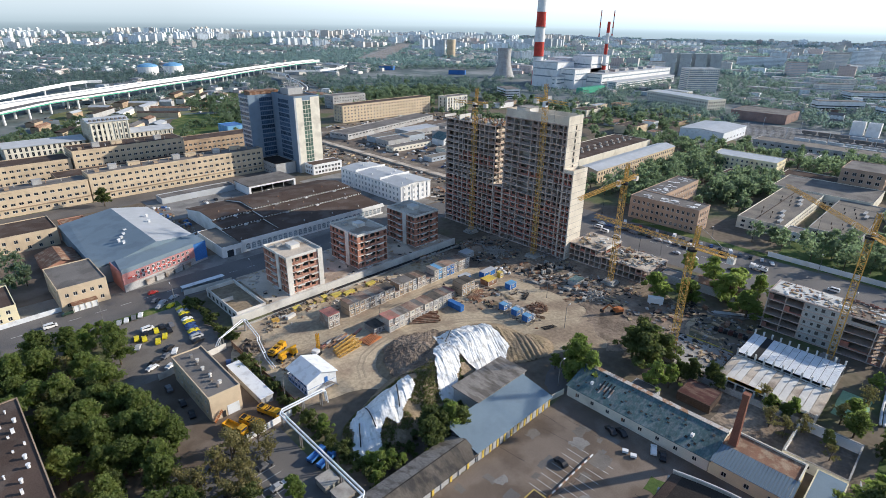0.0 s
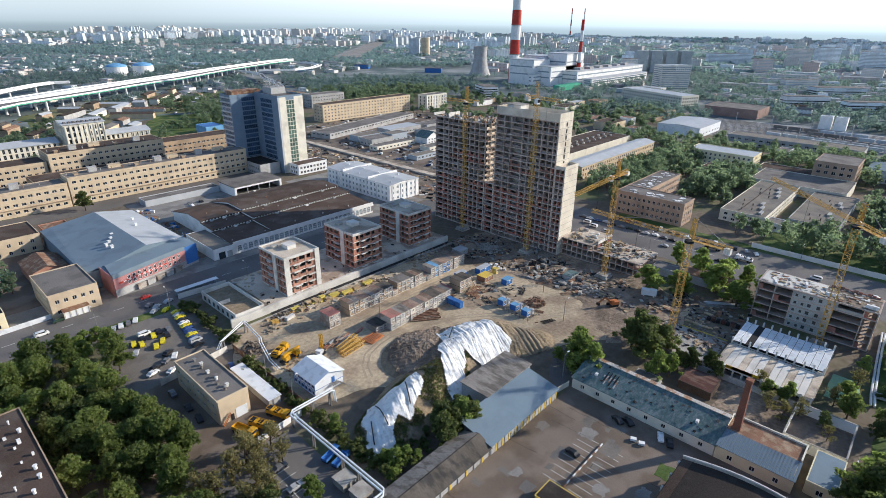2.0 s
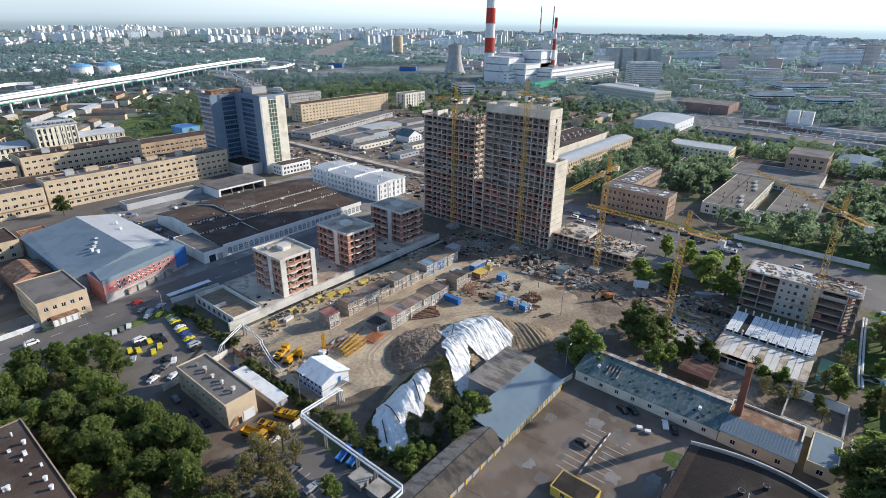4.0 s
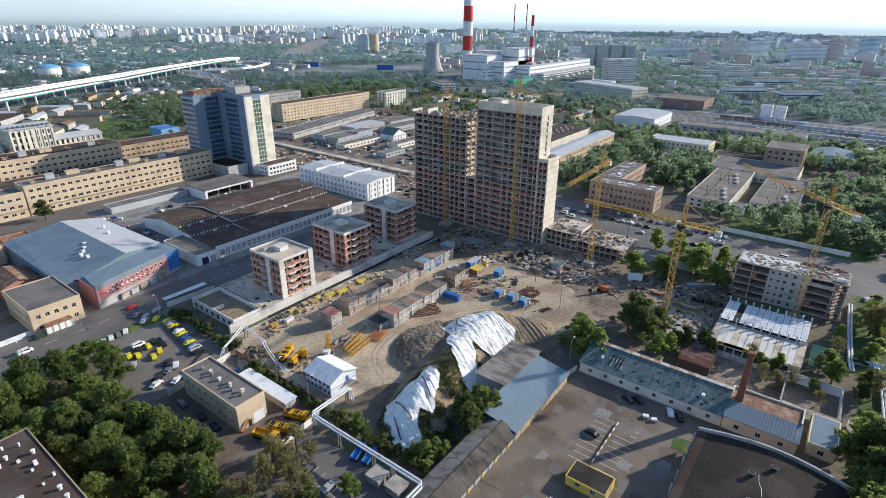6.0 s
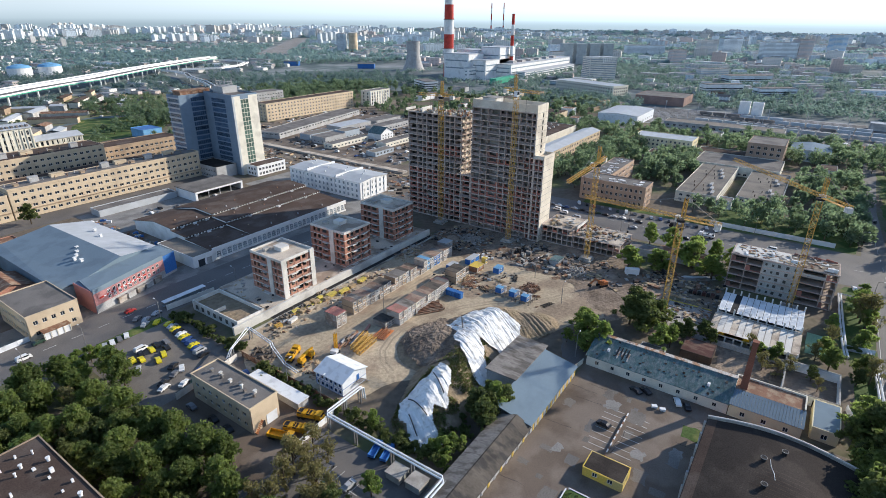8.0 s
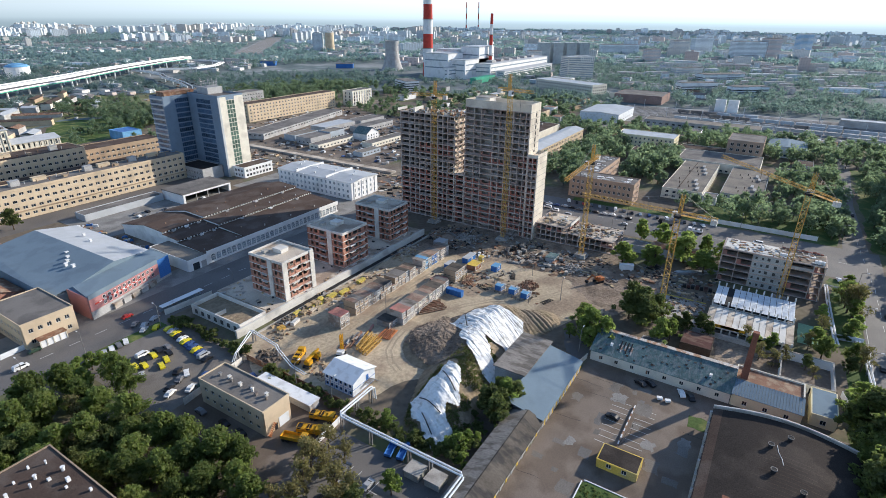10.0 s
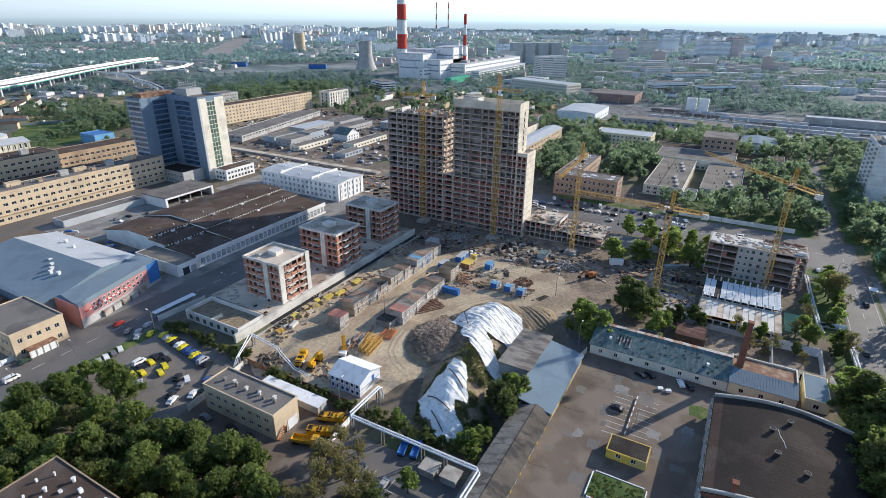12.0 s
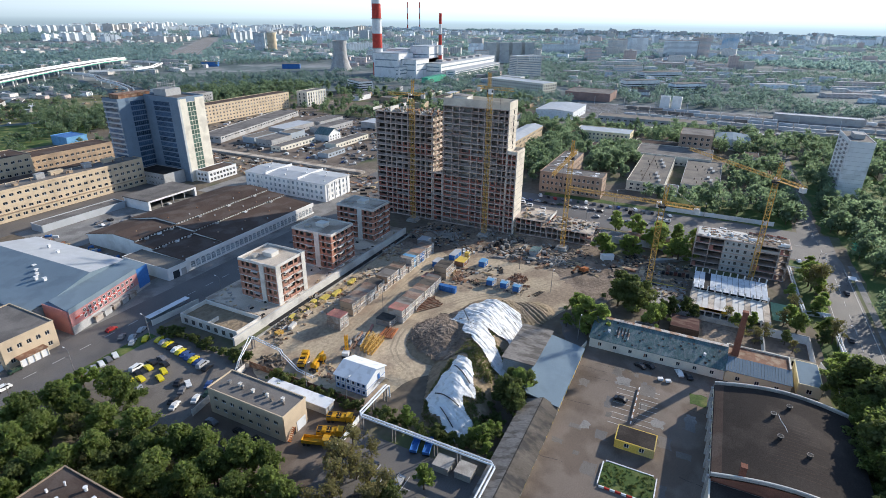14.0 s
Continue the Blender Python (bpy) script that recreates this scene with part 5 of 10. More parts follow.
for _ in range(60):
    w = rv.uniform(0.35, 0.8)
    part("roof_vent", MB().box(-w / 2, -w / 2, 0, w / 2, w / 2, rv.uniform(0.5, 1.2)) if rv.random() < 0.5 else MB().cyl(0, 0, 0, 0.9, w / 2, 8).cyl(0, 0, 0.9, 1.1, w * 0.7, 8), WHITE, nr, "", (46 - 30 * rv.random() ** 1.3, rv.uniform(2, 62), 13.62))

# ---- sheds and houses of the south yard ----
sh = thing("yard_shed", "low shed with blue-grey sheet roof and yellow doors", "shed", (84, 71, 0))
part("wall", MB().box(0, 0.2, 0, 33, 11, 3.3), GREY_WALL, sh)
part("roof", MB().add([(-0.4, -0.5, 3.5), (33.4, -0.5, 3.5), (33.4, 11.5, 5.6), (-0.4, 11.5, 5.6), (-0.4, -0.5, 3.7), (33.4, -0.5, 3.7), (33.4, 11.5, 5.8), (-0.4, 11.5, 5.8)], [(3, 2, 1, 0), (4, 5, 6, 7), (0, 1, 5, 4), (1, 2, 6, 5), (2, 3, 7, 6), (3, 0, 4, 7)]), ROOF_BLUE, sh)
for i in range(11):
    part("door", MB().box(i * 3 + 0.4, 0.05, 0.1, i * 3 + 1.9, 0.2, 2.9), GREY_WALL, sh)
    part("pilaster", MB().box(i * 3 + 2.1, 0.0, 0, i * 3 + 2.8, 0.2, 3.2), BRIGHT_YELLOW, sh)
fs = thing("flat_shed", "old flat-roofed grey brick shed beside the heap", "shed", (97, 82.6, 0))
part("wall", MB().box(0, 0, 0, 22, 10, 5.8), GREY_WALL, fs)
part("roof", MB().box(-0.5, -0.4, 5.8, 22.5, 10.5, 6.1), BARE_SLATE, fs)
ls = thing("long_shed", "long low shed with weathered slate roof and yellow posts", "shed", (20, 71, 0))
part("wall", MB().box(0, 0.3, 0, 63.5, 9, 3.0), GREY_WALL, ls)
part("roof", MB().gable(0, 0, 63.6, 9.3, 3.1, 5.0, "x", over=0.5, ridge=0.45), SLATE, ls)
for i in range(21):
    part("roof_sheet", MB().add([(i * 3.05 - 0.4, 4.5, 5.22), (i * 3.05 + 2.6, 4.5, 5.22), (i * 3.05 + 2.6, 9.9, 3.22), (i * 3.05 - 0.4, 9.9, 3.22), (i * 3.05 - 0.4, 4.5, 5.27), (i * 3.05 + 2.6, 4.5, 5.27), (i * 3.05 + 2.6, 9.9, 3.27), (i * 3.05 - 0.4, 9.9, 3.27)], [(0, 1, 2, 3), (7, 6, 5, 4), (0, 4, 5, 1), (1, 5, 6, 2), (2, 6, 7, 3), (3, 7, 4, 0)]), BARE_SLATE, ls)
part("gable_wall", MB().add([(63.5, 0.3, 3.0), (63.5, 9.0, 3.0), (63.5, 4.2, 4.9)], [(0, 1, 2)]), GREY_WALL, ls)
for i in range(20):
    part("pilaster", MB().box(i * 3.15 + 0.5, 0.1, 0, i * 3.15 + 1.3, 0.3, 2.9), BRIGHT_YELLOW if i % 2 else GREY_WALL, ls)

tl = thing("workshop", "long cream workshop with weathered teal sheet roof", "workshop", (125.5, 27.5, 0))
tb = MB().box(0.25, 0, 0, 12, 43, 3.6)
facade(tb, tl, "W", 12, 43, 3.6, 1, pitch=4.6, ww=1.2, wh=1.4, sill=1.1, d=0.25, frame_mat=CREAM)
part("wall", tb, CREAM, tl)
part("roof", MB().gable(0, 0, 12, 43, 3.7, 6.7, "y", over=0.45, ridge=0.86), ROOF_TEAL, tl)
part("ridge_strip", MB().box(9.6, -0.4, 6.75, 11.2, 43.4, 6.95), RIDGE_SHEET, tl, "pale rusty ridge strip")
part("gable_wall", MB().add([(0, 0.0, 3.6), (12, 0.0, 3.6), (10.3, 0.0, 6.5), (0, 43, 3.6), (12, 43, 3.6), (10.3, 43, 6.5)], [(0, 1, 2), (5, 4, 3)]), CREAM, tl)
for y in (6.5, 24.2, 39.5):
    part("door", MB().box(-0.12, y, 0.1, 0.0, y + 1.1, 2.3), RUST, tl, "dark brown door")
for x, y in ((3.5, 6.0), (3.8, 37.0)):
    part("roof_dormer", MB().box(x, y, 4.6, x + 1.1, y + 0.8, 5.7), WHITE, tl, "small white roof dormer")
for i in range(9):
    x0, x1 = 2.2 + (i % 3) * 1.3, 5.6 + (i % 2) * 1.6
    part("bare_batten", MB().add([(x0, 30.5 + i * 0.55, 3.95 + 0.291 * x0), (x1, 30.5 + i * 0.55, 3.95 + 0.291 * x1), (x1, 30.9 + i * 0.55, 3.95 + 0.291 * x1), (x0, 30.9 + i * 0.55, 3.95 + 0.291 * x0), (x0, 30.5 + i * 0.55, 4.0 + 0.291 * x0), (x1, 30.5 + i * 0.55, 4.0 + 0.291 * x1), (x1, 30.9 + i * 0.55, 4.0 + 0.291 * x1), (x0, 30.9 + i * 0.55, 4.0 + 0.291 * x0)], [(3, 2, 1, 0), (4, 5, 6, 7), (0, 1, 5, 4), (1, 2, 6, 5), (2, 3, 7, 6), (3, 0, 4, 7)]), (RIDGE_SHEET, DARK)[i % 2], tl)
rngR = random.Random(4)
for k in range(46):
    v, w = rngR.uniform(0.3, 9.0), rngR.uniform(0.3, 0.9)
    y0 = rngR.uniform(1, 40)
    z0 = 3.72 + 3.0 * (v / 10.3) + 0.2
    part("roof_sheet", MB().add([(v, y0, z0), (v + w, y0, z0 + 0.291 * w), (v + w, y0 + 0.7, z0 + 0.291 * w), (v, y0 + 0.7, z0), (v, y0, z0 + 0.05), (v + w, y0, z0 + 0.05 + 0.291 * w), (v + w, y0 + 0.7, z0 + 0.05 + 0.291 * w), (v, y0 + 0.7, z0 + 0.05)], [(3, 2, 1, 0), (4, 5, 6, 7), (0, 1, 5, 4), (1, 2, 6, 5), (2, 3, 7, 6), (3, 0, 4, 7)]), rngR.choice((ROOF_DARK, ROOF_TEAL, SLATE, ROOF_DARK)), tl)
t2 = thing("workshop", "yellow workshop with patched rust and blue sheet roof", "workshop", (125.5, 9, 0))
tb = MB().box(0.25, 0, 0, 14, 18.3, 4.0)
facade(tb, t2, "W", 14, 18.3, 4.0, 1, pitch=4.4, ww=1.3, wh=1.5, sill=1.0, d=0.25)
part("wall", tb, YELLOW_WALL, t2)
part("upper_wall", MB().box(6.6, 0, 4.0, 14, 18.3, 5.2), YELLOW_WALL, t2)
for i in range(24):
    slope = MB()
    ya, yb = -0.3 + i * 0.78, -0.3 + (i + 1) * 0.78 - 0.06
    slope.add([(-0.4, ya, 3.95), (6.6, ya, 5.25), (6.6, yb, 5.25), (-0.4, yb, 3.95), (-0.4, ya, 4.1), (6.6, ya, 5.4), (6.6, yb, 5.4), (-0.4, yb, 4.1)], [(3, 2, 1, 0), (4, 5, 6, 7), (0, 1, 5, 4), (2, 3, 7, 6), (0, 4, 7, 3), (1, 2, 6, 5)])
    part("roof_sheet", slope, ROOF_BLUE, t2)
part("roof_patch", MB().box(6.7, 0.3, 5.2, 13.7, 18.0, 5.35), RUST, t2, "rusty brown flat roof")
part("parapet", MB().box(13.7, -0.1, 5.2, 14.1, 18.4, 5.9).box(6.7, -0.1, 5.2, 13.7, 0.3, 5.9).box(6.7, 18.0, 5.2, 13.7, 18.4, 5.9), CREAM, t2)
ch = thing("brick_chimney", "tall square red brick chimney behind the workshop", "chimney", (134, 25, 0))
part("shaft", MB().add([(-1.1, -1.1, 0), (1.1, -1.1, 0), (1.1, 1.1, 0), (-1.1, 1.1, 0), (-0.7, -0.7, 20.5), (0.7, -0.7, 20.5), (0.7, 0.7, 20.5), (-0.7, 0.7, 20.5)], [(4, 5, 6, 7), (0, 1, 5, 4), (1, 2, 6, 5), (2, 3, 7, 6), (3, 0, 4, 7)]), CHIMNEY_BRICK, ch)
part("crown", MB().box(-0.85, -0.85, 20.5, 0.85, 0.85, 21.6), CHIMNEY_BRICK, ch)
building("small_yellow_house", "small yellow house with blue-grey roof", 128, 0.4, 142, 7, 4.0, YELLOW_WALL, ROOF_BLUE, "W", 1, pitch=3, parapet=0.1)
yd = thing("walled_yard", "roofless white-walled store yard with dark ground", "walled yard", (144, 0.5, 0))
for a in ((0, 0, 18, 0.3), (0, 14.7, 18, 15), (0, 0.3, 0.3, 14.7), (17.7, 0.3, 18, 14.7)):
    part("wall", MB().box(a[0], a[1], 0, a[2], a[3], 3.3), WHITE, yd)
    part("coping", MB().box(a[0] - 0.06, a[1] - 0.06, 3.3, a[2] + 0.06, a[3] + 0.06, 3.45), CONCRETE, yd)
part("floor", MB().box(0.3, 0.3, 0, 17.7, 14.7, 0.12), MUD, yd, "dark littered soil")
for y0 in (2.4, 5.4, 11.6):
    part("door", MB().box(-0.06, y0, 0, 0.0, y0 + 1.2, 2.2), DARK, yd)
part("window", MB().box(-0.06, 8.4, 1.2, 0.0, 10.0, 2.1), GLASS, yd)
building("gate_house", "small bright yellow gate house with brown roof", 79, 43.5, 85.6, 53.8, 2.7, BRIGHT_YELLOW, ROOF_DARK, "WS", 1, pitch=3.2, ww=1.3, wh=1.4, parapet=0.1)
# barrel-roofed hall
ah = thing("barrel_hall", "wide hall with low barrel bitumen roof and pale edge", "hall", (71, -3, 0))
N = 20
prof = [(34 * i / N, 7.4 + 2.6 * math.sin(math.pi * i / N)) for i in range(N + 1)]
roof = MB()
for y, z in prof:
    roof.v += [(0, y, z), (39, y, z), (39, y, z + 0.3), (0, y, z + 0.3)]
for i in range(N):
    roof.f += [(4 * i + k, 4 * i + (k + 1) % 4, 4 * i + 4 + (k + 1) % 4, 4 * i + 4 + k) for k in range(4)]
roof.m = [0] * len(roof.f)
part("roof", roof, ROOF_DARK, ah)
for xx in (0.3, 39.0):
    e = MB().add([(xx, 0, 0), (xx, 34, 0)] + [(xx, y, z) for y, z in reversed(prof)] + [(xx - 0.3, 0, 0), (xx - 0.3, 34, 0)] + [(xx - 0.3, y, z) for y, z in reversed(prof)], [tuple(range(N + 3)), tuple(range(2 * N + 5, N + 2, -1))])
    part("end_wall", e, CHIMNEY_BRICK, ah)
    rim, up, UP = MB(), MB(), 0.9
    for i in range(N):
        (ya, za), (yb, zb) = prof[i], prof[i + 1]
        rim.beam((xx - 0.15, ya, za + 0.3 + UP), (xx - 0.15, yb, zb + 0.3 + UP), 0.34)
    part("roof_edge", rim, PALE_CONCRETE, ah)
    for y, z in prof:
        up.v += [(xx - 0.3, y, z), (xx, y, z), (xx, y, z + UP + 0.3), (xx - 0.3, y, z + UP + 0.3)]
    for i in range(N):
        up.f += [(4 * i + k, 4 * i + (k + 1) % 4, 4 * i + 4 + (k + 1) % 4, 4 * i + 4 + k) for k in range(4)]
    up.m = [0] * len(up.f)
    part("upstand", up, CONCRETE, ah)
part("side_wall", MB().box(0, 33.7, 0, 39, 34, 7.4).box(0, 0, 0, 39, 0.3, 7.4), CREAM, ah)
for i in range(8):
    part("buttress", MB().box(i * 5.3 + 0.4, 34, 0, i * 5.3 + 1.1, 34.6, 7.2), GREY_WALL, ah)
    part("side_window", MB().box(i * 5.3 + 1.8, 34.0, 2.5, i * 5.3 + 4.6, 34.12, 6.2), GLASS, ah)
barrel = lambda y: 7.7 + 2.6 * math.sin(math.pi * y / 34)
for x, y in ((27, 20), (32, 16), (18, 19), (14, 13)):
    z = barrel(y)
    part("roof_vent", MB().cyl(x, y, z - 0.2, z + 1.1, 0.55, 12), DARK, ah)
    part("vent_rim", MB().tube([(x + 0.7 * math.cos(a * math.pi / 6), y + 0.7 * math.sin(a * math.pi / 6), z + 1.12) for a in range(13)], 0.08, 6), STEEL, ah)
part("gutter_strip", MB().add([(x, y, barrel(y) + 0.03 + t) for t in (0, 0.04) for x, y in ((0.4, 31.6), (38.6, 31.6), (38.6, 33.8), (0.4, 33.8))], [(3, 2, 1, 0), (4, 5, 6, 7), (0, 1, 5, 4), (1, 2, 6, 5), (2, 3, 7, 6), (3, 0, 4, 7)]), ROOF_BROWN, ah)
for k in range(15):
    x, y0 = 6 + 1.35 * k, 8 + (k * 7) % 5
    seam = MB()
    for q in range(5):
        ya, yb = y0 + q * 2.2, y0 + q * 2.2 + 2.2
        seam.add([(x, ya, barrel(ya) + 0.035), (x + 0.12, ya, barrel(ya) + 0.035), (x + 0.12, yb, barrel(yb) + 0.035), (x, yb, barrel(yb) + 0.035)], [(0, 1, 2, 3)])
    part("roofing_seam", seam, ROOF_BROWN, ah)
part("paint_streak", MB().tube([(28.5, 18.6, barrel(18.6)), (26, 18.2, barrel(18.2)), (24, 17.4, barrel(17.4)), (21.8, 17.0, barrel(17.0))], 0.08, 6), WHITE, ah, "white paint streak on bitumen")
part("brick_flue", MB().box(0.6, 27.0, 8.0, 2.0, 28.2, 12.2).box(0.5, 26.9, 12.2, 2.1, 28.3, 12.6), CHIMNEY_BRICK, ah, "old red brick flue")
dhl = thing("lower_hall", "dark flat-roofed hall against the barrel hall", "hall", (24, -11, 0))
part("wall", MB().box(0, 0, 0, 46.8, 42, 6.5), CREAM, dhl)
part("roof", MB().box(0.3, 0.3, 6.5, 46.5, 41.7, 6.7), ROOF_DARK, dhl)
part("roof_edge", MB().box(-0.1, 41.7, 6.5, 46.8, 42.1, 7.1), CREAM, dhl)

# ---- middle distance, east ----
bk = building("brick_house", "three-storey brown brick house with bright roof sheets", 297, 101, 312.5, 141.5, 13.2, PINK_BRICK, ROOF_GREY, "WS", 3, fh=4.0, ground=0.5, pitch=2.9, ww=1.5, wh=2.0, frame_mat=WHITE)
wing = building("brick_wing", "rear wing of the brown brick house", 312.6, 127.5, 362, 141.5, 13.2, PINK_BRICK, ROOF_GREY, "S", 3, fh=4.0, ground=0.5, pitch=2.9, ww=1.5, wh=2.0)
for th0, nx, ny, k in ((bk, 13, 38, 26), (wing, 47, 12, 24)):
    for i in range(k):
        part("roof_sheet", MB().box(0, 0, 0, 1.3, 2.6, 0.22), WHITE if i % 4 else GREY_WALL, th0, "", (RNG.uniform(1, nx - 1.5), RNG.uniform(1, ny - 2.6), 13.35), RNG.choice((0, 0, 8)))
building("long_house", "long tan house with pale metal roof", 345, 192, 473, 208, 9.5, TAN_BRICK, ROOF_LIGHT, "SW", 2, pitched=1.8, fh=4, ground=0.8, pitch=3.6, ww=1.7, wh=2.2)
vh = building("vent_hall", "long low hall with roof vents and cream parapet", 365, 220, 484, 256, 9.2, CREAM, ROOF_BROWN, "", 1)
for i in range(22):
    part("roof_vent", MB().box(0, 0, 0, 1.8, 1.8, 1.5), CONCRETE, vh, "", (4 + (i // 2) * 10, 12 + (i % 2) * 7, 9.3))
building("blue_white_hangar", "white hangar with blue corners and grey roof", 566, 185, 630, 228, 10, WHITE_SHEET, ROOF_LIGHT, "S", 1, pitch=8, ww=3, wh=1.4, sill=2.5, pitched=1.5)
building("rail_depot", "long low grey depot in front of white silos", 566, 50, 590, 158, 8.5, GREY_WALL, ROOF_BEIGE, "W", 2, pitch=6, ww=3, wh=1.8)
building("yellow_house_far", "three-storey yellowish house behind trees", 463, 109, 487, 158, 11.0, YELLOW_WALL, ROOF_LIGHT, "WS", 3, pitch=3.4, ww=1.5, wh=1.8)
ffa = building("flat_factory", "wide flat-roofed factory with pale front", 327, 66, 412, 90, 6.4, CREAM, ROOF_BEIGE, "WS", 2, pitch=3.6, ww=2.0, wh=1.5)
ffb = building("flat_factory", "flat-roofed factory with brown roof", 338, 33, 412, 57, 5.6, GREY_WALL, ROOF_BEIGE, "WS", 2, pitch=3.6, ww=2.0, wh=1.5)
building("flat_factory", "low grey-roofed factory link behind the yard", 412.8, 40, 452, 97, 6.8, CREAM, ROOF_GREY, "W", 1, pitch=3.6, ww=2.0, wh=1.5)
building("factory_annex", "white low factory annex with a row of wide windows", 326.5, 57.5, 337, 65.5, 4.6, WHITE, ROOF_GREY, "W", 1, pitch=1.9, ww=1.5, wh=1.6, sill=1.6)
building("factory_annex", "low brown-roofed annex behind the factory", 453, 68, 478, 104, 5.2, CREAM, ROOF_BROWN, "W", 1, pitch=4, ww=2, wh=1.4)
for th0, ux, uy, zz, n in ((ffa, 84, 23, 6.6, 16), (ffb, 73, 23, 5.8, 14)):
    for i in range(n):
        u, v = 4 + ((i * 37) % 71) / 71 * (ux - 9), 3 + ((i * 23) % 17) / 17 * (uy - 7)
        if i % 3 == 0:
            part("roof_light", MB().box(u, v, zz, u + 6, v + 1.6, zz + 0.9).box(u - 0.1, v - 0.1, zz + 0.9, u + 6.1, v + 1.7, zz + 1.0), GREY_WALL, th0)
        else:
            part("roof_vent", MB().cyl(u, v, zz, zz + 1.0, 0.25, 7).cyl(u, v, zz + 1.0, zz + 1.2, 0.4, 7), DARK if i % 2 else ROOF_BROWN, th0)
part("roof_seam", MB().box(0.5, 14.5, 6.45, 84, 14.9, 6.72), ROOF_BROWN, ffa)
building("blue_shed", "long pale blue-white shed behind the factory office", 494, 12, 532, 40, 8.0, WHITE_SHEET, ROOF_BLUE, "W", 1, pitch=3.2, ww=2.6, wh=2.0, sill=1.2, glass=BLUE_GLASS, key="bluepane", pitched=1.5, along="x")
building("blue_shed", "bright blue roofed shed behind the works", 226, 536, 244, 558, 7.5, LIGHT_BLUE, BLUE, "S", 1, pitch=4, ww=2, wh=2)
building("factory_office", "tan four-storey factory office", 453.5, 42, 486, 67.5, 17.5, PINK_BRICK, ROOF_GREY, "WS", 4, pitch=4, ww=2.4, wh=2.2)
building("red_brick_store", "long dull red brick store at the railway", 736, 176, 790, 238, 10.5, STORE_BRICK, ROOF_GREY, "", 1)
building("long_office", "long cream three-storey office with many windows", 774, 281, 808, 393, 14, CREAM, ROOF_LIGHT, "WS", 3, pitch=4.4, ww=2.4, wh=2.4, fh=4.2, rz=-20)
so2 = building("slab_office", "tall pale grey office slab with window rows", 944, 382, 1000, 406, 40, PALE_CONCRETE, ROOF_LIGHT, "", 1, rz=-35)
for k in range(12):
    part("window_band", MB().box(1, -0.35, 2.2 + k * 3.1, 54.5, -0.26, 3.5 + k * 3.1), PALE_GLASS, so2)
    part("window_band", MB().box(-0.35, 1, 2.2 + k * 3.1, -0.26, 22.5, 3.5 + k * 3.1), PALE_GLASS, so2)
for k in range(7):
    part("roof_fin", MB().box(26 + k * 4, -0.5, 31, 27 + k * 4, -0.36, 39.5), WHITE, so2)
for k in range(4):
    gt = thing("cooling_tower", "grey slab-sided cooling tower in a tight row", "cooling tower", (1272 + 22 * k, 566 - 25 * k, 0), -49, group="grey cooling towers")
    part("shell", MB().add([(x * f, y * f, z) for z, f in ((0, 1.0), (24, 0.94), (46, 0.98)) for x, y in ((-12.5, -13), (12.5, -13), (12.5, 13), (-12.5, 13))], [(0, 1, 5, 4), (1, 2, 6, 5), (2, 3, 7, 6), (3, 0, 4, 7), (4, 5, 9, 8), (5, 6, 10, 9), (6, 7, 11, 10), (7, 4, 8, 11)]), SLAB_GREY, gt)
    part("rim", MB().box(-12.6, -13.2, 46, 12.6, 13.2, 47.2), SLAB_GREY, gt)
    part("basin_wall", MB().box(-13.5, -14, 0, 13.5, 14, 3), SLAB_GREY, gt)
# pale panels set to white, partly to paint in haze
apt = building("apartment_tower", "pale panel apartment tower with balconies among trees", 379, -49.5, 421, -36, 36, WHITE, ROOF_GREY, "N", 12, fh=2.9, ground=0.6, pitch=4.1, ww=1.6, wh=1.5)
bal = MB().box(0, 0.26, 0, 3.0, 1.3, 0.15).box(0, 1.2, 0.15, 3.0, 1.3, 1.1).box(0, 0.26, 0.15, 0.1, 1.2, 1.1).box(2.9, 0.26, 0.15, 3.0, 1.2, 1.1).mesh("balcony", [GREY_WALL])
for k in range(12):
    for u in (5.2, 18, 30.5):
        link("balcony", bal, apt, (u, 13, k * 2.9 + 0.8))
    part("panel_joint", MB().box(-0.29, -0.2, k * 2.9 + 0.5, -0.26, 13.2, k * 2.9 + 0.62), GREY_WALL, apt)
part("lift_house", MB().box(12, 4, 36, 24, 10, 39), GREY_WALL, apt)
for y in (84.5, 98.5):
    building("white_silo", "plain white rectangular silo at the railway", 722.5, y, 731, y + 11.5, 14, WHITE, ROOF_LIGHT, "", 1)

# ---- middle distance, north ----
building("yellow_works", "long five-storey yellow brick works building", 350, 516, 484, 534, 18.5, TAN_BRICK, ROOF_BROWN, "SW", 5, fh=3.5, ground=0.5, pitch=4.4, ww=2.0, wh=1.7)
crh = building("cream_house", "cream five-storey house with balconies and pilasters", 498, 500, 536, 516, 18, CREAM, ROOF_GREY, "SW", 4, fh=4, ground=0.8, pitch=4.6, ww=2.2, wh=2.8, frame_mat=GREY_WALL, key="tall2")
for i in range(9):
    part("pilaster", MB().box(i * 4.6 - 0.2, -0.75, 0.8, i * 4.6 + 0.4, -0.27, 17.4), WHITE, crh)
building("grey_works", "grey four-storey works block", 400, 610, 452, 630, 16, GREY_WALL, ROOF_GREY, "SW", 4, pitch=4, ww=2, wh=1.6)
building("market_hall", "long low flat-roofed trading hall with pale walls", 300, 436, 448, 460, 5, GREY_WALL, ROOF_GREY, "SW", 1, pitch=5, ww=3, wh=1.4, sill=3, rz=13)
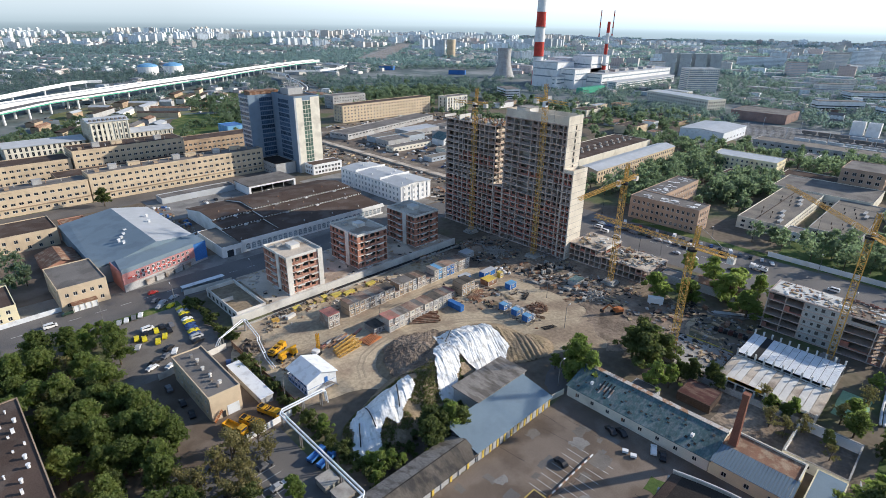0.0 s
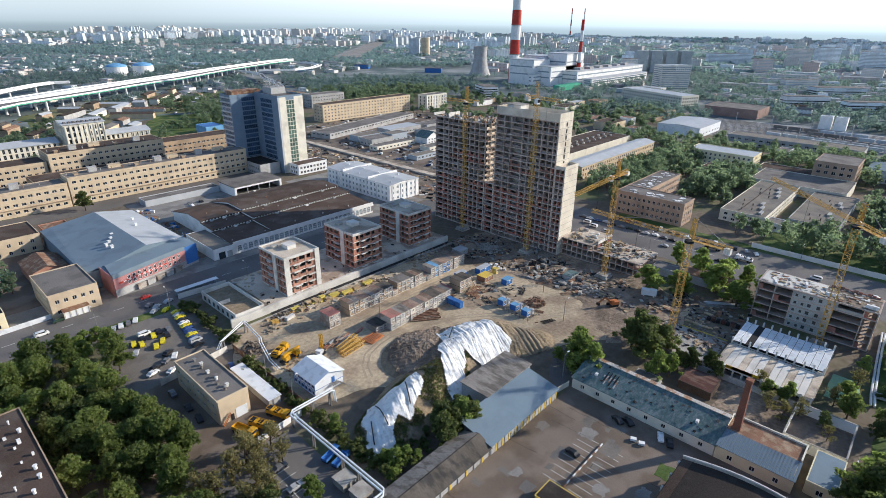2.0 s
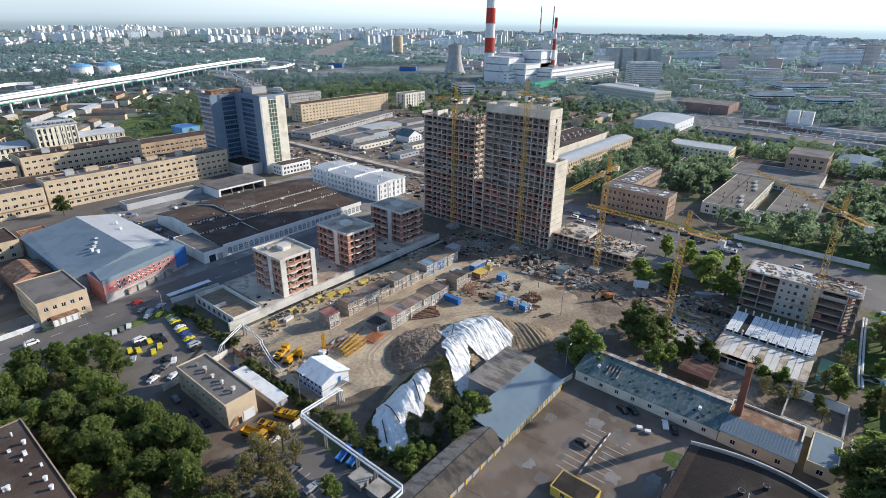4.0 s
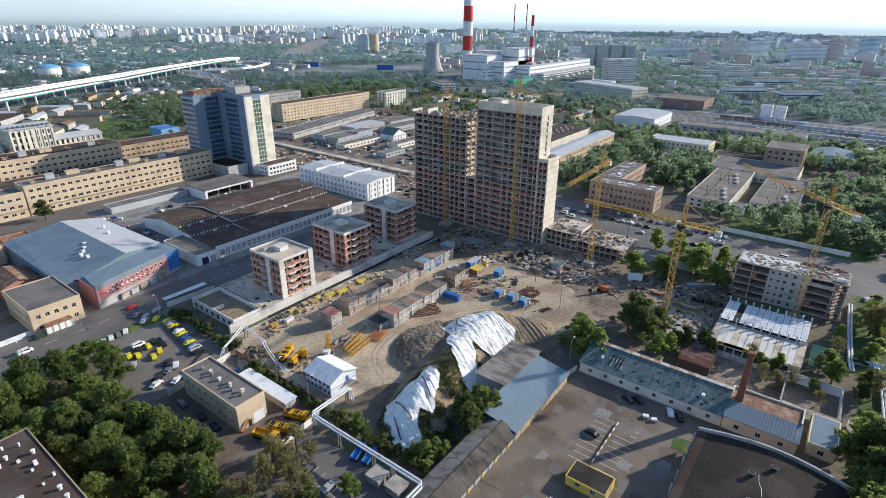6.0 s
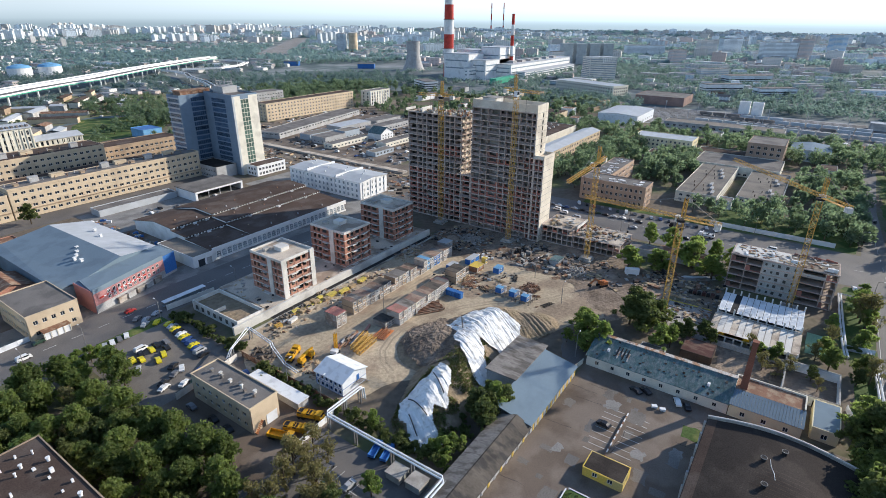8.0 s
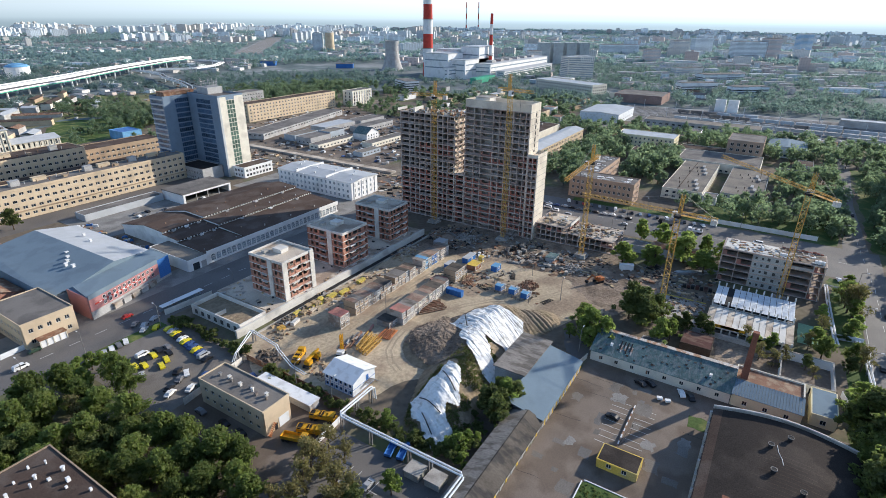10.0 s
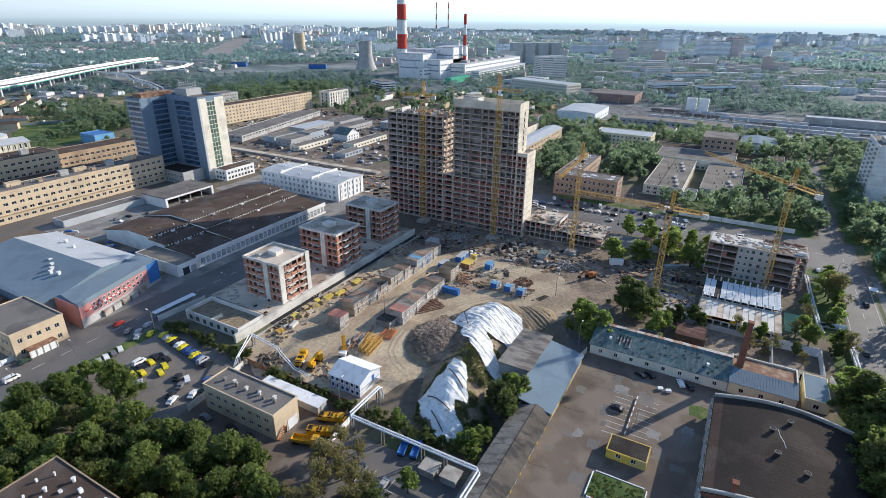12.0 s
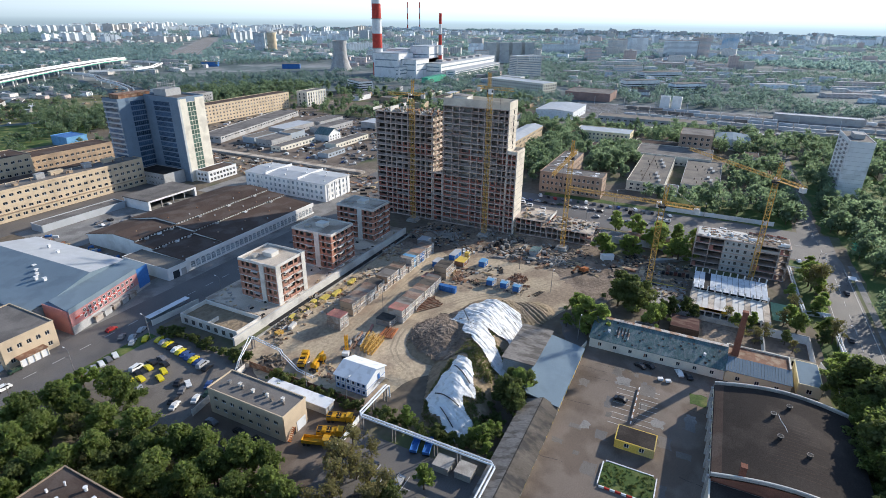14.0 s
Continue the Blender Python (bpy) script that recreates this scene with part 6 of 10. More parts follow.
for i, (x, y, w, l, h) in enumerate(((308, 384, 26, 18, 6), (335, 386, 20, 14, 7), (299, 366, 46, 11, 4), (352, 408, 44, 20, 6), (376, 382, 50, 16, 5), (312, 408, 30, 14, 5), (330, 332, 50, 12, 4), (420, 350, 26, 18, 6), (402, 406, 40, 18, 5), (300, 318, 24, 10, 3.5))):
    building("market_shed", "low grey trading shed with sheet roof", x, y, x + w, y + l, h, (GREY_WALL, OFFICE_WALL, CREAM, GREY_WALL)[i % 4], (ROOF_GREY, ROOF_BEIGE, ROOF_GREY, ROOF_LIGHT)[i % 4], "SW" if i < 4 else "S", 1, group="trading sheds", pitch=4, ww=2.2, wh=1.4, sill=1.2, parapet=0.3)
building("green_roof_house", "white house with steep green roof", 350, 355, 368, 371, 6, WHITE, ROOF_TEAL, "S", 2, pitched=5, along="y")

# ---- power station ----
pw = thing("power_station", "white power station with stepped blocks", "power station", (830, 500, 0))
for nm, a in (("boiler_house", (10, 70, 0, 62, 123, 42)), ("upper_block", (70, 40, 0, 130, 80, 52)), ("stack_block", (64, 82, 0, 110, 130, 46)), ("turbine_hall", (60, 10, 0, 330, 50, 24)), ("lower_hall", (20, 40, 0, 120, 70, 32)), ("front_hall", (-6, 60, 0, 60, 70, 20)), ("link_block", (110.5, 50.5, 0, 138, 128, 34)), ("pump_hall", (70, -14, 0, 300, 4, 12))):
    x0, y0, z0, x1, y1, z1 = a
    part(nm, MB().box(*a), WHITE, pw)
    part("roof_edge", MB().box(x0 - 0.6, y0 - 0.6, z1, x1 + 0.6, y1 + 0.6, z1 + 1.2), ROOF_LIGHT, pw)
    for f in (0.42, 0.72):
        part("window_band", MB().box(x0 + 3, y0 - 0.3, z1 * f, x1 - 3, y0, z1 * f + 2), PALE_GLASS, pw)
        part("window_band", MB().box(x0 - 0.3, y0 + 3, z1 * f, x0, y1 - 3, z1 * f + 2), PALE_GLASS, pw)
for k in range(6):
    part("roof_house", MB().box(90 + k * 36, 22, 25, 104 + k * 36, 36, 29), GREY_WALL, pw)
part("green_shed", MB().box(-30, -10, 0, 40, 2, 9), GREEN, pw, "bright green low shed")


def banded_stack(label, x, y, h, r0, r1, band, n=20, odd=0):
    st = thing("smoke_stack", label, "chimney", (x, y, 0), group="smoke stacks")
    k = round(h / band)
    for i in range(k):
        za, zb = h * i / k, h * (i + 1) / k
        part("shaft_band", MB().cyl(0, 0, za, zb, r0 + (r1 - r0) * za / h, n, r0 + (r1 - r0) * zb / h), RED if i % 2 == odd else WHITE, st)
    for i in range(2, k, 2):
        z = h * i / k
        part("gallery", MB().cyl(0, 0, z - 0.6, z + 0.6, r0 + (r1 - r0) * z / h + 1.4, n), STEEL, st)


banded_stack("tall red and white banded concrete smoke stack", 857, 625, 249, 9.6, 6.8, 24.9)
banded_stack("thin red and white banded smoke stack", 936, 535, 110, 4.0, 2.6, 18, 14, 1)
banded_stack("very distant thin banded stack", 3695, 2180, 190, 5, 3.5, 38, 12)
banded_stack("very distant thin banded stack", 3738, 2103, 190, 5, 3.5, 38, 12)
ct = thing("cooling_tower", "pale concrete hyperbolic cooling tower", "cooling tower", (920, 757, 0))
cb, NS = MB(), 32
for i in range(13):
    z = 57 * i / 12
    rr = 13.5 + 9.5 * ((42 - z) / 42) ** 2
    cb.v += [(rr * math.cos(2 * math.pi * k / NS), rr * math.sin(2 * math.pi * k / NS), z) for k in range(NS)]
cb.f = [(i * NS + k, i * NS + (k + 1) % NS, (i + 1) * NS + (k + 1) % NS, (i + 1) * NS + k) for i in range(12) for k in range(NS)]
cb.m = [0] * len(cb.f)
part("shell", cb, GREY_WALL, ct)
for x, y in ((372, 1222), (420, 1220)):
    tk = thing("storage_tank", "wide white tank with a blue domed roof", "tank", (x, y, 0), group="tanks")
    part("wall", MB().cyl(0, 0, 0, 16, 19, 24), WHITE, tk)
    part("dome", MB().cyl(0, 0, 16, 19, 19.4, 24, 16).cyl(0, 0, 19, 22, 16, 24, 5), LIGHT_BLUE, tk)

# ---- viaduct ----
VA = [(-170, 440), (-60, 572), (40, 708), (121, 796), (187, 837), (224, 860), (270, 895), (323, 930), (380, 962), (448, 1015), (532, 1078), (603, 1122), (660, 1160), (745, 1200)]
VE = [(-190, 520), (-60, 668), (60, 782), (150, 850), (223, 902), (265, 929), (313, 959), (367, 994), (434, 1039), (514, 1094), (602, 1147), (684, 1194), (770, 1236)]
VB = [(-120, 640), (-40, 722), (60, 848), (105, 900), (150, 957), (190, 1004), (216, 1022), (238, 1016)]
VC = [(545, 1078), (552, 1030), (540, 975), (515, 925), (489, 842), (462, 780), (446, 756)]
VD = [(752, 1200), (772, 1150), (758, 1096), (702, 1045), (640, 1020), (577, 1050)]
for pts, wide, hz0, lab in ((VA, 22, 11.5, "wide elevated road deck with teal edge on round piers"), (VE, 17, 11.7, "second elevated road deck beside the first"), (VB, 12, 10.5, "curved white ramp beside the elevated road"), (VC, 7.5, 6.5, "narrow curved ramp road on piers"), (VD, 8, 7.0, "looping ramp road at the junction")):
    vi = thing("viaduct", lab, "viaduct", (0, 0, 0), kind="structure")
    part("deck", ribbon(MB(), pts, wide, hz0, hz0 + 1.5), PALE_CONCRETE, vi)
    offs = (-1, 1) if wide < 20 else (-1, -0.42, 0.42, 1)
    if wide < 20:
        part("roadway", ribbon(MB(), pts, wide - 2.5, hz0 + 1.5, hz0 + 1.6), ROOF_LIGHT if wide > 10 else LOT, vi)
    for sgn in offs:
        off_pts = []
        for i, p in enumerate(pts):
            d = (Vector(pts[min(i + 1, len(pts) - 1)]) - Vector(pts[max(i - 1, 0)])).normalized()
            o = (wide / 2 - 0.3) * sgn
            off_pts.append((p[0] - d.y * o, p[1] + d.x * o))
        if abs(sgn) < 1:
            part("roadway", ribbon(MB(), off_pts, 8.6, hz0 + 1.5, hz0 + 1.6), ASPHALT, vi)
            continue
        part("parapet", ribbon(MB(), off_pts, 0.5, hz0 + 1.5, hz0 + 3.0), WHITE, vi)
        part("fascia", ribbon(MB(), off_pts, 0.9, hz0 + 0.1, hz0 + 1.2), GREEN if sgn < 0 and pts is VA else WHITE, vi)
    pier = MB().cyl(0, 0, 0, hz0, 1.3 if wide > 10 else 0.8, 8).mesh("pier", [WHITE])
    for (xa, ya), (xb, yb) in zip(pts, pts[1:]):
        n = max(1, int(math.hypot(xb - xa, yb - ya) / 38))
        d = Vector((xb - xa, yb - ya)).normalized()
        for i in range(n):
            for q in ((-8, 8) if wide > 20 else (0,)):
                link("pier", pier, vi, (xa + (xb - xa) * i / n - d.y * q, ya + (yb - ya) * i / n + d.x * q, 0))

# ---- far city ----
AVOID = [(-60, -120, 640, 680), (60, 680, 420, 800), (790, 480, 1180, 700), (880, 710, 960, 800), (760, 230, 850, 410), (935, 335, 1015, 415), (545, 170, 650, 240), (720, 165, 800, 245), (1240, 450, 1390, 600), (350, 1195, 445, 1245), (585, -210, 736, 222)]
DECKS = [(a + (c - a) * k / 5, b + (d - b) * k / 5) for P in (VA, VE, VB, VC, VD) for (a, b), (c, d) in zip(P, P[1:]) for k in range(6)]


def in_corridor(x, y, pad=0):
    """The broad rail bed that leads away to the north-east."""
    t = ((x - 1010) * 0.715 + (y - 1330) * 0.699)
    return -40 < t < 1250 and abs((x - 1010) * 0.699 - (y - 1330) * 0.715) < 46 + pad


def clear(x, y, pad=0):
    return not any(a - pad < x < c + pad and b - pad < y < d + pad for a, b, c, d in AVOID) and not in_corridor(x, y, pad) and not any((x - a) ** 2 + (y - b) ** 2 < 900 for a, b in DECKS)


flat("rail_corridor", ragged([(950, 1345), (1030, 1265), (1900, 2140), (1850, 2190)], 40, 6, 91), 0.05, BALLAST, "broad grey-brown rail bed leading out of the city", "ground")
for i in range(7):
    o = -30 + i * 10
    solid("rail_track", ribbon(MB(), [(1010 + o * 0.699, 1330 - o * 0.715), (1850 + o * 0.5, 2155 - o * 0.5)], 3.0, 0.05, 0.35), BARE_SLATE, "brown rail track leading out of the city", "track", kind="structure")

rngF = random.Random(99)
city = {k: MB() for k in ("far_pale", "far_tan", "far_grey", "far_rose", "far_roof")}
taken = []
cells = {}


def turned(x, y, w, l, a):
    c, q = math.cos(a), math.sin(a)
    return [(x + c * u - q * v, y + q * u + c * v) for u, v in ((-w / 2, -l / 2), (w / 2, -l / 2), (w / 2, l / 2), (-w / 2, l / 2))]


def free(x, y, rad):
    i, j = int(x // 100), int(y // 100)
    return not any(math.hypot(x - p, y - q) < (rad + g) * 0.8 for u in (-1, 0, 1) for v in (-1, 0, 1) for p, q, g in cells.get((i + u, j + v), ()))


def far_block(k, x, y, w, l, h, a):
    """One distant block: walls, a roof slab set in its walls, and now and then a roof house."""
    city[k].prism(turned(x, y, w, l, a), 0, h)
    city["far_roof"].prism(turned(x, y, w - 0.8, l - 0.8, a), h, h + 0.5)
    if h > 20:
        city[k].prism(turned(x, y, w * 0.5, l * 0.2, a), h + 0.5, h + 3.5)
    cells.setdefault((int(x // 100), int(y // 100)), []).append((x, y, max(w, l) / 2))
    taken.append((x, y, max(w, l) / 2))


# housing estates: parallel slabs and point blocks in clusters
for _ in range(420):
    r = 1650 + 2850 * rngF.random() ** 0.7
    a = radians(rngF.uniform(-22, 95))
    ex, ey, turn = r * math.cos(a), r * math.sin(a), rngF.choice((0.2, 0.35, 0.9, 1.2)) + rngF.uniform(-0.1, 0.1)
    if noise.noise((ex / 600, ey / 600, 2.2)) < -0.12 or (r < 2500 and a > 0.72 and rngF.random() < 0.7):
        continue
    k = rngF.choice(("far_pale", "far_pale", "far_pale", "far_pale", "far_grey", "far_tan"))
    point = rngF.random() < 0.5
    hh = rngF.choice((12, 15, 18, 24, 27, 36)) if r > 2300 else rngF.choice((9, 12, 15, 15, 24))
    if r > 3300:
        hh = rngF.choice((18, 24, 27, 27, 36, 42)) if a > 0.6 else rngF.choice((12, 15, 18, 24))
    for i in range(rngF.randrange(4, 9)):
        w, l = (rngF.uniform(13, 18), rngF.uniform(14, 22)) if point else (rngF.uniform(10, 13), rngF.uniform(30, 62))
        c, q = math.cos(turn), math.sin(turn)
        u, v = (i % 4) * (38 if point else 46) - 60, (i // 4) * 95 - 40
        x, y = ex + c * u - q * v, ey + q * u + c * v
        if math.hypot(x, y) < 4560 and clear(x, y, 25) and free(x, y, max(w, l) / 2):
            far_block(k, x, y, w, l, hh + rngF.choice((0, 0, 3, -3)), turn)
# single houses, works and sheds, thinning where the trees stand
for _ in range(15000):
    r = 620 + 3940 * rngF.random() ** 0.75
    a = radians(rngF.uniform(-24, 97))
    x, y = r * math.cos(a), r * math.sin(a)
    if noise.noise((x / 330, y / 330, 1.7)) < (-0.12 if r < 1500 else -0.06) or not clear(x, y, 22):
        continue
    turn = 0.25 + 1.2 * noise.noise((x / 700, y / 700, 5.0))
    kind = rngF.random()
    if kind < 0.22:
        w, l, h = rngF.uniform(12, 24), rngF.uniform(35, 80), rngF.choice((5, 6, 8, 9, 12))
    elif kind < 0.30 and r > 1300:
        w, l, h = rngF.uniform(12, 18), rngF.uniform(18, 50), rngF.choice((15, 18, 24, 27))
    else:
        w, l, h = rngF.uniform(8, 16), rngF.uniform(10, 26), rngF.choice((4, 5, 6, 6, 8, 10))
    if not free(x, y, max(w, l) / 2):
        continue
    k = rngF.choice(("far_pale", "far_tan", "far_tan", "far_tan", "far_grey", "far_grey", "far_rose", "far_rose"))
    if r < 2300 and a > 0.72:
        h = min(h, rngF.choice((4, 5, 6, 9)))
    if r < 880:
        hs = thing("city_house", "distant %s building of %s storeys" % ({"far_pale": "pale", "far_tan": "tan", "far_grey": "grey", "far_rose": "brick"}[k], "two" if h < 9 else "several"), "building", (x, y, 0), math.degrees(turn), group="distant houses")
        part("wall", MB().box(-w / 2, -l / 2, 0, w / 2, l / 2, h), {"far_pale": HAZED_WHITE, "far_tan": HAZED_TAN, "far_grey": HAZED_GREY, "far_rose": HAZED_ROSE}[k], hs)
        part("roof", MB().gable(-w / 2, -l / 2, w / 2, l / 2, h, h + 2.5, "x" if w > l else "y", over=0.3) if rngF.random() < 0.4 else MB().box(-w / 2 + 0.3, -l / 2 + 0.3, h, w / 2 - 0.3, l / 2 - 0.3, h + 0.4), rngF.choice((ROOF_GREY, ROOF_GREY, ROOF_BROWN, ROOF_LIGHT, RUST)), hs)
        cells.setdefault((int(x // 100), int(y // 100)), []).append((x, y, max(w, l) / 2))
        taken.append((x, y, max(w, l) / 2))
    else:
        far_block(k, x, y, w, l, h, turn)
for k, mtl, lab in (("far_pale", HAZED_WHITE, "many distant pale housing blocks"), ("far_tan", HAZED_TAN, "many distant tan houses and works"), ("far_grey", HAZED_GREY, "many distant grey blocks and sheds"), ("far_rose", HAZED_ROSE, "many distant brick houses"), ("far_roof", HAZED_ROOF, "flat roofs of the distant blocks")):
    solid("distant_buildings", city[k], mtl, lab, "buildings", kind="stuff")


def landmark(name, label, x, y, w, l, h, wall, turn=-49.0, band=None, top=None):
    """A larger block of the middle distance with window bands on its two seen sides."""
    th = thing(name, label, "building", (x, y, 0), turn)
    part("wall", MB().box(0, 0, 0, w, l, h), wall, th)
    part("roof", MB().box(0.4, 0.4, h, w - 0.4, l - 0.4, h + 0.6), ROOF_GREY, th)
    if top:
        part("roof_house", MB().box(w * 0.2, l * 0.2, h + 0.6, w * 0.7, l * 0.8, h + 0.6 + top), wall, th)
    for k in range(int((h - 2) / 3.3)):
        if band:
            part("window_band", MB().add([(1, -0.2, 2 + k * 3.3), (w - 1, -0.2, 2 + k * 3.3), (w - 1, -0.2, 3.3 + k * 3.3), (1, -0.2, 3.3 + k * 3.3), (-0.2, -0.2, 2 + k * 3.3), (-0.2, l - 1, 2 + k * 3.3), (-0.2, l - 1, 3.3 + k * 3.3), (-0.2, -0.2, 3.3 + k * 3.3)], [(0, 1, 2, 3), (5, 4, 7, 6), (4, 0, 3, 7)]), band, th)
    return th


landmark("apartment_block", "orange brick apartment block", 1390, 350, 36, 20, 35, HAZED_ROSE, band=HAZE_PANES)
landmark("apartment_block", "pink-beige apartment block in a far estate", 1716, 352, 50, 24, 44, HAZED_TAN, band=HAZE_PANES)
landmark("apartment_block", "white apartment block with stepped roof", 1906, 324, 60, 26, 46, HAZED_WHITE, band=HAZE_PANES, top=6)
landmark("apartment_block", "broad pale apartment block", 1705, 192, 96, 24, 46, HAZED_WHITE, band=HAZE_PANES)
landmark("apartment_block", "tall rose end block beside the pale one", 1770, 118, 40, 30, 54, HAZED_ROSE, band=HAZE_PANES)
landmark("office_tower_far", "teal glass office tower in the haze", 1990, 45, 40, 26, 62, HAZED_GREY, band=LIGHT_BLUE)
landmark("school_house", "tan three-storey house among trees", 1124, 232, 56, 18, 17, HAZED_TAN, band=HAZE_PANES)
landmark("works_block", "grey stepped works with dark window bands", 1038, 170, 78, 26, 15, HAZED_GREY, band=GLASS)
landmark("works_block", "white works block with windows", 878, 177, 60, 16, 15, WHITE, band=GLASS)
landmark("works_block", "pale works block at the railway", 880, 105, 56, 18, 14, HAZED_WHITE, band=GLASS)
landmark("row_house", "long pale apartment row", 1632, 533, 116, 18, 30, HAZED_WHITE, band=HAZE_PANES)
landmark("works_block", "orange-roofed works beside the towers", 1188, 566, 30, 20, 32, HAZED_TAN, band=HAZE_PANES)
landmark("slab_tower", "grey slab tower beside the round one", 1238, 1300, 30, 20, 52, HAZED_GREY, -55, HAZE_PANES)
landmark("blue_store", "long low blue store", 872, 872, 36, 16, 9, BLUE, -56)
landmark("blue_store", "small blue store by the trees", 818, 1048, 34, 16, 9, BLUE, -56)
landmark("white_works", "white four-storey works building", 640, 520, 22, 40, 16, WHITE, -30, GLASS)
rt = thing("round_tower", "round tan brick tower block", "tower", (1272, 1262, 0))
part("shell", MB().cyl(0, 0, 0, 54, 13.5, 20), TAN_BRICK, rt)
part("rim", MB().cyl(0, 0, 54, 56, 14.2, 20), PALE_CONCRETE, rt)

nrg = np.random.default_rng(5)
cs = []
while len(cs) < 23500:
    r = 600 + 3980 * nrg.random() ** 1.1
    a = math.radians(nrg.uniform(-24, 97))
    x, y = r * math.cos(a), r * math.sin(a)
    if noise.noise((x / 260, y / 260, 4.2)) < (-0.3 if r < 1250 or (r < 2300 and a > 0.72) else -0.12) or not clear(x, y):
        continue
    if any(math.hypot(x - p, y - q) < g * 0.8 + 5 for p, q, g in cells.get((int(x // 100), int(y // 100)), ())):
        continue
    big = 1 + r / 4200
    hh = nrg.uniform(6, 13)
    cs.append((x, y, hh * 0.6, nrg.uniform(3.0, 5.4) * big))
cs = np.array(cs)
near = cs[np.hypot(cs[:, 0], cs[:, 1]) < 1400]
far = cs[np.hypot(cs[:, 0], cs[:, 1]) >= 1400]
for arr, per, size, leaf in ((near, 46, 1.0, LEAF_FAR_HAZED), (far, 22, 2.1, LEAF_RIM_HAZED)):
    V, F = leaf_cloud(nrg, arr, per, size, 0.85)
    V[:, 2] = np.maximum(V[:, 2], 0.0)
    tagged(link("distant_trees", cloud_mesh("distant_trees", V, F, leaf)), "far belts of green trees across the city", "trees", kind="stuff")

# ---- tower cranes ----
def lattice(b, p, q, s, n, r=0.09):
    """Square lattice truss from p to q, side s, n panels."""
    p, q = Vector(p), Vector(q)
    d = (q - p).normalized()
    u = Vector((1, 0, 0)) if abs(d.z) > 0.9 else d.cross(Vector((0, 0, 1))).normalized()
    w = d.cross(u).normalized()
    cor = [(u * a + w * c) * (s / 2) for a, c in ((-1, -1), (1, -1), (1, 1), (-1, 1))]
    for c in cor:
        b.beam(p + c, q + c, r * 1.7)
    for i in range(n):
        a, e = p + (q - p) * (i / n), p + (q - p) * ((i + 1) / n)
        for k in range(4):
            c, g = cor[k], cor[(k + 1) % 4]
            b.beam(a + c, a + g, r)
            b.beam(a + c, e + g, r) if (i + k) % 2 else b.beam(a + g, e + c, r)
    return b


MAST = lattice(MB(), (0, 0, 0), (0, 0, 6), 1.9, 3, 0.085).mesh("mast_section", [CRANE_YELLOW])
JIB = lattice(MB(), (0, 0, 0), (6, 0, 0), 1.15, 4, 0.06).mesh("jib_section", [CRANE_YELLOW])


def tower_crane(x, y, h, turn, jib, counter, label, base=True):
    th = thing("tower_crane", label, "crane", (x, y, 0), group="tower cranes")
    if base:
        part("ballast_base", MB().box(-3, -3, 0, 3, 3, 0.8).box(-2.4, -2.4, 0.8, 2.4, 2.4, 1.7), CONCRETE, th, "grey concrete ballast blocks")
    n = round(h / 6)
    sec = h / n
    for i in range(n):
        o = link("mast_section", MAST, th, (0, 0, i * sec))
        o.scale = (1, 1, sec / 6)
    part("slewing_ring", MB().cyl(0, 0, h, h + 0.8, 1.5, 12), DARK, th)
    t = radians(turn)
    c, s = math.cos(t), math.sin(t)
    head = Matrix.Translation((0, 0, h + 0.8)) @ Matrix.Rotation(t, 4, "Z")
    for i in range(max(1, round(jib / 6))):
        o = link("jib_section", JIB, th)
        o.matrix_basis = head @ Matrix.Translation((1 + 6 * i, 0, 0.9))
    o = part("counter_jib", lattice(MB(), (-counter, 0, 0.9), (-1, 0, 0.9), 1.3, 5, 0.1).box(-counter, -0.8, 0.2, -1, 0.8, 0.32), CRANE_YELLOW, th)
    o.matrix_basis = head
    o = part("apex_frame", lattice(MB(), (-0.4, 0, 0.8), (-0.6, 0, 8.0), 1.1, 5, 0.11), CRANE_YELLOW, th)
    o.matrix_basis = head
    for k in range(3):
        o = part("counterweight", MB().box(-counter - 0.1 + k * 0.7, -0.9, -1.0, -counter + 0.5 + k * 0.7, 0.9, 0.8), PALE_CONCRETE, th, "pale concrete slab")
        o.matrix_basis = head
    o = part("cab", MB().box(0.6, -2.6, -1.6, 2.4, -0.9, 0.7), WHITE, th, "white cab with dark panes")
    o.matrix_basis = head
    g = part("pane", MB().box(2.4, -2.45, -0.9, 2.46, -1.05, 0.5), GLASS, o)
    o = part("tie_rod", MB().beam((-0.6, 0, 8.0), (jib * 0.66, 0, 1.6), 0.12).beam((-0.6, 0, 8.0), (-counter + 1, 0, 1.4), 0.12), STEEL, th)
    o.matrix_basis = head
    o = part("hook_rope", MB().beam((jib * 0.5, 0, 0.2), (jib * 0.5, 0, -9), 0.08).box(jib * 0.5 - 0.3, -0.2, -9.8, jib * 0.5 + 0.3, 0.2, -9), DARK, th)
    o.matrix_basis = head
    return th


tower_crane(205.0, 143.5, 74, -100, 12, 7, "yellow lattice tower crane tied to the taller tower")
tower_crane(207.2, 187.6, 68, 100, 12, 7, "yellow lattice tower crane beside the lower tower")
tower_crane(206.4, 101.8, 46, 182, 33, 11, "yellow tower crane over the podium with long jib")
tower_crane(168.5, 57, 41, 86, 36, 13, "yellow tower crane at the site edge with white cab")
tower_crane(207.5, 18, 46, 40, 54, 14, "yellow tower crane between panel house and slab")


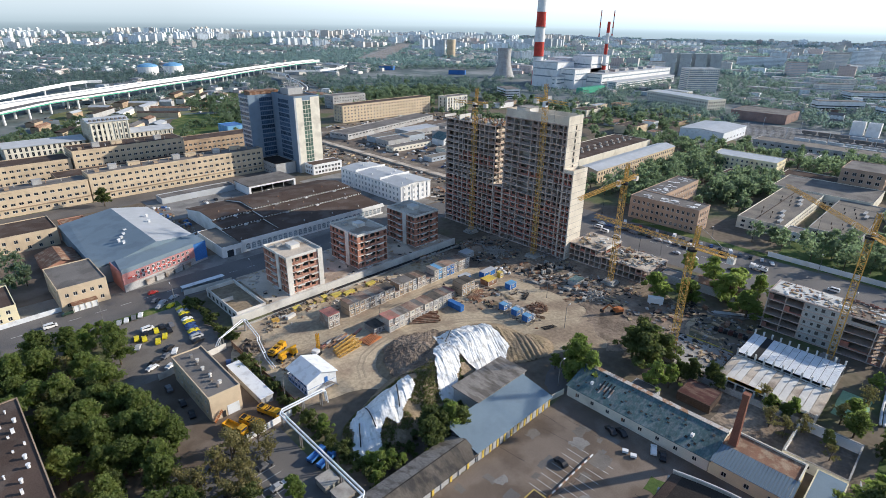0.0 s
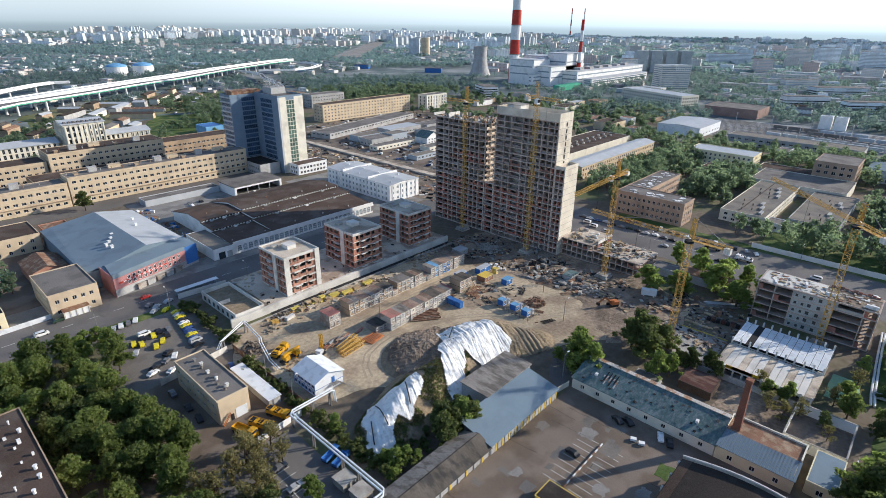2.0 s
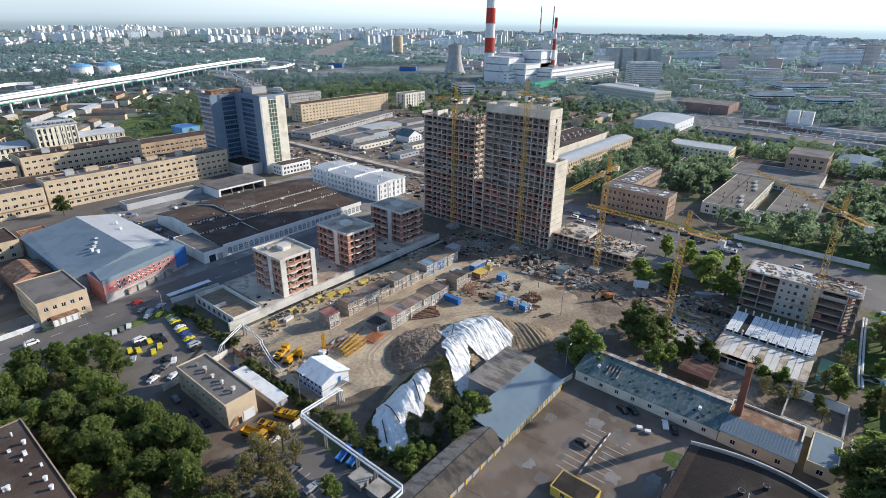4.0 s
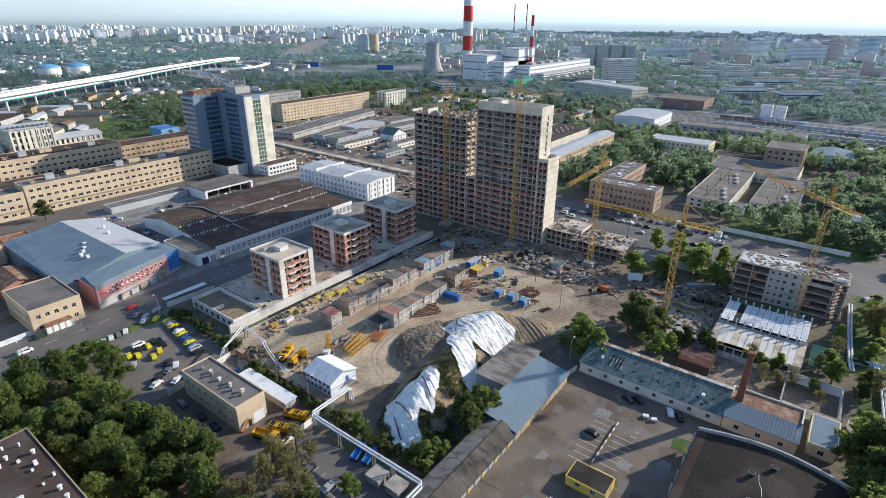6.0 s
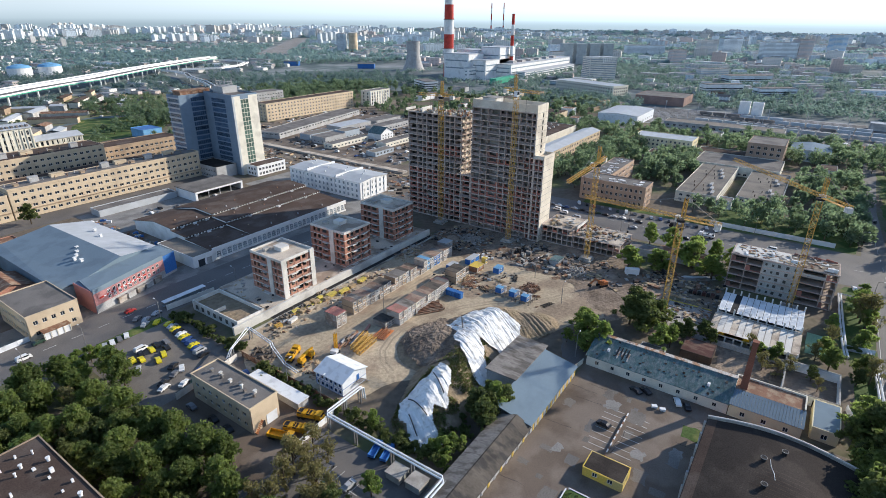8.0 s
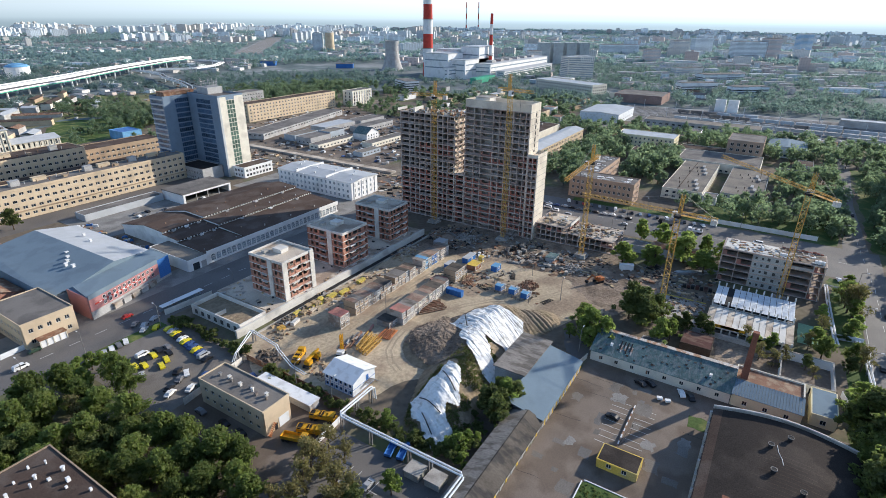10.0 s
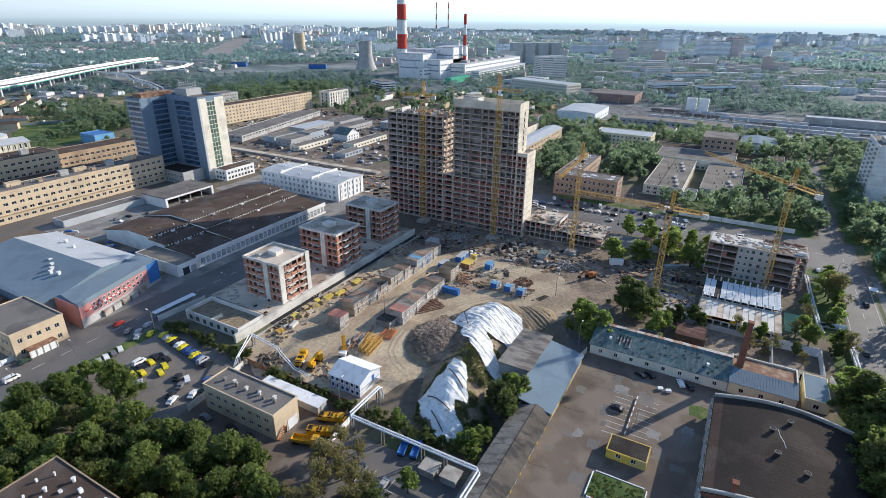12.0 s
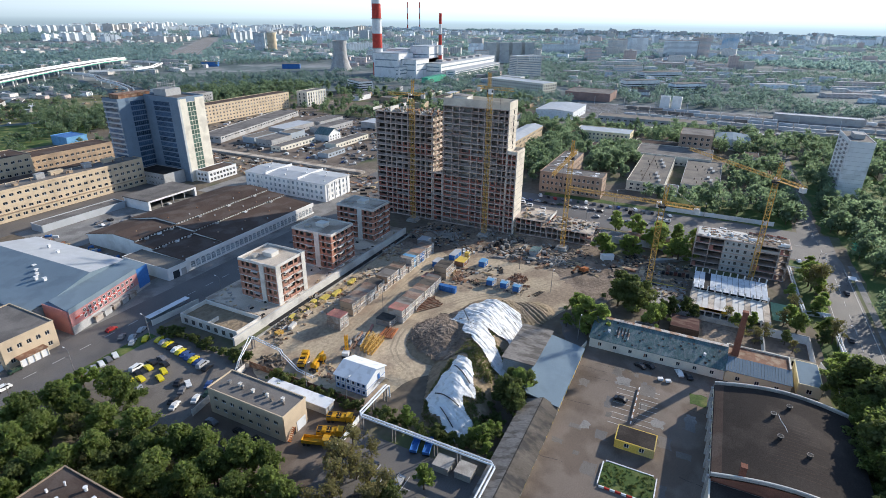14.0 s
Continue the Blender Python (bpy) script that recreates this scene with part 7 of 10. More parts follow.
# ---- spoil heap with tarpaulins ----
RIDGE = [(140, 95, 2.2, 8.0), (135, 100, 3.4, 9.0), (130, 107, 5.4, 14.0), (120, 109, 6.4, 15.0), (108, 107, 6.2, 13.0), (98, 104, 6.4, 12.0), (88, 102, 7.2, 12.0), (80, 100, 6.6, 11.0), (72, 98, 4.6, 10.0), (64, 95, 1.2, 7.0)]


def heap_z(x, y):
    """Height of the heap: a crest line whose height and half-width change along it."""
    z = 0.0
    for (ax, ay, ah_, ar), (bx, by, bh_, br) in zip(RIDGE, RIDGE[1:]):
        dx, dy = bx - ax, by - ay
        t = min(1.0, max(0.0, ((x - ax) * dx + (y - ay) * dy) / (dx * dx + dy * dy)))
        d = math.hypot(x - ax - t * dx, y - ay - t * dy) / (ar + (br - ar) * t)
        z = max(z, (ah_ + (bh_ - ah_) * t) * (1.0 - min(1.0, d) ** 1.5))
    bx, by = (x - 106.0) / 17.0, (y - 116.5) / 15.0
    z = max(z, 4.6 * (1.0 - min(1.0, math.hypot(bx, by)) ** 1.5))
    if z > 0:
        z += min(z, 1.0) * (0.55 * noise.noise((x * 0.14, y * 0.14, 0)) + 0.14 * noise.noise((x * 0.7, y * 0.7, 2)))
    return max(z, -0.05) if z else -0.05


def height_sheet(fn, x0, y0, x1, y1, step, lift=0.0, inside=None):
    nx, ny = int((x1 - x0) / step), int((y1 - y0) / step)
    b, idx = MB(), {}
    for i in range(nx):
        for j in range(ny):
            cx, cy = x0 + (i + 0.5) * step, y0 + (j + 0.5) * step
            if inside and not inside(cx, cy):
                continue
            q = []
            for a, c in ((i, j), (i + 1, j), (i + 1, j + 1), (i, j + 1)):
                if (a, c) not in idx:
                    idx[a, c] = len(b.v)
                    x, y = x0 + a * step, y0 + c * step
                    b.v.append((x, y, fn(x, y) + lift))
                q.append(idx[a, c])
            b.f.append(tuple(q))
            b.m.append(0)
    return b


def in_poly(x, y, P):
    c = False
    for (xa, ya), (xb, yb) in zip(P, P[1:] + P[:1]):
        if (ya > y) != (yb > y) and x < (xb - xa) * (y - ya) / (yb - ya) + xa:
            c = not c
    return c


TARPS = []
solid("soil_mound", height_sheet(heap_z, 54, 84, 150, 132, 0.8, 0.0, lambda x, y: heap_z(x, y) > 0.0), PILE, "long heap of dug soil with weeds", "soil heap")
for P, lab in (([(110, 112), (115, 120), (127, 118), (133, 112), (130, 98), (121, 92.5), (111, 92.5), (111.5, 105)], "large wrinkled white tarpaulin over the soil heap"),
               ([(107, 112), (111.5, 112), (112, 104), (95, 89.5), (90, 89), (95, 97), (100, 104)], "narrow white tarpaulin strip down the heap"),
               ([(67, 104), (73, 108), (90, 105), (88, 100), (76, 93), (74, 97), (70, 94), (66, 87.5), (59.5, 92), (63, 97)], "white tarpaulin over the lower end of the heap")):
    wr = lambda x, y: max(0.0, heap_z(x, y)) + 0.35 + 0.7 * abs(noise.noise(((0.91 * x - 0.42 * y) * 0.42, (0.42 * x + 0.91 * y) * 0.07, 5))) + 0.3 * abs(noise.noise(((0.91 * x - 0.42 * y) * 1.1, (0.42 * x + 0.91 * y) * 0.16, 1))) + 0.3 * noise.noise((x * 0.3, y * 0.3, 8)) + 0.12 * abs(noise.noise((x * 1.5, y * 1.5, 9)))
    Q = ragged(P, 2.0, 0.6, 31)
    o = solid("tarpaulin", height_sheet(wr, 56, 84, 142, 124, 0.33, 0.0, lambda x, y: in_poly(x, y, Q)), TARP, lab, "tarpaulin", group="tarpaulins")
    TARPS.append(P)
weed = []
rw = random.Random(17)
while len(weed) < 1500:
    x, y = rw.uniform(58, 142), rw.uniform(86, 121)
    if heap_z(x, y) > 0.3 and not any(in_poly(x, y, P) for P in TARPS) and noise.noise((x * 0.15, y * 0.15, 7)) > -0.15 and y < 112 - 0.05 * x and x < 117:
        weed.append((x, y, heap_z(x, y) + 0.1, rw.uniform(0.3, 0.8)))
for part_of, lf, lab in ((weed[::2], LEAF_DRY, "dry weeds growing on the soil heap"), (weed[1::2], LEAF, "green weeds growing on the soil heap")):
    V, F = leaf_cloud(np.random.default_rng(3), part_of, 13, 0.17, 0.5)
    tagged(link("heap_weeds", cloud_mesh("heap_weeds", V, F, lf)), lab, "weeds", kind="stuff")
PIT = ragged([(89, 110), (92, 120), (99, 130), (110, 132), (121, 127), (128, 119), (122, 113), (110, 109), (94, 104)], 2.5, 0.9, 33)
solid("dug_slope", height_sheet(lambda x, y: max(0.0, heap_z(x, y)) + 0.14 + 0.5 * abs(noise.noise((x * 0.45, y * 0.45, 3))) + 0.35 * abs(noise.noise((x * 1.3, y * 1.3, 6))), 86, 102, 132, 136, 0.4, 0.0, lambda x, y: in_poly(x, y, PIT)), DUG, "rough dark freshly dug soil on the heap's slope", "soil heap")
COMB = ragged([(127, 92), (130.5, 99), (133, 108), (139, 103), (144, 98), (140, 90), (134, 88)], 2, 0.7, 34)
solid("raked_soil", height_sheet(lambda x, y: max(0.0, heap_z(x, y)) + 0.12 + 0.75 * abs(noise.noise(((0.91 * x - 0.42 * y) * 0.55, (0.42 * x + 0.91 * y) * 0.05, 4))) + 0.2 * abs(noise.noise((x * 1.2, y * 1.2, 6))), 124, 86, 148, 110, 0.3, 0.0, lambda x, y: in_poly(x, y, COMB)), PILE, "bare soil slope with ridges raked downhill", "soil heap")
for a, e in (((112, 111.5), (121, 117.5)), ((70, 96), (73.5, 105.5)), ((64, 95), (68, 101)), ((79, 96.5), (84, 104))):
    n = 14
    pts = [(a[0] + (e[0] - a[0]) * k / n, a[1] + (e[1] - a[1]) * k / n) for k in range(n + 1)]
    solid("tarpaulin_rope", MB().tube([(x, y, max(0.0, heap_z(x, y)) + 0.95) for x, y in pts], 0.16, 6), DARK, "dark rope holding the tarpaulin down", "rope", group="tarpaulin ropes")

# ---- site offices and modules ----
so = thing("site_office", "white two-storey site office with pitched sheet roof", "site office", (66, 125, 0))
part("wall", MB().box(0, 0, 0, 10.5, 11.5, 4.9), WHITE_SHEET, so)
part("roof", MB().gable(0, 0, 10.5, 11.5, 4.95, 6.9, "y", over=0.5, ridge=0.5), WHITE_SHEET, so)
part("gable_wall", MB().add([(0, 0, 4.9), (10.5, 0, 4.9), (5.25, 0, 6.8), (0, 11.5, 4.9), (10.5, 11.5, 4.9), (5.25, 11.5, 6.8)], [(0, 1, 2), (5, 4, 3), (0, 2, 5, 3), (1, 4, 5, 2)]), WHITE_SHEET, so)
ow = window_mesh(0.9, 1.1, 0, frame_mat=BLUE, key="blue")
for k in range(2):
    for i in range(6):
        link("window", ow, so, (-0.02, 1.0 + i * 1.9, 0.8 + k * 2.4), -90)
    part("floor_band", MB().box(-0.06, -0.06, 2.4 * k, 10.56, 11.56, 2.4 * k + 0.12), BLUE, so)
for i in range(7):
    part("seam_post", MB().box(-0.07, i * 1.9, 0, 0.0, i * 1.9 + 0.1, 4.9), BLUE, so)
part("door", MB().box(6.2, -0.1, 2.4, 7.3, -0.02, 4.4), BLUE, so, "blue door")
part("landing", MB().box(5.6, -1.6, 2.2, 8.0, -0.1, 2.35), STEEL, so)
for i in range(8):
    part("step", MB().box(8.0 + i * 0.3, -1.5, 2.1 - i * 0.27, 8.32 + i * 0.3, -0.3, 2.2 - i * 0.27), STEEL, so)


MOD = {}


def cabin(x, y, z, wall, roof, rz=0, w=2.5, l=6.0, h=2.6, group="site cabins", label="weathered grey cabin module with one front window"):
    k = (wall.name, roof.name, w, l)
    if k not in MOD:
        body = MB().box(0, 0.05, 0, w - 0.06, l, h).mesh("body", [wall])
        rf = MB().box(-0.06, -0.15, h, w, l + 0.1, h + 0.14).mesh("roof", [roof])
        fr = MB().box(0, -0.06, 0, 0.14, 0.05, h).box(w - 0.2, -0.06, 0, w - 0.06, 0.05, h).box(0.14, -0.06, h - 0.2, w - 0.2, 0.05, h).box(0.14, -0.06, 0, w - 0.2, 0.05, 0.2).mesh("front_frame", [PALE_CONCRETE])
        MOD[k] = (body, rf, fr)
    th = thing("site_cabin", label, "cabin", (x, y, z), rz, group)
    for nm, me in zip(("body", "roof", "front_frame"), MOD[k]):
        link(nm, me, th)
    link("window", window_mesh(1.0, 1.0, 1), th, (w / 2, 0.03, 1.1))
    return th


rngC = random.Random(12)
CAB_ROOFS = (CAB_ROOF, CAB_ROOF, ROOF_GREY, CAB_ROOF, SLATE, BARE_SLATE)
for i in range(27):
    x = 104 + i * 2.55
    high = 2 if i not in (9, 16, 17) else 1
    wall = BLUE if i in (21, 22) else (LIGHT_BLUE if i in (19,) else rngC.choice((CAB_WALL, CAB_WALL, GREY_WALL, BROWN_BRICK)))
    for k in range(high):
        cabin(x, 156.6 + rngC.uniform(-0.3, 0.3), k * 2.76, wall, LIGHT_BLUE if wall is LIGHT_BLUE else rngC.choice(CAB_ROOFS), label="blue cabin module in a stacked row" if wall is BLUE else "weathered grey cabin module in a stacked row")
for i in range(2):
    for k in range(2):
        cabin(93 + i * 2.6, 154.5, k * 2.76, CAB_WALL, FADED_RED if k else CAB_ROOF, label="brownish cabin module with faded red roof")
for i in range(13):
    for k in range(2):
        cabin(108 + i * 2.55, 137 + rngC.uniform(-0.25, 0.25), k * 2.76, rngC.choice((CAB_WALL, CREAM, CAB_WALL, GREY_WALL)), FADED_RED if i < 2 and k else rngC.choice(CAB_ROOFS), label="pale cabin module in the second stacked row")
for i in range(3):
    cabin(103 + i * 1.7, 139.5, 0, STEEL, SLATE, w=1.7, label="open grey steel skip beside the cabins")
for i in range(4):
    for k in range(2 if i < 3 else 1):
        cabin(149 + i * 2.55, 138.5, k * 2.76, BROWN_BRICK, SLATE, label="brown cabin module beside the store yard")
for i in range(2):
    cabin(141.5 + i * 2.6, 141, 0, CAB_WALL, FADED_RED, label="faded red cabin with flat roof")
for i in range(5):
    cabin(140.5, 129.4 + i * 1.55, 0, BLUE, BLUE, 90, w=1.45, l=2.0, h=2.4, label="blue portable toilet in a tight row", group="toilets")
for x, y in ((152.6, 119.6), (152.8, 113.4), (152.2, 107.6)):
    cabin(x - 1.2, y - 2, 0.5, BLUE, LIGHT_BLUE, w=2.5, l=2.8, h=2.4, label="blue site hut with pale blue roof in fenced plot", group="blue huts")
    for k in range(2):
        cabin(x + 2.6, y - 2 + k * 2.4, 0, WHITE, GREY_WALL, w=1.2, l=1.4, h=2.2, label="small pale booth beside a blue hut", group="booths")
    for a, e in (((-3, -3.6), (4.6, -3.6)), ((-3, -3.6), (-3, 4)), ((4.6, -3.6), (4.6, 4))):
        f = MB()
        n = int(math.hypot(e[0] - a[0], e[1] - a[1]) / 1.9)
        for j in range(n + 1):
            px, py = a[0] + (e[0] - a[0]) * j / n, a[1] + (e[1] - a[1]) * j / n
            f.beam((px, py, 0), (px, py, 1.8), 0.1)
        f.beam((*a, 1.7), (*e, 1.7), 0.08).beam((*a, 0.6), (*e, 0.6), 0.08)
        solid("mesh_fence", f, STEEL, "thin grey site fence round a hut", "fence", (x, y, 0), group="site fences")
for x, y, w, l, mtl, rmt, lab in ((168.5, 143.5, 8, 3, BLUE, ROOF_LIGHT, "dark blue container with cluttered pale roof"), (174, 138.6, 2.2, 2.2, BRIGHT_YELLOW, BRIGHT_YELLOW, "small bright yellow kiosk in the store yard"), (163.4, 136.6, 6, 4.6, RUST, BRIGHT_YELLOW, "rusty hut under a bright yellow roof"), (168, 128, 4.4, 3, BLUE, LIGHT_BLUE, "blue hut with pale blue roof"), (158, 147, 5.5, 3, BLUE, ROOF_LIGHT, "dark blue store hut with sheet roof"), (191, 109.5, 6.5, 4.5, GREY_WALL, ROOF_TEAL, "grey hut with pale green roof"), (178, 164, 6, 5, GREY_WALL, ROOF_LIGHT, "low hut with pale roof at the tower")):
    cabin(x, y, 0, mtl, rmt, w=w, l=l, label=lab, group="store huts")


# ---- stacked materials and clutter ----
def stack(name, label, x, y, w, l, rows, cols, layers, material, rz=0, size=0.9, gap=0.12, group=""):
    """Bundles lying in rows and layers, each bundle a part."""
    if rows * cols * layers == 1:
        return solid("scrap_block", MB().box(0, 0, 0, w, l, size), material, label, "scrap", (x, y, 0.06), rz, group)
    th = thing(name, label, name.replace("_", " "), (x, y, 0.06), rz, group)
    me = MB().box(0, 0, 0, w / cols - gap, l / rows - gap, size).mesh("block", [material])
    for a in range(cols):
        for c in range(rows):
            for k in range(layers):
                link("block", me, th, (a * w / cols, c * l / rows, k * (size + 0.04)), rngC.uniform(-2, 2))
    return th


def rods(name, label, x, y, length, n, spread, material, rz=0, r=0.16, group=""):
    th = thing(name, label, name.replace("_", " "), (x, y, 0.1), rz, group)
    me = MB().tube([(0, 0, r), (length, 0, r)], r, 7).mesh("rod", [material])
    for i in range(n):
        link("rod", me, th, (rngC.uniform(-0.6, 0.6), spread * i / n, (i % 2) * r * 1.6), rngC.uniform(-3, 3))
    return th


for i in range(9):
    stack("pallet_stack", "yellowish pallets of building blocks", 80 + i * 4.2 + rngC.uniform(-0.6, 0.6), 173 + rngC.uniform(-1.5, 2.5), 2.8, 2.2, 2, 2, rngC.choice((1, 2)), rngC.choice((WOOD, WOOD, DECK, CRANE_YELLOW, PALE_CONCRETE)), rngC.uniform(-15, 15), 0.55, group="pallets")
for i in range(14):
    stack("panel_stack", "stacked grey formwork panels", 181 + rngC.uniform(0, 21), 98 + rngC.uniform(0, 30), rngC.uniform(2, 4), rngC.uniform(1.2, 2.4), 1, rngC.choice((1, 2)), rngC.choice((1, 2, 3)), rngC.choice((CONCRETE, CONCRETE, STEEL, RUST)), rngC.choice((0, 20, 90, 70)), 0.5, group="formwork")
for i in range(9):
    rods("rebar_bundle", "dark steel rods on trampled ground", 183 + rngC.uniform(0, 18), 98 + rngC.uniform(0, 32), rngC.uniform(5, 9), 9, 2.2, RUST if i % 2 else STEEL, rngC.uniform(0, 180), 0.09, group="rods")
rods("pipe_heap", "rusty pipes and timbers in a loose heap", 150, 131.5, 9, 12, 4.5, RUST, 14, 0.22)
rods("pipe_heap", "weathered timbers beside rusty pipes", 153, 134.5, 7, 9, 2.6, WOOD, 32, 0.18)
for x, y, a in ((151, 123, 60), (156, 124.5, 150), (163, 122, 80), (166, 118, 20), (160, 104, 110), (158, 98, 160)):
    rods("board_heap", "dark boards and bars lying on sand", x, y, rngC.uniform(3, 6), 8, 2.2, rngC.choice((RUST, DARK, WOOD)), a, 0.1, group="board heaps")
for i in range(6):
    stack("block_stack", "white wrapped blocks beside the containers", 178 + rngC.uniform(0, 4), 138 + i * 1.5, 1.6, 1.2, 1, 2, 1, WHITE, rngC.uniform(0, 40), 0.8, group="white blocks")
for i in range(4):
    rods("yellow_beams", "bundle of yellow formwork beams by the wall", 92 + i * 5.2, 174.5 + rngC.uniform(-1, 1), 4.2, 9, 1.7, BEAM_YELLOW, rngC.uniform(-6, 10), 0.14, group="beam bundles")
for i in range(16):
    stack("formwork_pile", "upright grey formwork panels in a rack", 186 + rngC.uniform(0, 18), 120 + rngC.uniform(0, 15), 2.4, 0.9, 1, 3, 1, rngC.choice((STEEL, CONCRETE, CONCRETE, DARK)), rngC.choice((0, 15, 90, 75)), rngC.uniform(1.2, 2.4), 0.25, group="formwork racks")
rods("steel_pipes", "rust-brown steel pipes beside the cabins", 118, 136, 11, 14, 8, RUST, -38, 0.3)
rods("orange_rails", "orange steel rails laid side by side", 96.5, 135, 7, 14, 5.2, ORANGE, 8, 0.16)
for i in range(3):
    o = solid("crane_section", lattice(MB(), (0, 0, 0.85), (10.5, 0, 0.85), 1.5, 6, 0.13), CRANE_YELLOW, "yellow crane lattice section lying on the ground", "crane section", (85 + i * 0.5, 136.6 + i * 1.8, 0), 7 + i * 4, group="lying lattice")
for i in range(26):
    stack("material_stack", "mixed boards and steel parts in a heap", 83 + rngC.uniform(0, 15), 142 + rngC.uniform(0, 4.5), rngC.uniform(1.5, 5), rngC.uniform(0.3, 0.9), 1, 1, 1, rngC.choice((STEEL, WHITE, GREY_WALL, GREY_WALL, RUST, STEEL, FADED_RED)), rngC.uniform(4, 22), rngC.uniform(0.3, 0.9), group="loose material")
for i in range(16):
    stack("material_stack", "mixed boards and scrap beside the store huts", 148 + rngC.uniform(0, 20), 128 + rngC.uniform(0, 14), rngC.uniform(1.2, 4), rngC.uniform(0.3, 0.9), 1, 1, 1, rngC.choice((WOOD, RUST, RUST, WOOD, GREY_WALL)), rngC.uniform(0, 180), rngC.uniform(0.2, 0.8), group="loose material")
for i in range(40):
    stack("material_stack", "dark boards and steel beside the tower", 185 + rngC.uniform(0, 19), 66 + rngC.uniform(0, 110), rngC.uniform(1, 4.0), rngC.uniform(0.3, 1.4), 1, 1, 1, rngC.choice((CONCRETE, WOOD, RUST, MUD, DARK, STEEL)), rngC.uniform(0, 180), rngC.uniform(0.2, 0.9), group="loose material")
for i in range(22):
    stack("material_stack", "scattered timber and blocks on the deck", 84 + rngC.uniform(0, 98), rngC.choice((183, 209, 211)) + rngC.uniform(-0.3, 1.0), rngC.uniform(0.6, 2), rngC.uniform(0.5, 1.2), 1, 1, 1, rngC.choice((WOOD, CONCRETE, DARK)), rngC.uniform(0, 180), rngC.uniform(0.2, 0.6), group="loose material").location.z = 3.02
for i in range(24):
    x, y = 66 + rngC.uniform(0, 8), 139 + rngC.uniform(0, 7)
    stack("material_stack", "brownish rubble and planks behind the site office", x, y, rngC.uniform(0.6, 2), rngC.uniform(0.4, 1.2), 1, 1, 1, rngC.choice((WOOD, RUST, BROWN_BRICK, MUD)), rngC.uniform(0, 180), rngC.uniform(0.2, 0.7), group="loose material")


for x, y, w, l, m, lab, a in ((92.0, 176.2, 1.5, 3.6, BEAM_YELLOW, "yellow formwork beams stacked by the wall", 4), (98.6, 176.9, 1.8, 2.4, WOOD, "pale timber pallet load by the wall", -3), (101.6, 176.8, 1.8, 2.2, WOOD, "pale timber pallet load by the wall", 6), (105.2, 176.6, 1.8, 2.4, BEAM_YELLOW, "yellow formwork beams stacked by the wall", 2), (109.9, 174.6, 2.2, 4.6, BEAM_YELLOW, "yellow formwork beams stacked by the wall", -5), (115.3, 172.9, 1.8, 5.2, BEAM_YELLOW, "yellow formwork beams stacked by the wall", 3), (120.5, 173.2, 1.6, 3.2, WOOD, "pale timber pallet load by the wall", 0), (127, 173.5, 1.8, 4.6, BEAM_YELLOW, "yellow formwork beams stacked by the wall", 5), (86.9, 171.9, 1.7, 4.2, PALE_CONCRETE, "white bagged load on pallets by the wall", 12)):
    ld = thing("material_stack", lab, "stack", (x, y, 0.08), a, "stacks by the wall")
    for k in range(3):
        part("layer", MB().box(-l / 2 + 0.1 * (k % 2), -w / 2, 0.14 + k * 0.42, l / 2 - 0.07 * k, w / 2 - 0.06 * k, 0.52 + k * 0.42), m, ld)
    for k in (-0.35, 0.35):
        part("bearer", MB().box(l * k - 0.1, -w / 2, 0, l * k + 0.1, w / 2, 0.14), WOOD, ld)


def rubble(name, label, x, y, rx, ry, n, hmax, material, seed):
    """A pile of broken lumps, uneven in size, resting on one another."""
    rng, b = random.Random(seed), MB()
    for _ in range(n):
        a, q = rng.uniform(0, 6.28), rng.random() ** 0.5
        px, py = rx * q * math.cos(a), ry * q * math.sin(a)
        s = rng.uniform(0.2, 0.7)
        z = hmax * (1 - q) * rng.uniform(0.5, 1.0)
        p = Vector((px, py, z))
        b.beam(p, p + Vector((rng.uniform(-1, 1), rng.uniform(-1, 1), rng.uniform(-0.2, 0.6))).normalized() * s * 2, s)
    b.cyl(0, 0, 0, hmax * 0.6, min(rx, ry) * 0.9, 10, min(rx, ry) * 0.2)
    tagged(solid(name, b, material, label, "rubble", (x, y, 0.05)), kind="stuff")


rubble("rubble_heap", "rusty scrap and rebar heap", 163, 110, 5, 4, 120, 1.8, RUST, 1)
rubble("rubble_heap", "heap of pale rubble near the podium", 190, 100, 6, 4, 120, 1.2, CONCRETE, 2)
rubble("rubble_heap", "heap of dark debris below the tower", 196, 160, 5, 7, 140, 2.0, CONCRETE, 3)
flat("hollow_asphalt", ragged([(122, 73), (125, 79), (137, 84), (140, 77), (128, 71.5)], 2, 0.4, 71), 0.07, ASPHALT, "bluish worn asphalt between shed and workshop", "ground")
flat("excavated_soil", ragged([(163, 78), (170, 90), (180, 100), (192, 99), (203, 88), (204, 72), (190, 66), (172, 68)], 2.5, 1.4, 75), 0.115, DUG, "dark freshly dug soil round the excavator", "ground")
rubble("rubble_heap", "debris along the retaining wall", 92, 176, 10, 2, 120, 1.0, MUD, 5)
rubble("rubble_heap", "broken ground with rubble near the pipe gate", 66, 163, 5, 5, 90, 0.8, MUD, 6)


# ---- vehicles ----
GLOSS = {}


def paint(c):
    if c not in GLOSS:
        GLOSS[c] = mat("car_paint", c, rough=0.28, var=0.05, fvar=0.02, bump=0, spec=0.5)
    return GLOSS[c]


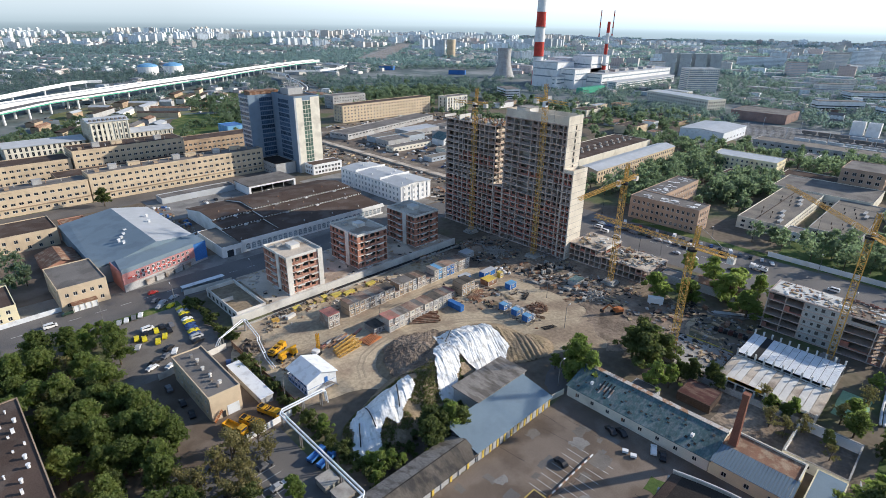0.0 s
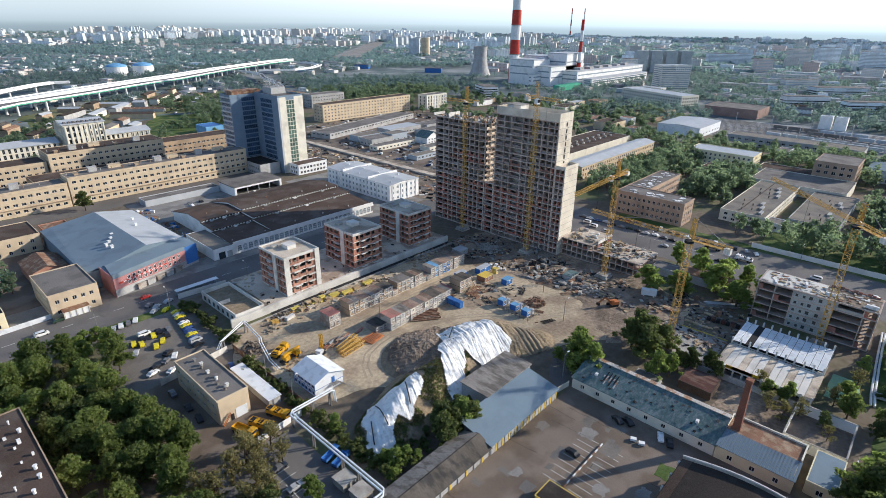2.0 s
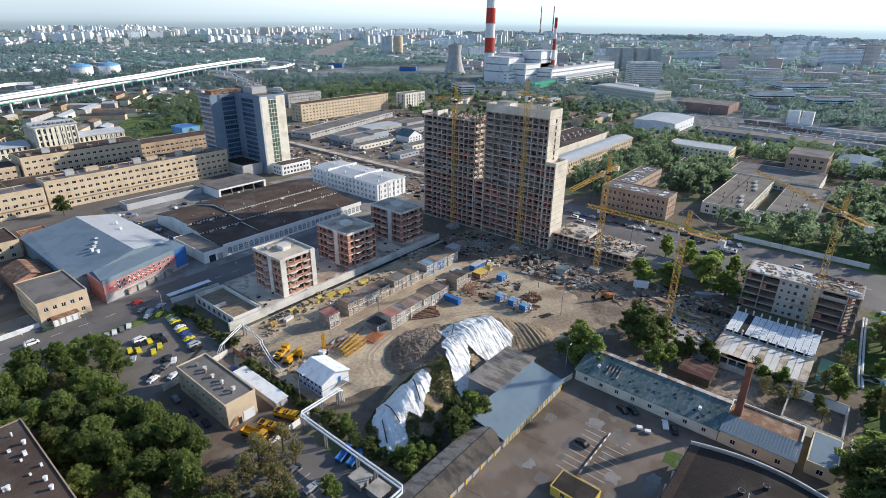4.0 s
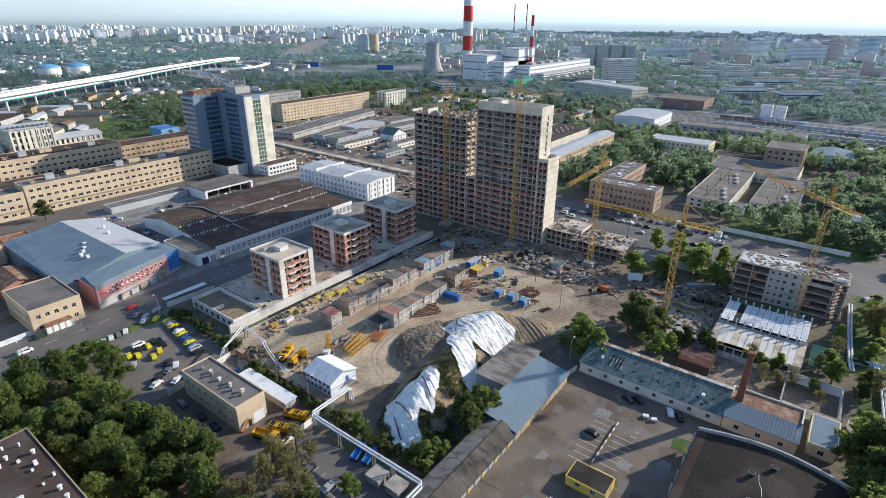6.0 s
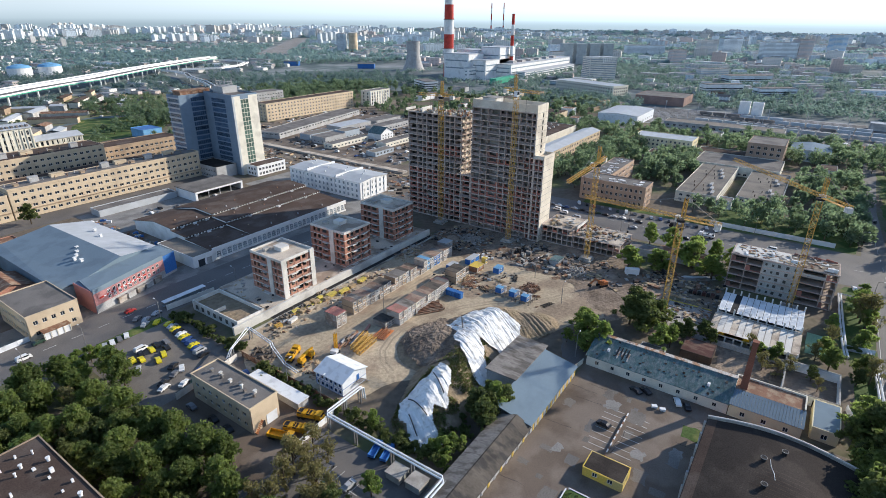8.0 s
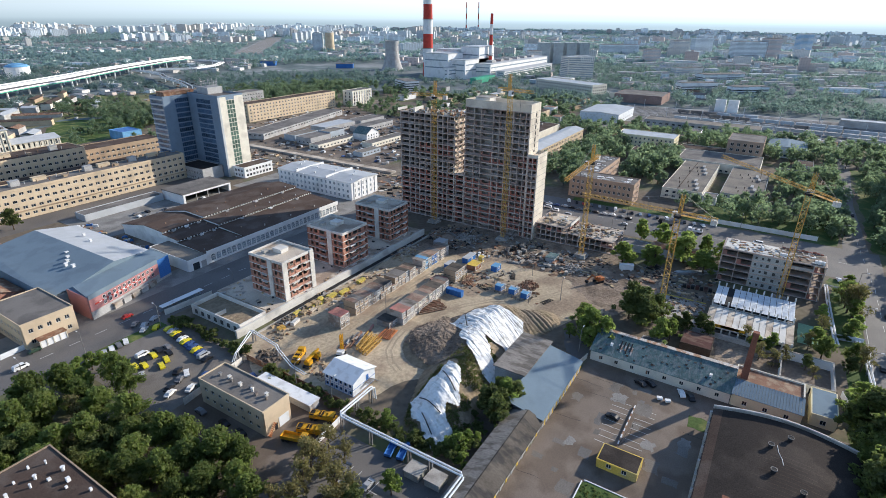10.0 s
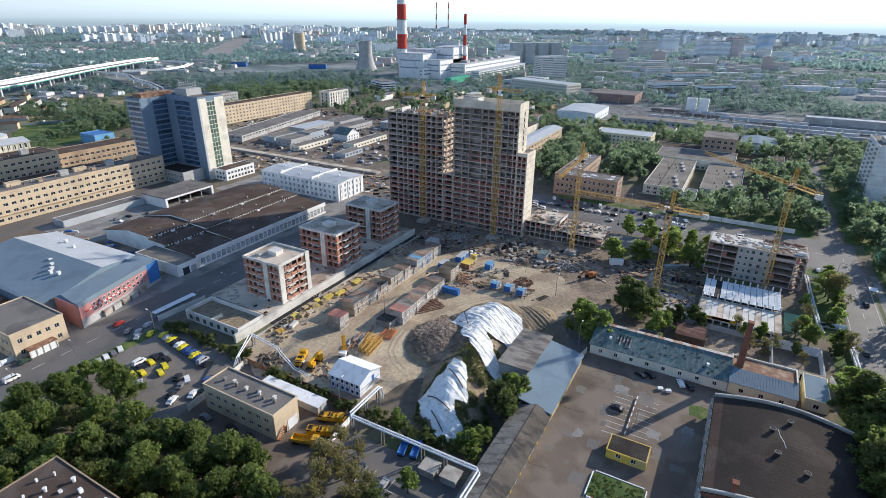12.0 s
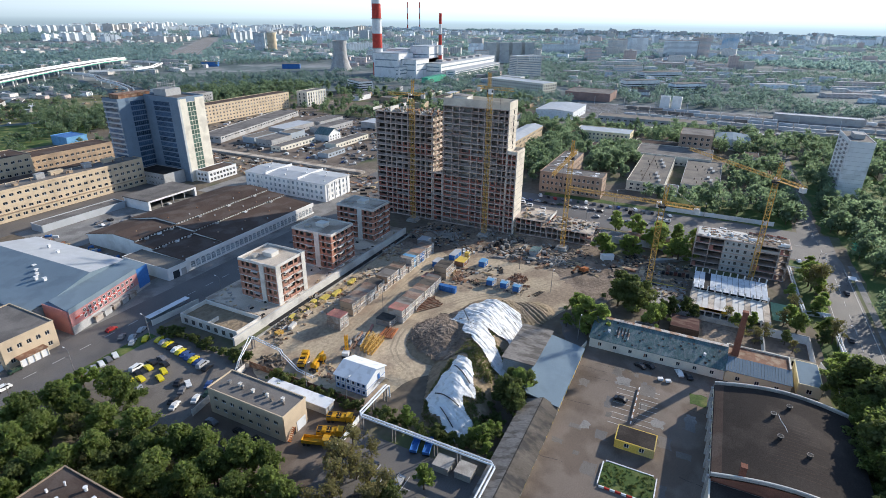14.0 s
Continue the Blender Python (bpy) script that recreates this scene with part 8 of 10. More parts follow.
def car_profile(kind):
    if kind == "van":
        return 4.9, 1.9, [(0, 0.35), (0, 0.95), (0.15, 1.75), (0.5, 1.9), (3.6, 1.9), (4.25, 1.15), (4.9, 0.95), (4.9, 0.35)], [(0.35, 1.2), (0.45, 1.75), (3.5, 1.78), (4.1, 1.2)]
    return 4.4, 1.75, [(0, 0.3), (0, 0.85), (0.55, 0.95), (1.15, 1.4), (2.6, 1.42), (3.25, 0.95), (4.3, 0.75), (4.4, 0.3)], [(0.8, 0.97), (1.22, 1.34), (2.55, 1.36), (3.08, 0.97)]


def extrude_profile(b, prof, y0, y1, inset=0.0):
    n = len(prof)
    vs = [(x, y0 + (inset if z > 1.0 else 0), z) for x, z in prof] + [(x, y1 - (inset if z > 1.0 else 0), z) for x, z in prof]
    b.add(vs, [tuple(range(n)), tuple(range(2 * n - 1, n - 1, -1))] + [(i, n + i, n + (i + 1) % n, (i + 1) % n) for i in range(n)])
    return b


CAR = {}


def car(x, y, rz, colour, kind="car", group="parked cars", z=0.09, label="", shade=None):
    k = (colour, kind)
    if k not in CAR:
        L, W, prof, gl = car_profile(kind)
        body = extrude_profile(MB(), [(p - L / 2, q) for p, q in prof], -W / 2, W / 2, 0.12).mesh("body", [paint(colour)])
        glass = extrude_profile(MB(), [(p - L / 2, q) for p, q in gl], -W / 2 + 0.08, W / 2 - 0.08).mesh("side_glazing", [GLASS])
        wind = MB()
        if kind != "van":
            wind.add([(3.3 - L / 2, -0.68, 0.98), (3.3 - L / 2, 0.68, 0.98), (2.68 - L / 2, 0.6, 1.4), (2.68 - L / 2, -0.6, 1.4)], [(0, 1, 2, 3)])
        else:
            wind.add([(4.28 - L / 2, -0.75, 1.2), (4.28 - L / 2, 0.75, 1.2), (3.68 - L / 2, 0.7, 1.86), (3.68 - L / 2, -0.7, 1.86)], [(0, 1, 2, 3)])
        CAR[k] = (body, glass, wind.mesh("windscreen", [GLASS]), L, W)
    body, glass, wind, L, W = CAR[k]
    th = thing("van" if kind == "van" else "car", label, kind, (x, y, z), rz, group)
    link("body", body, th)
    link("side_glazing", glass, th)
    link("windscreen", wind, th)
    th.scale = (0.93, 0.93, 0.95)
    if group in ("cars in the trading yard", "cars behind the hall", "cars at the white house", "cars in mid street", "cars along the wide street", "cars on the wide street"):
        link("underbody", UNDER, th)
        return th
    for wx in (-L * 0.31, L * 0.31):
        for wy in (-W / 2 + 0.05, W / 2 - 0.05):
            link("wheel", WHEEL, th, (wx, wy, 0.32))
    return th


wb = MB().cyl(0, 0, -0.11, 0.11, 0.32, 12)
wb.v = [(x, z, y) for x, y, z in wb.v]
wb.f = [tuple(reversed(f)) for f in wb.f]
WHEEL = wb.mesh("wheel", [DARK])
UNDER = MB().box(-1.9, -0.8, 0.0, 1.9, 0.8, 0.36).mesh("underbody", [DARK])
COL = {"yellow": (0.72, 0.60, 0.03), "white": (0.78, 0.78, 0.77), "silver": (0.42, 0.43, 0.45), "black": (0.02, 0.02, 0.023), "blue": (0.04, 0.08, 0.22), "red": (0.35, 0.03, 0.03), "grey": (0.16, 0.16, 0.17), "darkgreen": (0.03, 0.06, 0.04)}


def cars(spec, group):
    for x, y, rz, c, kind in spec:
        car(x, y, rz, COL[c], kind, group, label="%s %s standing on asphalt" % (c if c != "darkgreen" else "dark green", "van" if kind == "van" else "car"))


row = ["yellow", "silver", "yellow", "black", "white", "yellow", "blue", "blue", "yellow", "blue", "silver", "black"]
cars([(58.6 - 0.4 * i, 207.5 - 2.55 * i, 8 + RNG.uniform(-4, 4), c, "van" if i == 10 else "car") for i, c in enumerate(row)], "cars along the hedge")
cars([(53.0, 214.5, 35, "silver", "car"), (55, 217.5, 35, "silver", "car"), (53.5, 221, 35, "grey", "car"), (56.5, 212.5, 38, "yellow", "car"), (60, 219, 20, "silver", "car")], "cars at the street")
cars([(29.5 + 2.6 * i, 211.0 + 0.25 * i, 68 + 4 * (i % 3), c, "car") for i, c in enumerate(("black", "silver", "grey", "silver", "white", "grey", "white"))], "cars on the verge")
cars([(43.5, 199.5, 5, "white", "van"), (45.5, 196.5, 80, "yellow", "car"), (42, 197, 75, "black", "car"), (40.5, 193.5, 80, "yellow", "car"), (38.5, 195.5, 78, "yellow", "car"), (48, 198, 85, "black", "car"), (46.5, 190.5, 70, "yellow", "car"), (49.2, 193.5, 80, "black", "car"), (43.5, 188.5, 72, "yellow", "car"), (51, 197, 85, "grey", "car"), (37, 189, 60, "silver", "car")], "taxis")
cars([(45.5, 178, 60, "white", "car"), (42.5, 177, 30, "grey", "car"), (44.6, 181.5, 30, "black", "car"), (38, 175.5, 20, "black", "car"), (36.5, 173, 20, "white", "car"), (41.5, 170, 25, "white", "car"), (45, 168.8, 20, "darkgreen", "car"), (48, 172, 30, "blue", "car")], "cars near the wall")
cars([(36.5, 158, 85, "grey", "car"), (37, 148, 82, "black", "car"), (37, 141, 80, "black", "car"), (56, 158.5, 70, "blue", "car")], "cars by the garage")
cars([(99.8, 55.4, 80, "black", "car"), (122, 40.4, 25, "white", "car"), (121.6, 37.6, 25, "black", "car"), (120.3, 52.4, 62, "black", "car"), (121.8, 49.9, 62, "black", "car")], "cars in the yard")
for y in (45.6, 43.2):
    crt = thing("barrier_block", "white barrier block on short feet in the yard", "barrier", (116, y, 0.05), 25, "barrier blocks")
    part("body", MB().box(-0.6, -0.8, 0.2, 0.6, 0.8, 0.85), WHITE, crt)
    for v in (-0.6, 0.45):
        part("foot", MB().box(-0.5, v, 0, 0.5, v + 0.15, 0.2), DARK, crt)
cars([(33, 106, 30, "black", "car"), (29, 98, 35, "grey", "car"), (24, 90, 30, "red", "car"), (21, 88, 30, "white", "car"), (38, 104, 40, "darkgreen", "car"), (43, 107.9, 0, "grey", "car"), (42, 99.4, 0, "silver", "car")], "cars under trees")
cars([(25, 233, 5, "darkgreen", "car"), (55, 229, 4, "red", "car"), (18, 226, 3, "white", "van"), (128, 231, 4, "silver", "car"), (152, 227, 2, "grey", "car")], "cars on the street")
rowE = ["white", "silver", "black", "grey", "white", "black", "blue", "silver", "black", "grey", "white", "darkgreen", "silver", "grey", "red", "black", "white"]
cars([(284 + RNG.uniform(-0.6, 0.6), 58 + 4.9 * i, 20 + RNG.uniform(-10, 10), c, "van" if i % 6 == 4 else "car") for i, c in enumerate(rowE)], "cars along the wide street")
cars([(262, 96 - 9 * i, 90, c, "car") for i, c in enumerate(("silver", "white", "grey", "black"))] + [(272, 30, 90, "white", "van"), (268, 8, 92, "white", "car"), (215, -19, 2, "black", "car"), (172, -14, 2, "black", "car"), (345, -11, 0, "grey", "car"), (352, -14, 0, "black", "car"), (318, -9.5, 0, "silver", "car"), (244, -4, 10, "white", "car")], "cars on the wide street")
rowM = ["black", "grey", "white", "silver", "black", "darkgreen", "grey", "black", "silver", "blue", "white", "grey"]
cars([(272.5 + (i % 3) * 0.5, 96 + 4.9 * i, 78 + (i * 37) % 24, c, "car") for i, c in enumerate(rowM)] + [(266, 143, 92, "white", "van"), (262.5, 137, 88, "white", "van"), (259, 128, 90, "silver", "van")], "cars in mid street")
for i in range(56):
    c = RNG.choice(("white", "white", "silver", "black", "grey", "blue", "grey"))
    x, y = RNG.uniform(292, 400), RNG.uniform(296, 432)
    while any(p - 3.5 < x < r + 3.5 and q - 3.5 < y < t + 3.5 for p, q, r, t in FOOT):
        x, y = RNG.uniform(292, 400), RNG.uniform(296, 432)
    car(x, y, RNG.choice((0, 90, 10, 80)), COL[c], RNG.choice(("car", "car", "van")), "cars in the trading yard", label="%s vehicle parked in the trading yard" % c)
for i in range(16):
    c = RNG.choice(("white", "silver", "black", "grey", "white"))
    car(RNG.choice((122, 128, 136, 150, 160)) + RNG.uniform(-2, 2), RNG.uniform(322, 328) if i % 2 else RNG.uniform(335, 346) - 8, RNG.choice((0, 90)), COL[c], "car", "cars behind the hall", label="%s car parked behind the dark hall" % c)
for i in range(12):
    c = ("white", "silver", "black")[i % 3]
    car(199 + RNG.uniform(-1, 1), 256 + i * 4.8, 90 + RNG.uniform(-5, 5), COL[c], "car", "cars at the white house", label="%s car parked beside the white building" % c)


def truck(x, y, rz, cab_mat, body_mat, label, load="tank"):
    th = thing("truck", label, "truck", (x, y, 0.08), rz, "trucks")
    part("cab", MB().box(2.2, -1.15, 0.6, 4.0, 1.15, 2.7).box(4.0, -1.05, 0.6, 4.4, 1.05, 1.5), cab_mat, th)
    part("windscreen", MB().box(4.0, -1.0, 1.7, 4.05, 1.0, 2.5), GLASS, th)
    part("chassis", MB().box(-3.6, -0.9, 0.6, 2.2, 0.9, 0.9), DARK, th)
    if load == "tank":
        part("crew_box", MB().box(-3.5, -1.15, 0.95, 2.0, 1.15, 1.9), body_mat, th)
        for i in range(4):
            part("locker", MB().box(-3.3 + i * 1.35, -1.0, 1.9, -2.3 + i * 1.35, 1.0, 2.25), body_mat if i % 2 else DARK, th)
        part("rack", MB().box(-3.4, -1.0, 2.45, 2.0, -0.9, 2.55).box(-3.4, 0.9, 2.45, 2.0, 1.0, 2.55).box(-3.4, -0.9, 2.45, -3.3, 0.9, 2.55).box(0, -0.9, 2.45, 0.1, 0.9, 2.55), body_mat, th)
    elif load == "boom":
        part("turntable", MB().box(-2.4, -1.1, 0.95, -0.4, 1.1, 2.3), body_mat, th)
        part("boom", MB().beam((-2.2, 0.2, 2.4), (4.8, 0.2, 2.9), 0.6).beam((-2.2, 0.2, 2.5), (2.0, 0.2, 2.8), 0.85), body_mat, th)
        for s in (-2.9, 1.6):
            part("outrigger", MB().box(s, -1.7, 0.3, s + 0.3, 1.7, 0.6), body_mat, th)
    elif load == "drum":
        b = MB().tube([(-3.4, 0, 2.4), (-2.6, 0, 2.2), (-0.6, 0, 1.9), (1.6, 0, 1.7)], 1.0, 12)
        part("mixer_drum", b, body_mat, th)
    else:
        part("cargo_bed", MB().box(-3.6, -1.2, 0.95, 2.1, 1.2, 1.15).box(-3.6, -1.2, 1.15, -3.5, 1.2, 2.0).box(-3.5, -1.2, 1.15, 2.1, -1.1, 2.0).box(-3.5, 1.1, 1.15, 2.1, 1.2, 2.0), body_mat, th)
    for wx in (-2.9, -1.7, 3.0):
        for wy in (-1.0, 1.0):
            o = link("wheel", WHEEL, th, (wx, wy, 0.48))
            o.scale = (1.5, 1.5, 1.5)
    return th


truck(53.5, 126, -70, MACHINE, MACHINE, "yellow service truck with roof racks in the yard")
truck(47.6, 125, -68, MACHINE, MACHINE, "yellow service truck beside the fence")
truck(43.2, 126.4, -72, MACHINE, MACHINE, "yellow truck with low bed near the garage", "bed")
for x, y in ((54.2, 101.6), (55.0, 98.2)):
    truck(x, y, 14, BLUE, BLUE, "small blue truck parked under the pipe", "bed").scale = (0.72, 0.8, 0.8)
truck(71.5, 148.2, 10, MACHINE, MACHINE, "yellow mobile crane with folded boom", "boom")
truck(71, 153.5, 25, MACHINE, MACHINE, "yellow digger truck on sand", "tank")
truck(172, 205.5, 20, MACHINE, STEEL, "concrete mixer truck with yellow cab", "drum").location.z = 3.05
truck(166, 212.5, 100, WHITE, STEEL, "white truck beside the brick house", "bed").location.z = 3.05
truck(276, 76, 90, DARK, STEEL, "dark flatbed truck on the wide street", "bed")
truck(271, 60, 90, WHITE, WHITE, "white truck on the wide street", "tank")
ex = thing("excavator", "orange-red tracked excavator on dark soil", "excavator", (184, 86, 0.1), 150)
part("track", MB().box(-2, -1.5, 0, 2, -0.9, 0.9), DARK, ex)
part("track", MB().box(-2, 0.9, 0, 2, 1.5, 0.9), DARK, ex)
part("house", MB().box(-2.2, -1.3, 1.0, 1.2, 1.3, 2.2).box(0.2, 0.3, 2.2, 1.4, 1.3, 3.0), ORANGE, ex)
part("boom", MB().beam((1.0, -0.3, 1.8), (3.8, -0.3, 4.2), 0.6).beam((3.8, -0.3, 4.2), (6.4, -0.3, 2.2), 0.5), ORANGE, ex)
part("bucket", MB().prism([(6.0, -0.9), (7.2, -0.9), (7.0, 0.4), (6.2, 0.4)], 1.2, 2.2), DARK, ex)
solid("work_wagon", MB().box(-1.2, -3, 0.6, 1.2, 3, 2.9).box(-1.3, -3.1, 2.9, 1.3, 3.1, 3.05).cyl(-1, -2, 0.0, 0.6, 0.3, 8).cyl(1, 2, 0.0, 0.6, 0.3, 8).cyl(1, -2, 0.0, 0.6, 0.3, 8).cyl(-1, 2, 0.0, 0.6, 0.3, 8), WHITE, "white site wagon on small wheels", "wagon", (203, 79, 0.08), 25)
pr = thing("piling_rig", "small yellow piling rig with upright mast", "rig", (80.5, 143, 0.08), 20)
part("base", MB().box(-1.5, -1.2, 0, 1.5, 1.2, 1.1), DARK, pr)
part("house", MB().box(-1.4, -1.1, 1.1, 0.6, 1.1, 2.3), WHITE, pr)
part("mast", lattice(MB(), (1.0, 0, 0.8), (1.0, 0, 8.0), 0.8, 6, 0.12), MACHINE, pr)

# ---- heating pipes on posts ----
pp = thing("heating_pipes", "pair of silver insulated pipes on steel posts", "pipeline")
for k in (0.0, 0.9):
    part("pipe", MB().tube([(69, 119.5 - k, 0.3), (68.5, 119.5 - k, 4.8), (67.5, 119.5 - k, 5.2), (54.6 - k, 119.5 - k, 5.2), (54 - k, 118.8 - k, 5.2), (54 - k, 79.8 - k, 5.2), (53.4 - k, 79.2 - k, 5.2), (30, 79.2 - k, 5.2)], 0.26, 8), WHITE_SHEET, pp)
for x, y in ((67, 119), (61, 119), (54, 118.6), (53.6, 108), (53.6, 95.2), (53.6, 88.5), (53.4, 79.2), (44, 78.8), (34, 78.8)):
    part("post", MB().box(x - 0.2, y - 0.6, 0, x + 0.2, y - 0.3, 4.9).box(x - 0.2, y + 0.3, 0, x + 0.2, y + 0.6, 4.9).box(x - 0.25, y - 0.9, 4.7, x + 0.25, y + 0.9, 4.9), STEEL, pp)
pg = thing("pipe_gate", "silver pipe arch over the site entrance track", "pipeline")
for k in (0.0, 0.8):
    part("pipe", MB().tube([(56 + k, 168.5, 2.2), (57.5 + k, 168.5, 4.6), (69.5 + k, 175.5 - k, 4.8), (70.3 - k, 174.5, 4.8), (68.5 - k, 160.5, 4.8), (67.8 - k, 159, 4.2), (66.8 - k, 152, 0.9), (66 - k, 145, 0.8)], 0.17, 8), WHITE_SHEET, pg)
for x, y in ((58, 168.8), (69.8, 174.8), (68.2, 160.5)):
    part("post", MB().box(x - 0.25, y - 0.25, 0, x + 0.25, y + 0.25, 4.5), STEEL, pg)
    part("post", MB().box(x + 0.8, y - 0.25, 0, x + 1.1, y + 0.05, 4.5), STEEL, pg)


for lab, route in (("twin white heating pipes with an arch at the crossing", [(233.2, -6.5), (233.2, 1.8), (218.7, 1.3), (204, 0.7), (186, -0.2), (179, -0.9)]), ("twin white heating pipes beside the road", [(190, -6.4), (186.7, -7.2), (172.8, -9.1), (160.4, -9.7), (145, -10.2)])):
    hp = thing("heating_pipes", lab, "pipeline")
    for k in (0.0, 0.95):
        part("pipe", MB().tube([(x, y - k, 1.2) for x, y in route], 0.36, 8), WHITE, hp)
    for (xa, ya), (xb, yb) in zip(route, route[1:]):
        n = max(1, int(math.hypot(xb - xa, yb - ya) / 5))
        for i in range(n):
            x, y = xa + (xb - xa) * i / n, ya + (yb - ya) * i / n
            part("support", MB().box(x - 0.25, y - 1.3, 0, x + 0.25, y + 0.35, 0.85), CONCRETE, hp)


# ---- walls, fences, lamps ----
def panel_fence(label, a, e, h, material, step=3.4, z=0.0, group="fences", t=0.12):
    d = Vector((e[0] - a[0], e[1] - a[1]))
    n, ang = max(1, round(d.length / step)), math.degrees(math.atan2(d.y, d.x))
    th = thing("fence", label, "fence", (a[0], a[1], z), ang, group)
    w = d.length / n
    me = MB().box(0.08, -t / 2, 0, w - 0.08, t / 2, h).mesh("panel", [material])
    po = MB().box(-0.1, -0.14, 0, 0.1, 0.14, h + 0.12).mesh("post", [material])
    for i in range(n):
        link("panel", me, th, (i * w, 0, 0))
        link("post", po, th, (i * w, 0, 0))


panel_fence("white panel fence behind the yellow trucks", (44, 120), (58.5, 121.2), 2.2, WHITE)
panel_fence("concrete wall between car park and garage yard", (36, 165), (59.5, 168), 2.4, PALE_CONCRETE)
panel_fence("dark sheet fence along the hedge", (61.5, 168), (61.5, 125), 2.2, RUST)
panel_fence("white concrete fence along the wide street", (293.5, 4), (293.5, 63), 2.6, WHITE)
panel_fence("blue-white fence at the yellow house", (2, 236.5), (24, 237.5), 2.0, WHITE_SHEET)
panel_fence("pale site fence beside the grass strip", (186, -0.8), (187.5, -9.6), 2.2, WHITE_SHEET)
panel_fence("white fence behind the small yellow house", (147.5, -1.6), (131, -6.4), 2.2, WHITE)
panel_fence("grey site fence below the panel house", (163, 45), (163, 16), 2.2, GREY_WALL)
panel_fence("pale wall at the workshop end", (124.8, 71.5), (119, 72.5), 2.0, CREAM)
panel_fence("grey fence along the podium street", (239, 132), (239, 50), 2.0, GREY_WALL)
panel_fence("pale wall along the street", (64, 218.5), (84, 217), 2.4, PALE_CONCRETE)


def street_lamp(x, y, h=9, rz=0, z=0.0):
    th = thing("street_lamp", "slim grey street lamp with one arm", "street lamp", (x, y, z), rz, "street lamps")
    part("pole", MB().cyl(0, 0, 0, h, 0.13, 7, 0.08), STEEL, th)
    part("arm", MB().beam((0, 0, h), (1.8, 0, h + 0.5), 0.1), STEEL, th)
    part("lamp_head", MB().box(1.6, -0.15, h + 0.42, 2.5, 0.15, h + 0.62), WHITE, th)


for x, y, rz in ((58, 212, 90), (33, 215, 90), (92, 213, 90), (15, 215, 90), (252, 100, 0), (252, 60, 0), (252, 20, 0), (291, 90, 180), (291, 40, 180), (200, -9.8, -90), (235, -9.8, -90), (165, -9.0, -90), (300, -6, -90), (112, 148, 0), (174, 113, 0), (159, 94, 0), (60, 128, 0), (60, 143, 0), (127, 75, 0), (22, 84, 60)):
    street_lamp(x, y, 9, rz)

# bay lines and barrier in the yard
for i in range(9):
    for s in (-1, 1):
        solid("bay_line", MB().box(88.5 + i * 2.45, 51 + s * 1.0, 0.05, 88.64 + i * 2.45, 51 + s * 6.2, 0.062), LINE, "white painted parking line", "road marking", kind="structure")
bar = thing("barrier_rail", "striped barrier rail between parking bays", "barrier", (88, 51, 0.05))
for i in range(14):
    part("rail_piece", MB().box(i * 1.45, -0.15, 0.35, i * 1.45 + 1.45, 0.15, 0.7), WHITE if i % 2 else RUST, bar)
for i in range(6):
    part("rail_post", MB().box(i * 4 - 0.1, -0.1, 0, i * 4 + 0.1, 0.1, 0.35), DARK, bar)
for i in range(8):
    solid("bay_line", MB().box(20 + i * 3.0, 96, 0.045, 20.14 + i * 3.0, 102, 0.058), LINE, "white painted parking line", "road marking", rz=0, kind="structure")
for i in range(22):
    solid("lane_line", MB().box(70 + i * 12, -17.1 + max(0, (i - 14) * 0.62), 0.072, 75 + i * 12, -16.95 + max(0, (i - 14) * 0.62), 0.084), LINE, "white dashed lane line", "road marking", kind="structure")
for y0 in (-11.4, -22.4):
    solid("edge_line", MB().box(70, y0, 0.072, 245, y0 + 0.15, 0.084), LINE, "white edge line of the street", "road marking", kind="structure")
for i in range(22):
    solid("lane_line", MB().box(267.9, -8 + i * 9, 0.066, 268.1, -4 + i * 9, 0.078), LINE, "white dashed lane line", "road marking", kind="structure")
for i in range(26):
    solid("lane_line", MB().box(-30 + i * 9, 226.9, 0.062, -26 + i * 9, 227.1, 0.074), LINE, "white dashed lane line", "road marking", kind="structure")
# repairs and dust on the old yard
rngY = random.Random(8)
for i in range(16):
    x, y, w, l = rngY.uniform(60, 120), rngY.uniform(30, 68), rngY.uniform(1.2, 6), rngY.uniform(1.0, 4)
    flat("asphalt_patch", ragged(rect(x, y, x + w, y + l), 0.9, 0.22, 80 + i), 0.058 + 0.0006 * i, (LOT, ASPHALT, LOT)[i % 3], "patch of newer asphalt in the yard", "ground")
for i, (x, y, w, l) in enumerate(((105.5, 46.5, 6, 4.5), (107.5, 54.2, 4.5, 4), (112, 57, 5, 3.2), (92.3, 42.3, 3.6, 3.2), (84.5, 39.5, 5, 3.5), (82.5, 61.5, 3.2, 2.4), (101.5, 66, 4, 2.6), (95, 34, 7, 3))):
    flat("worn_patch", ragged(rect(x, y, x + w, y + l), 0.8, 0.5, 180 + i), 0.068 + 0.0006 * i, PAVE if i % 2 else LOT, "pale patch in the old asphalt", "ground")
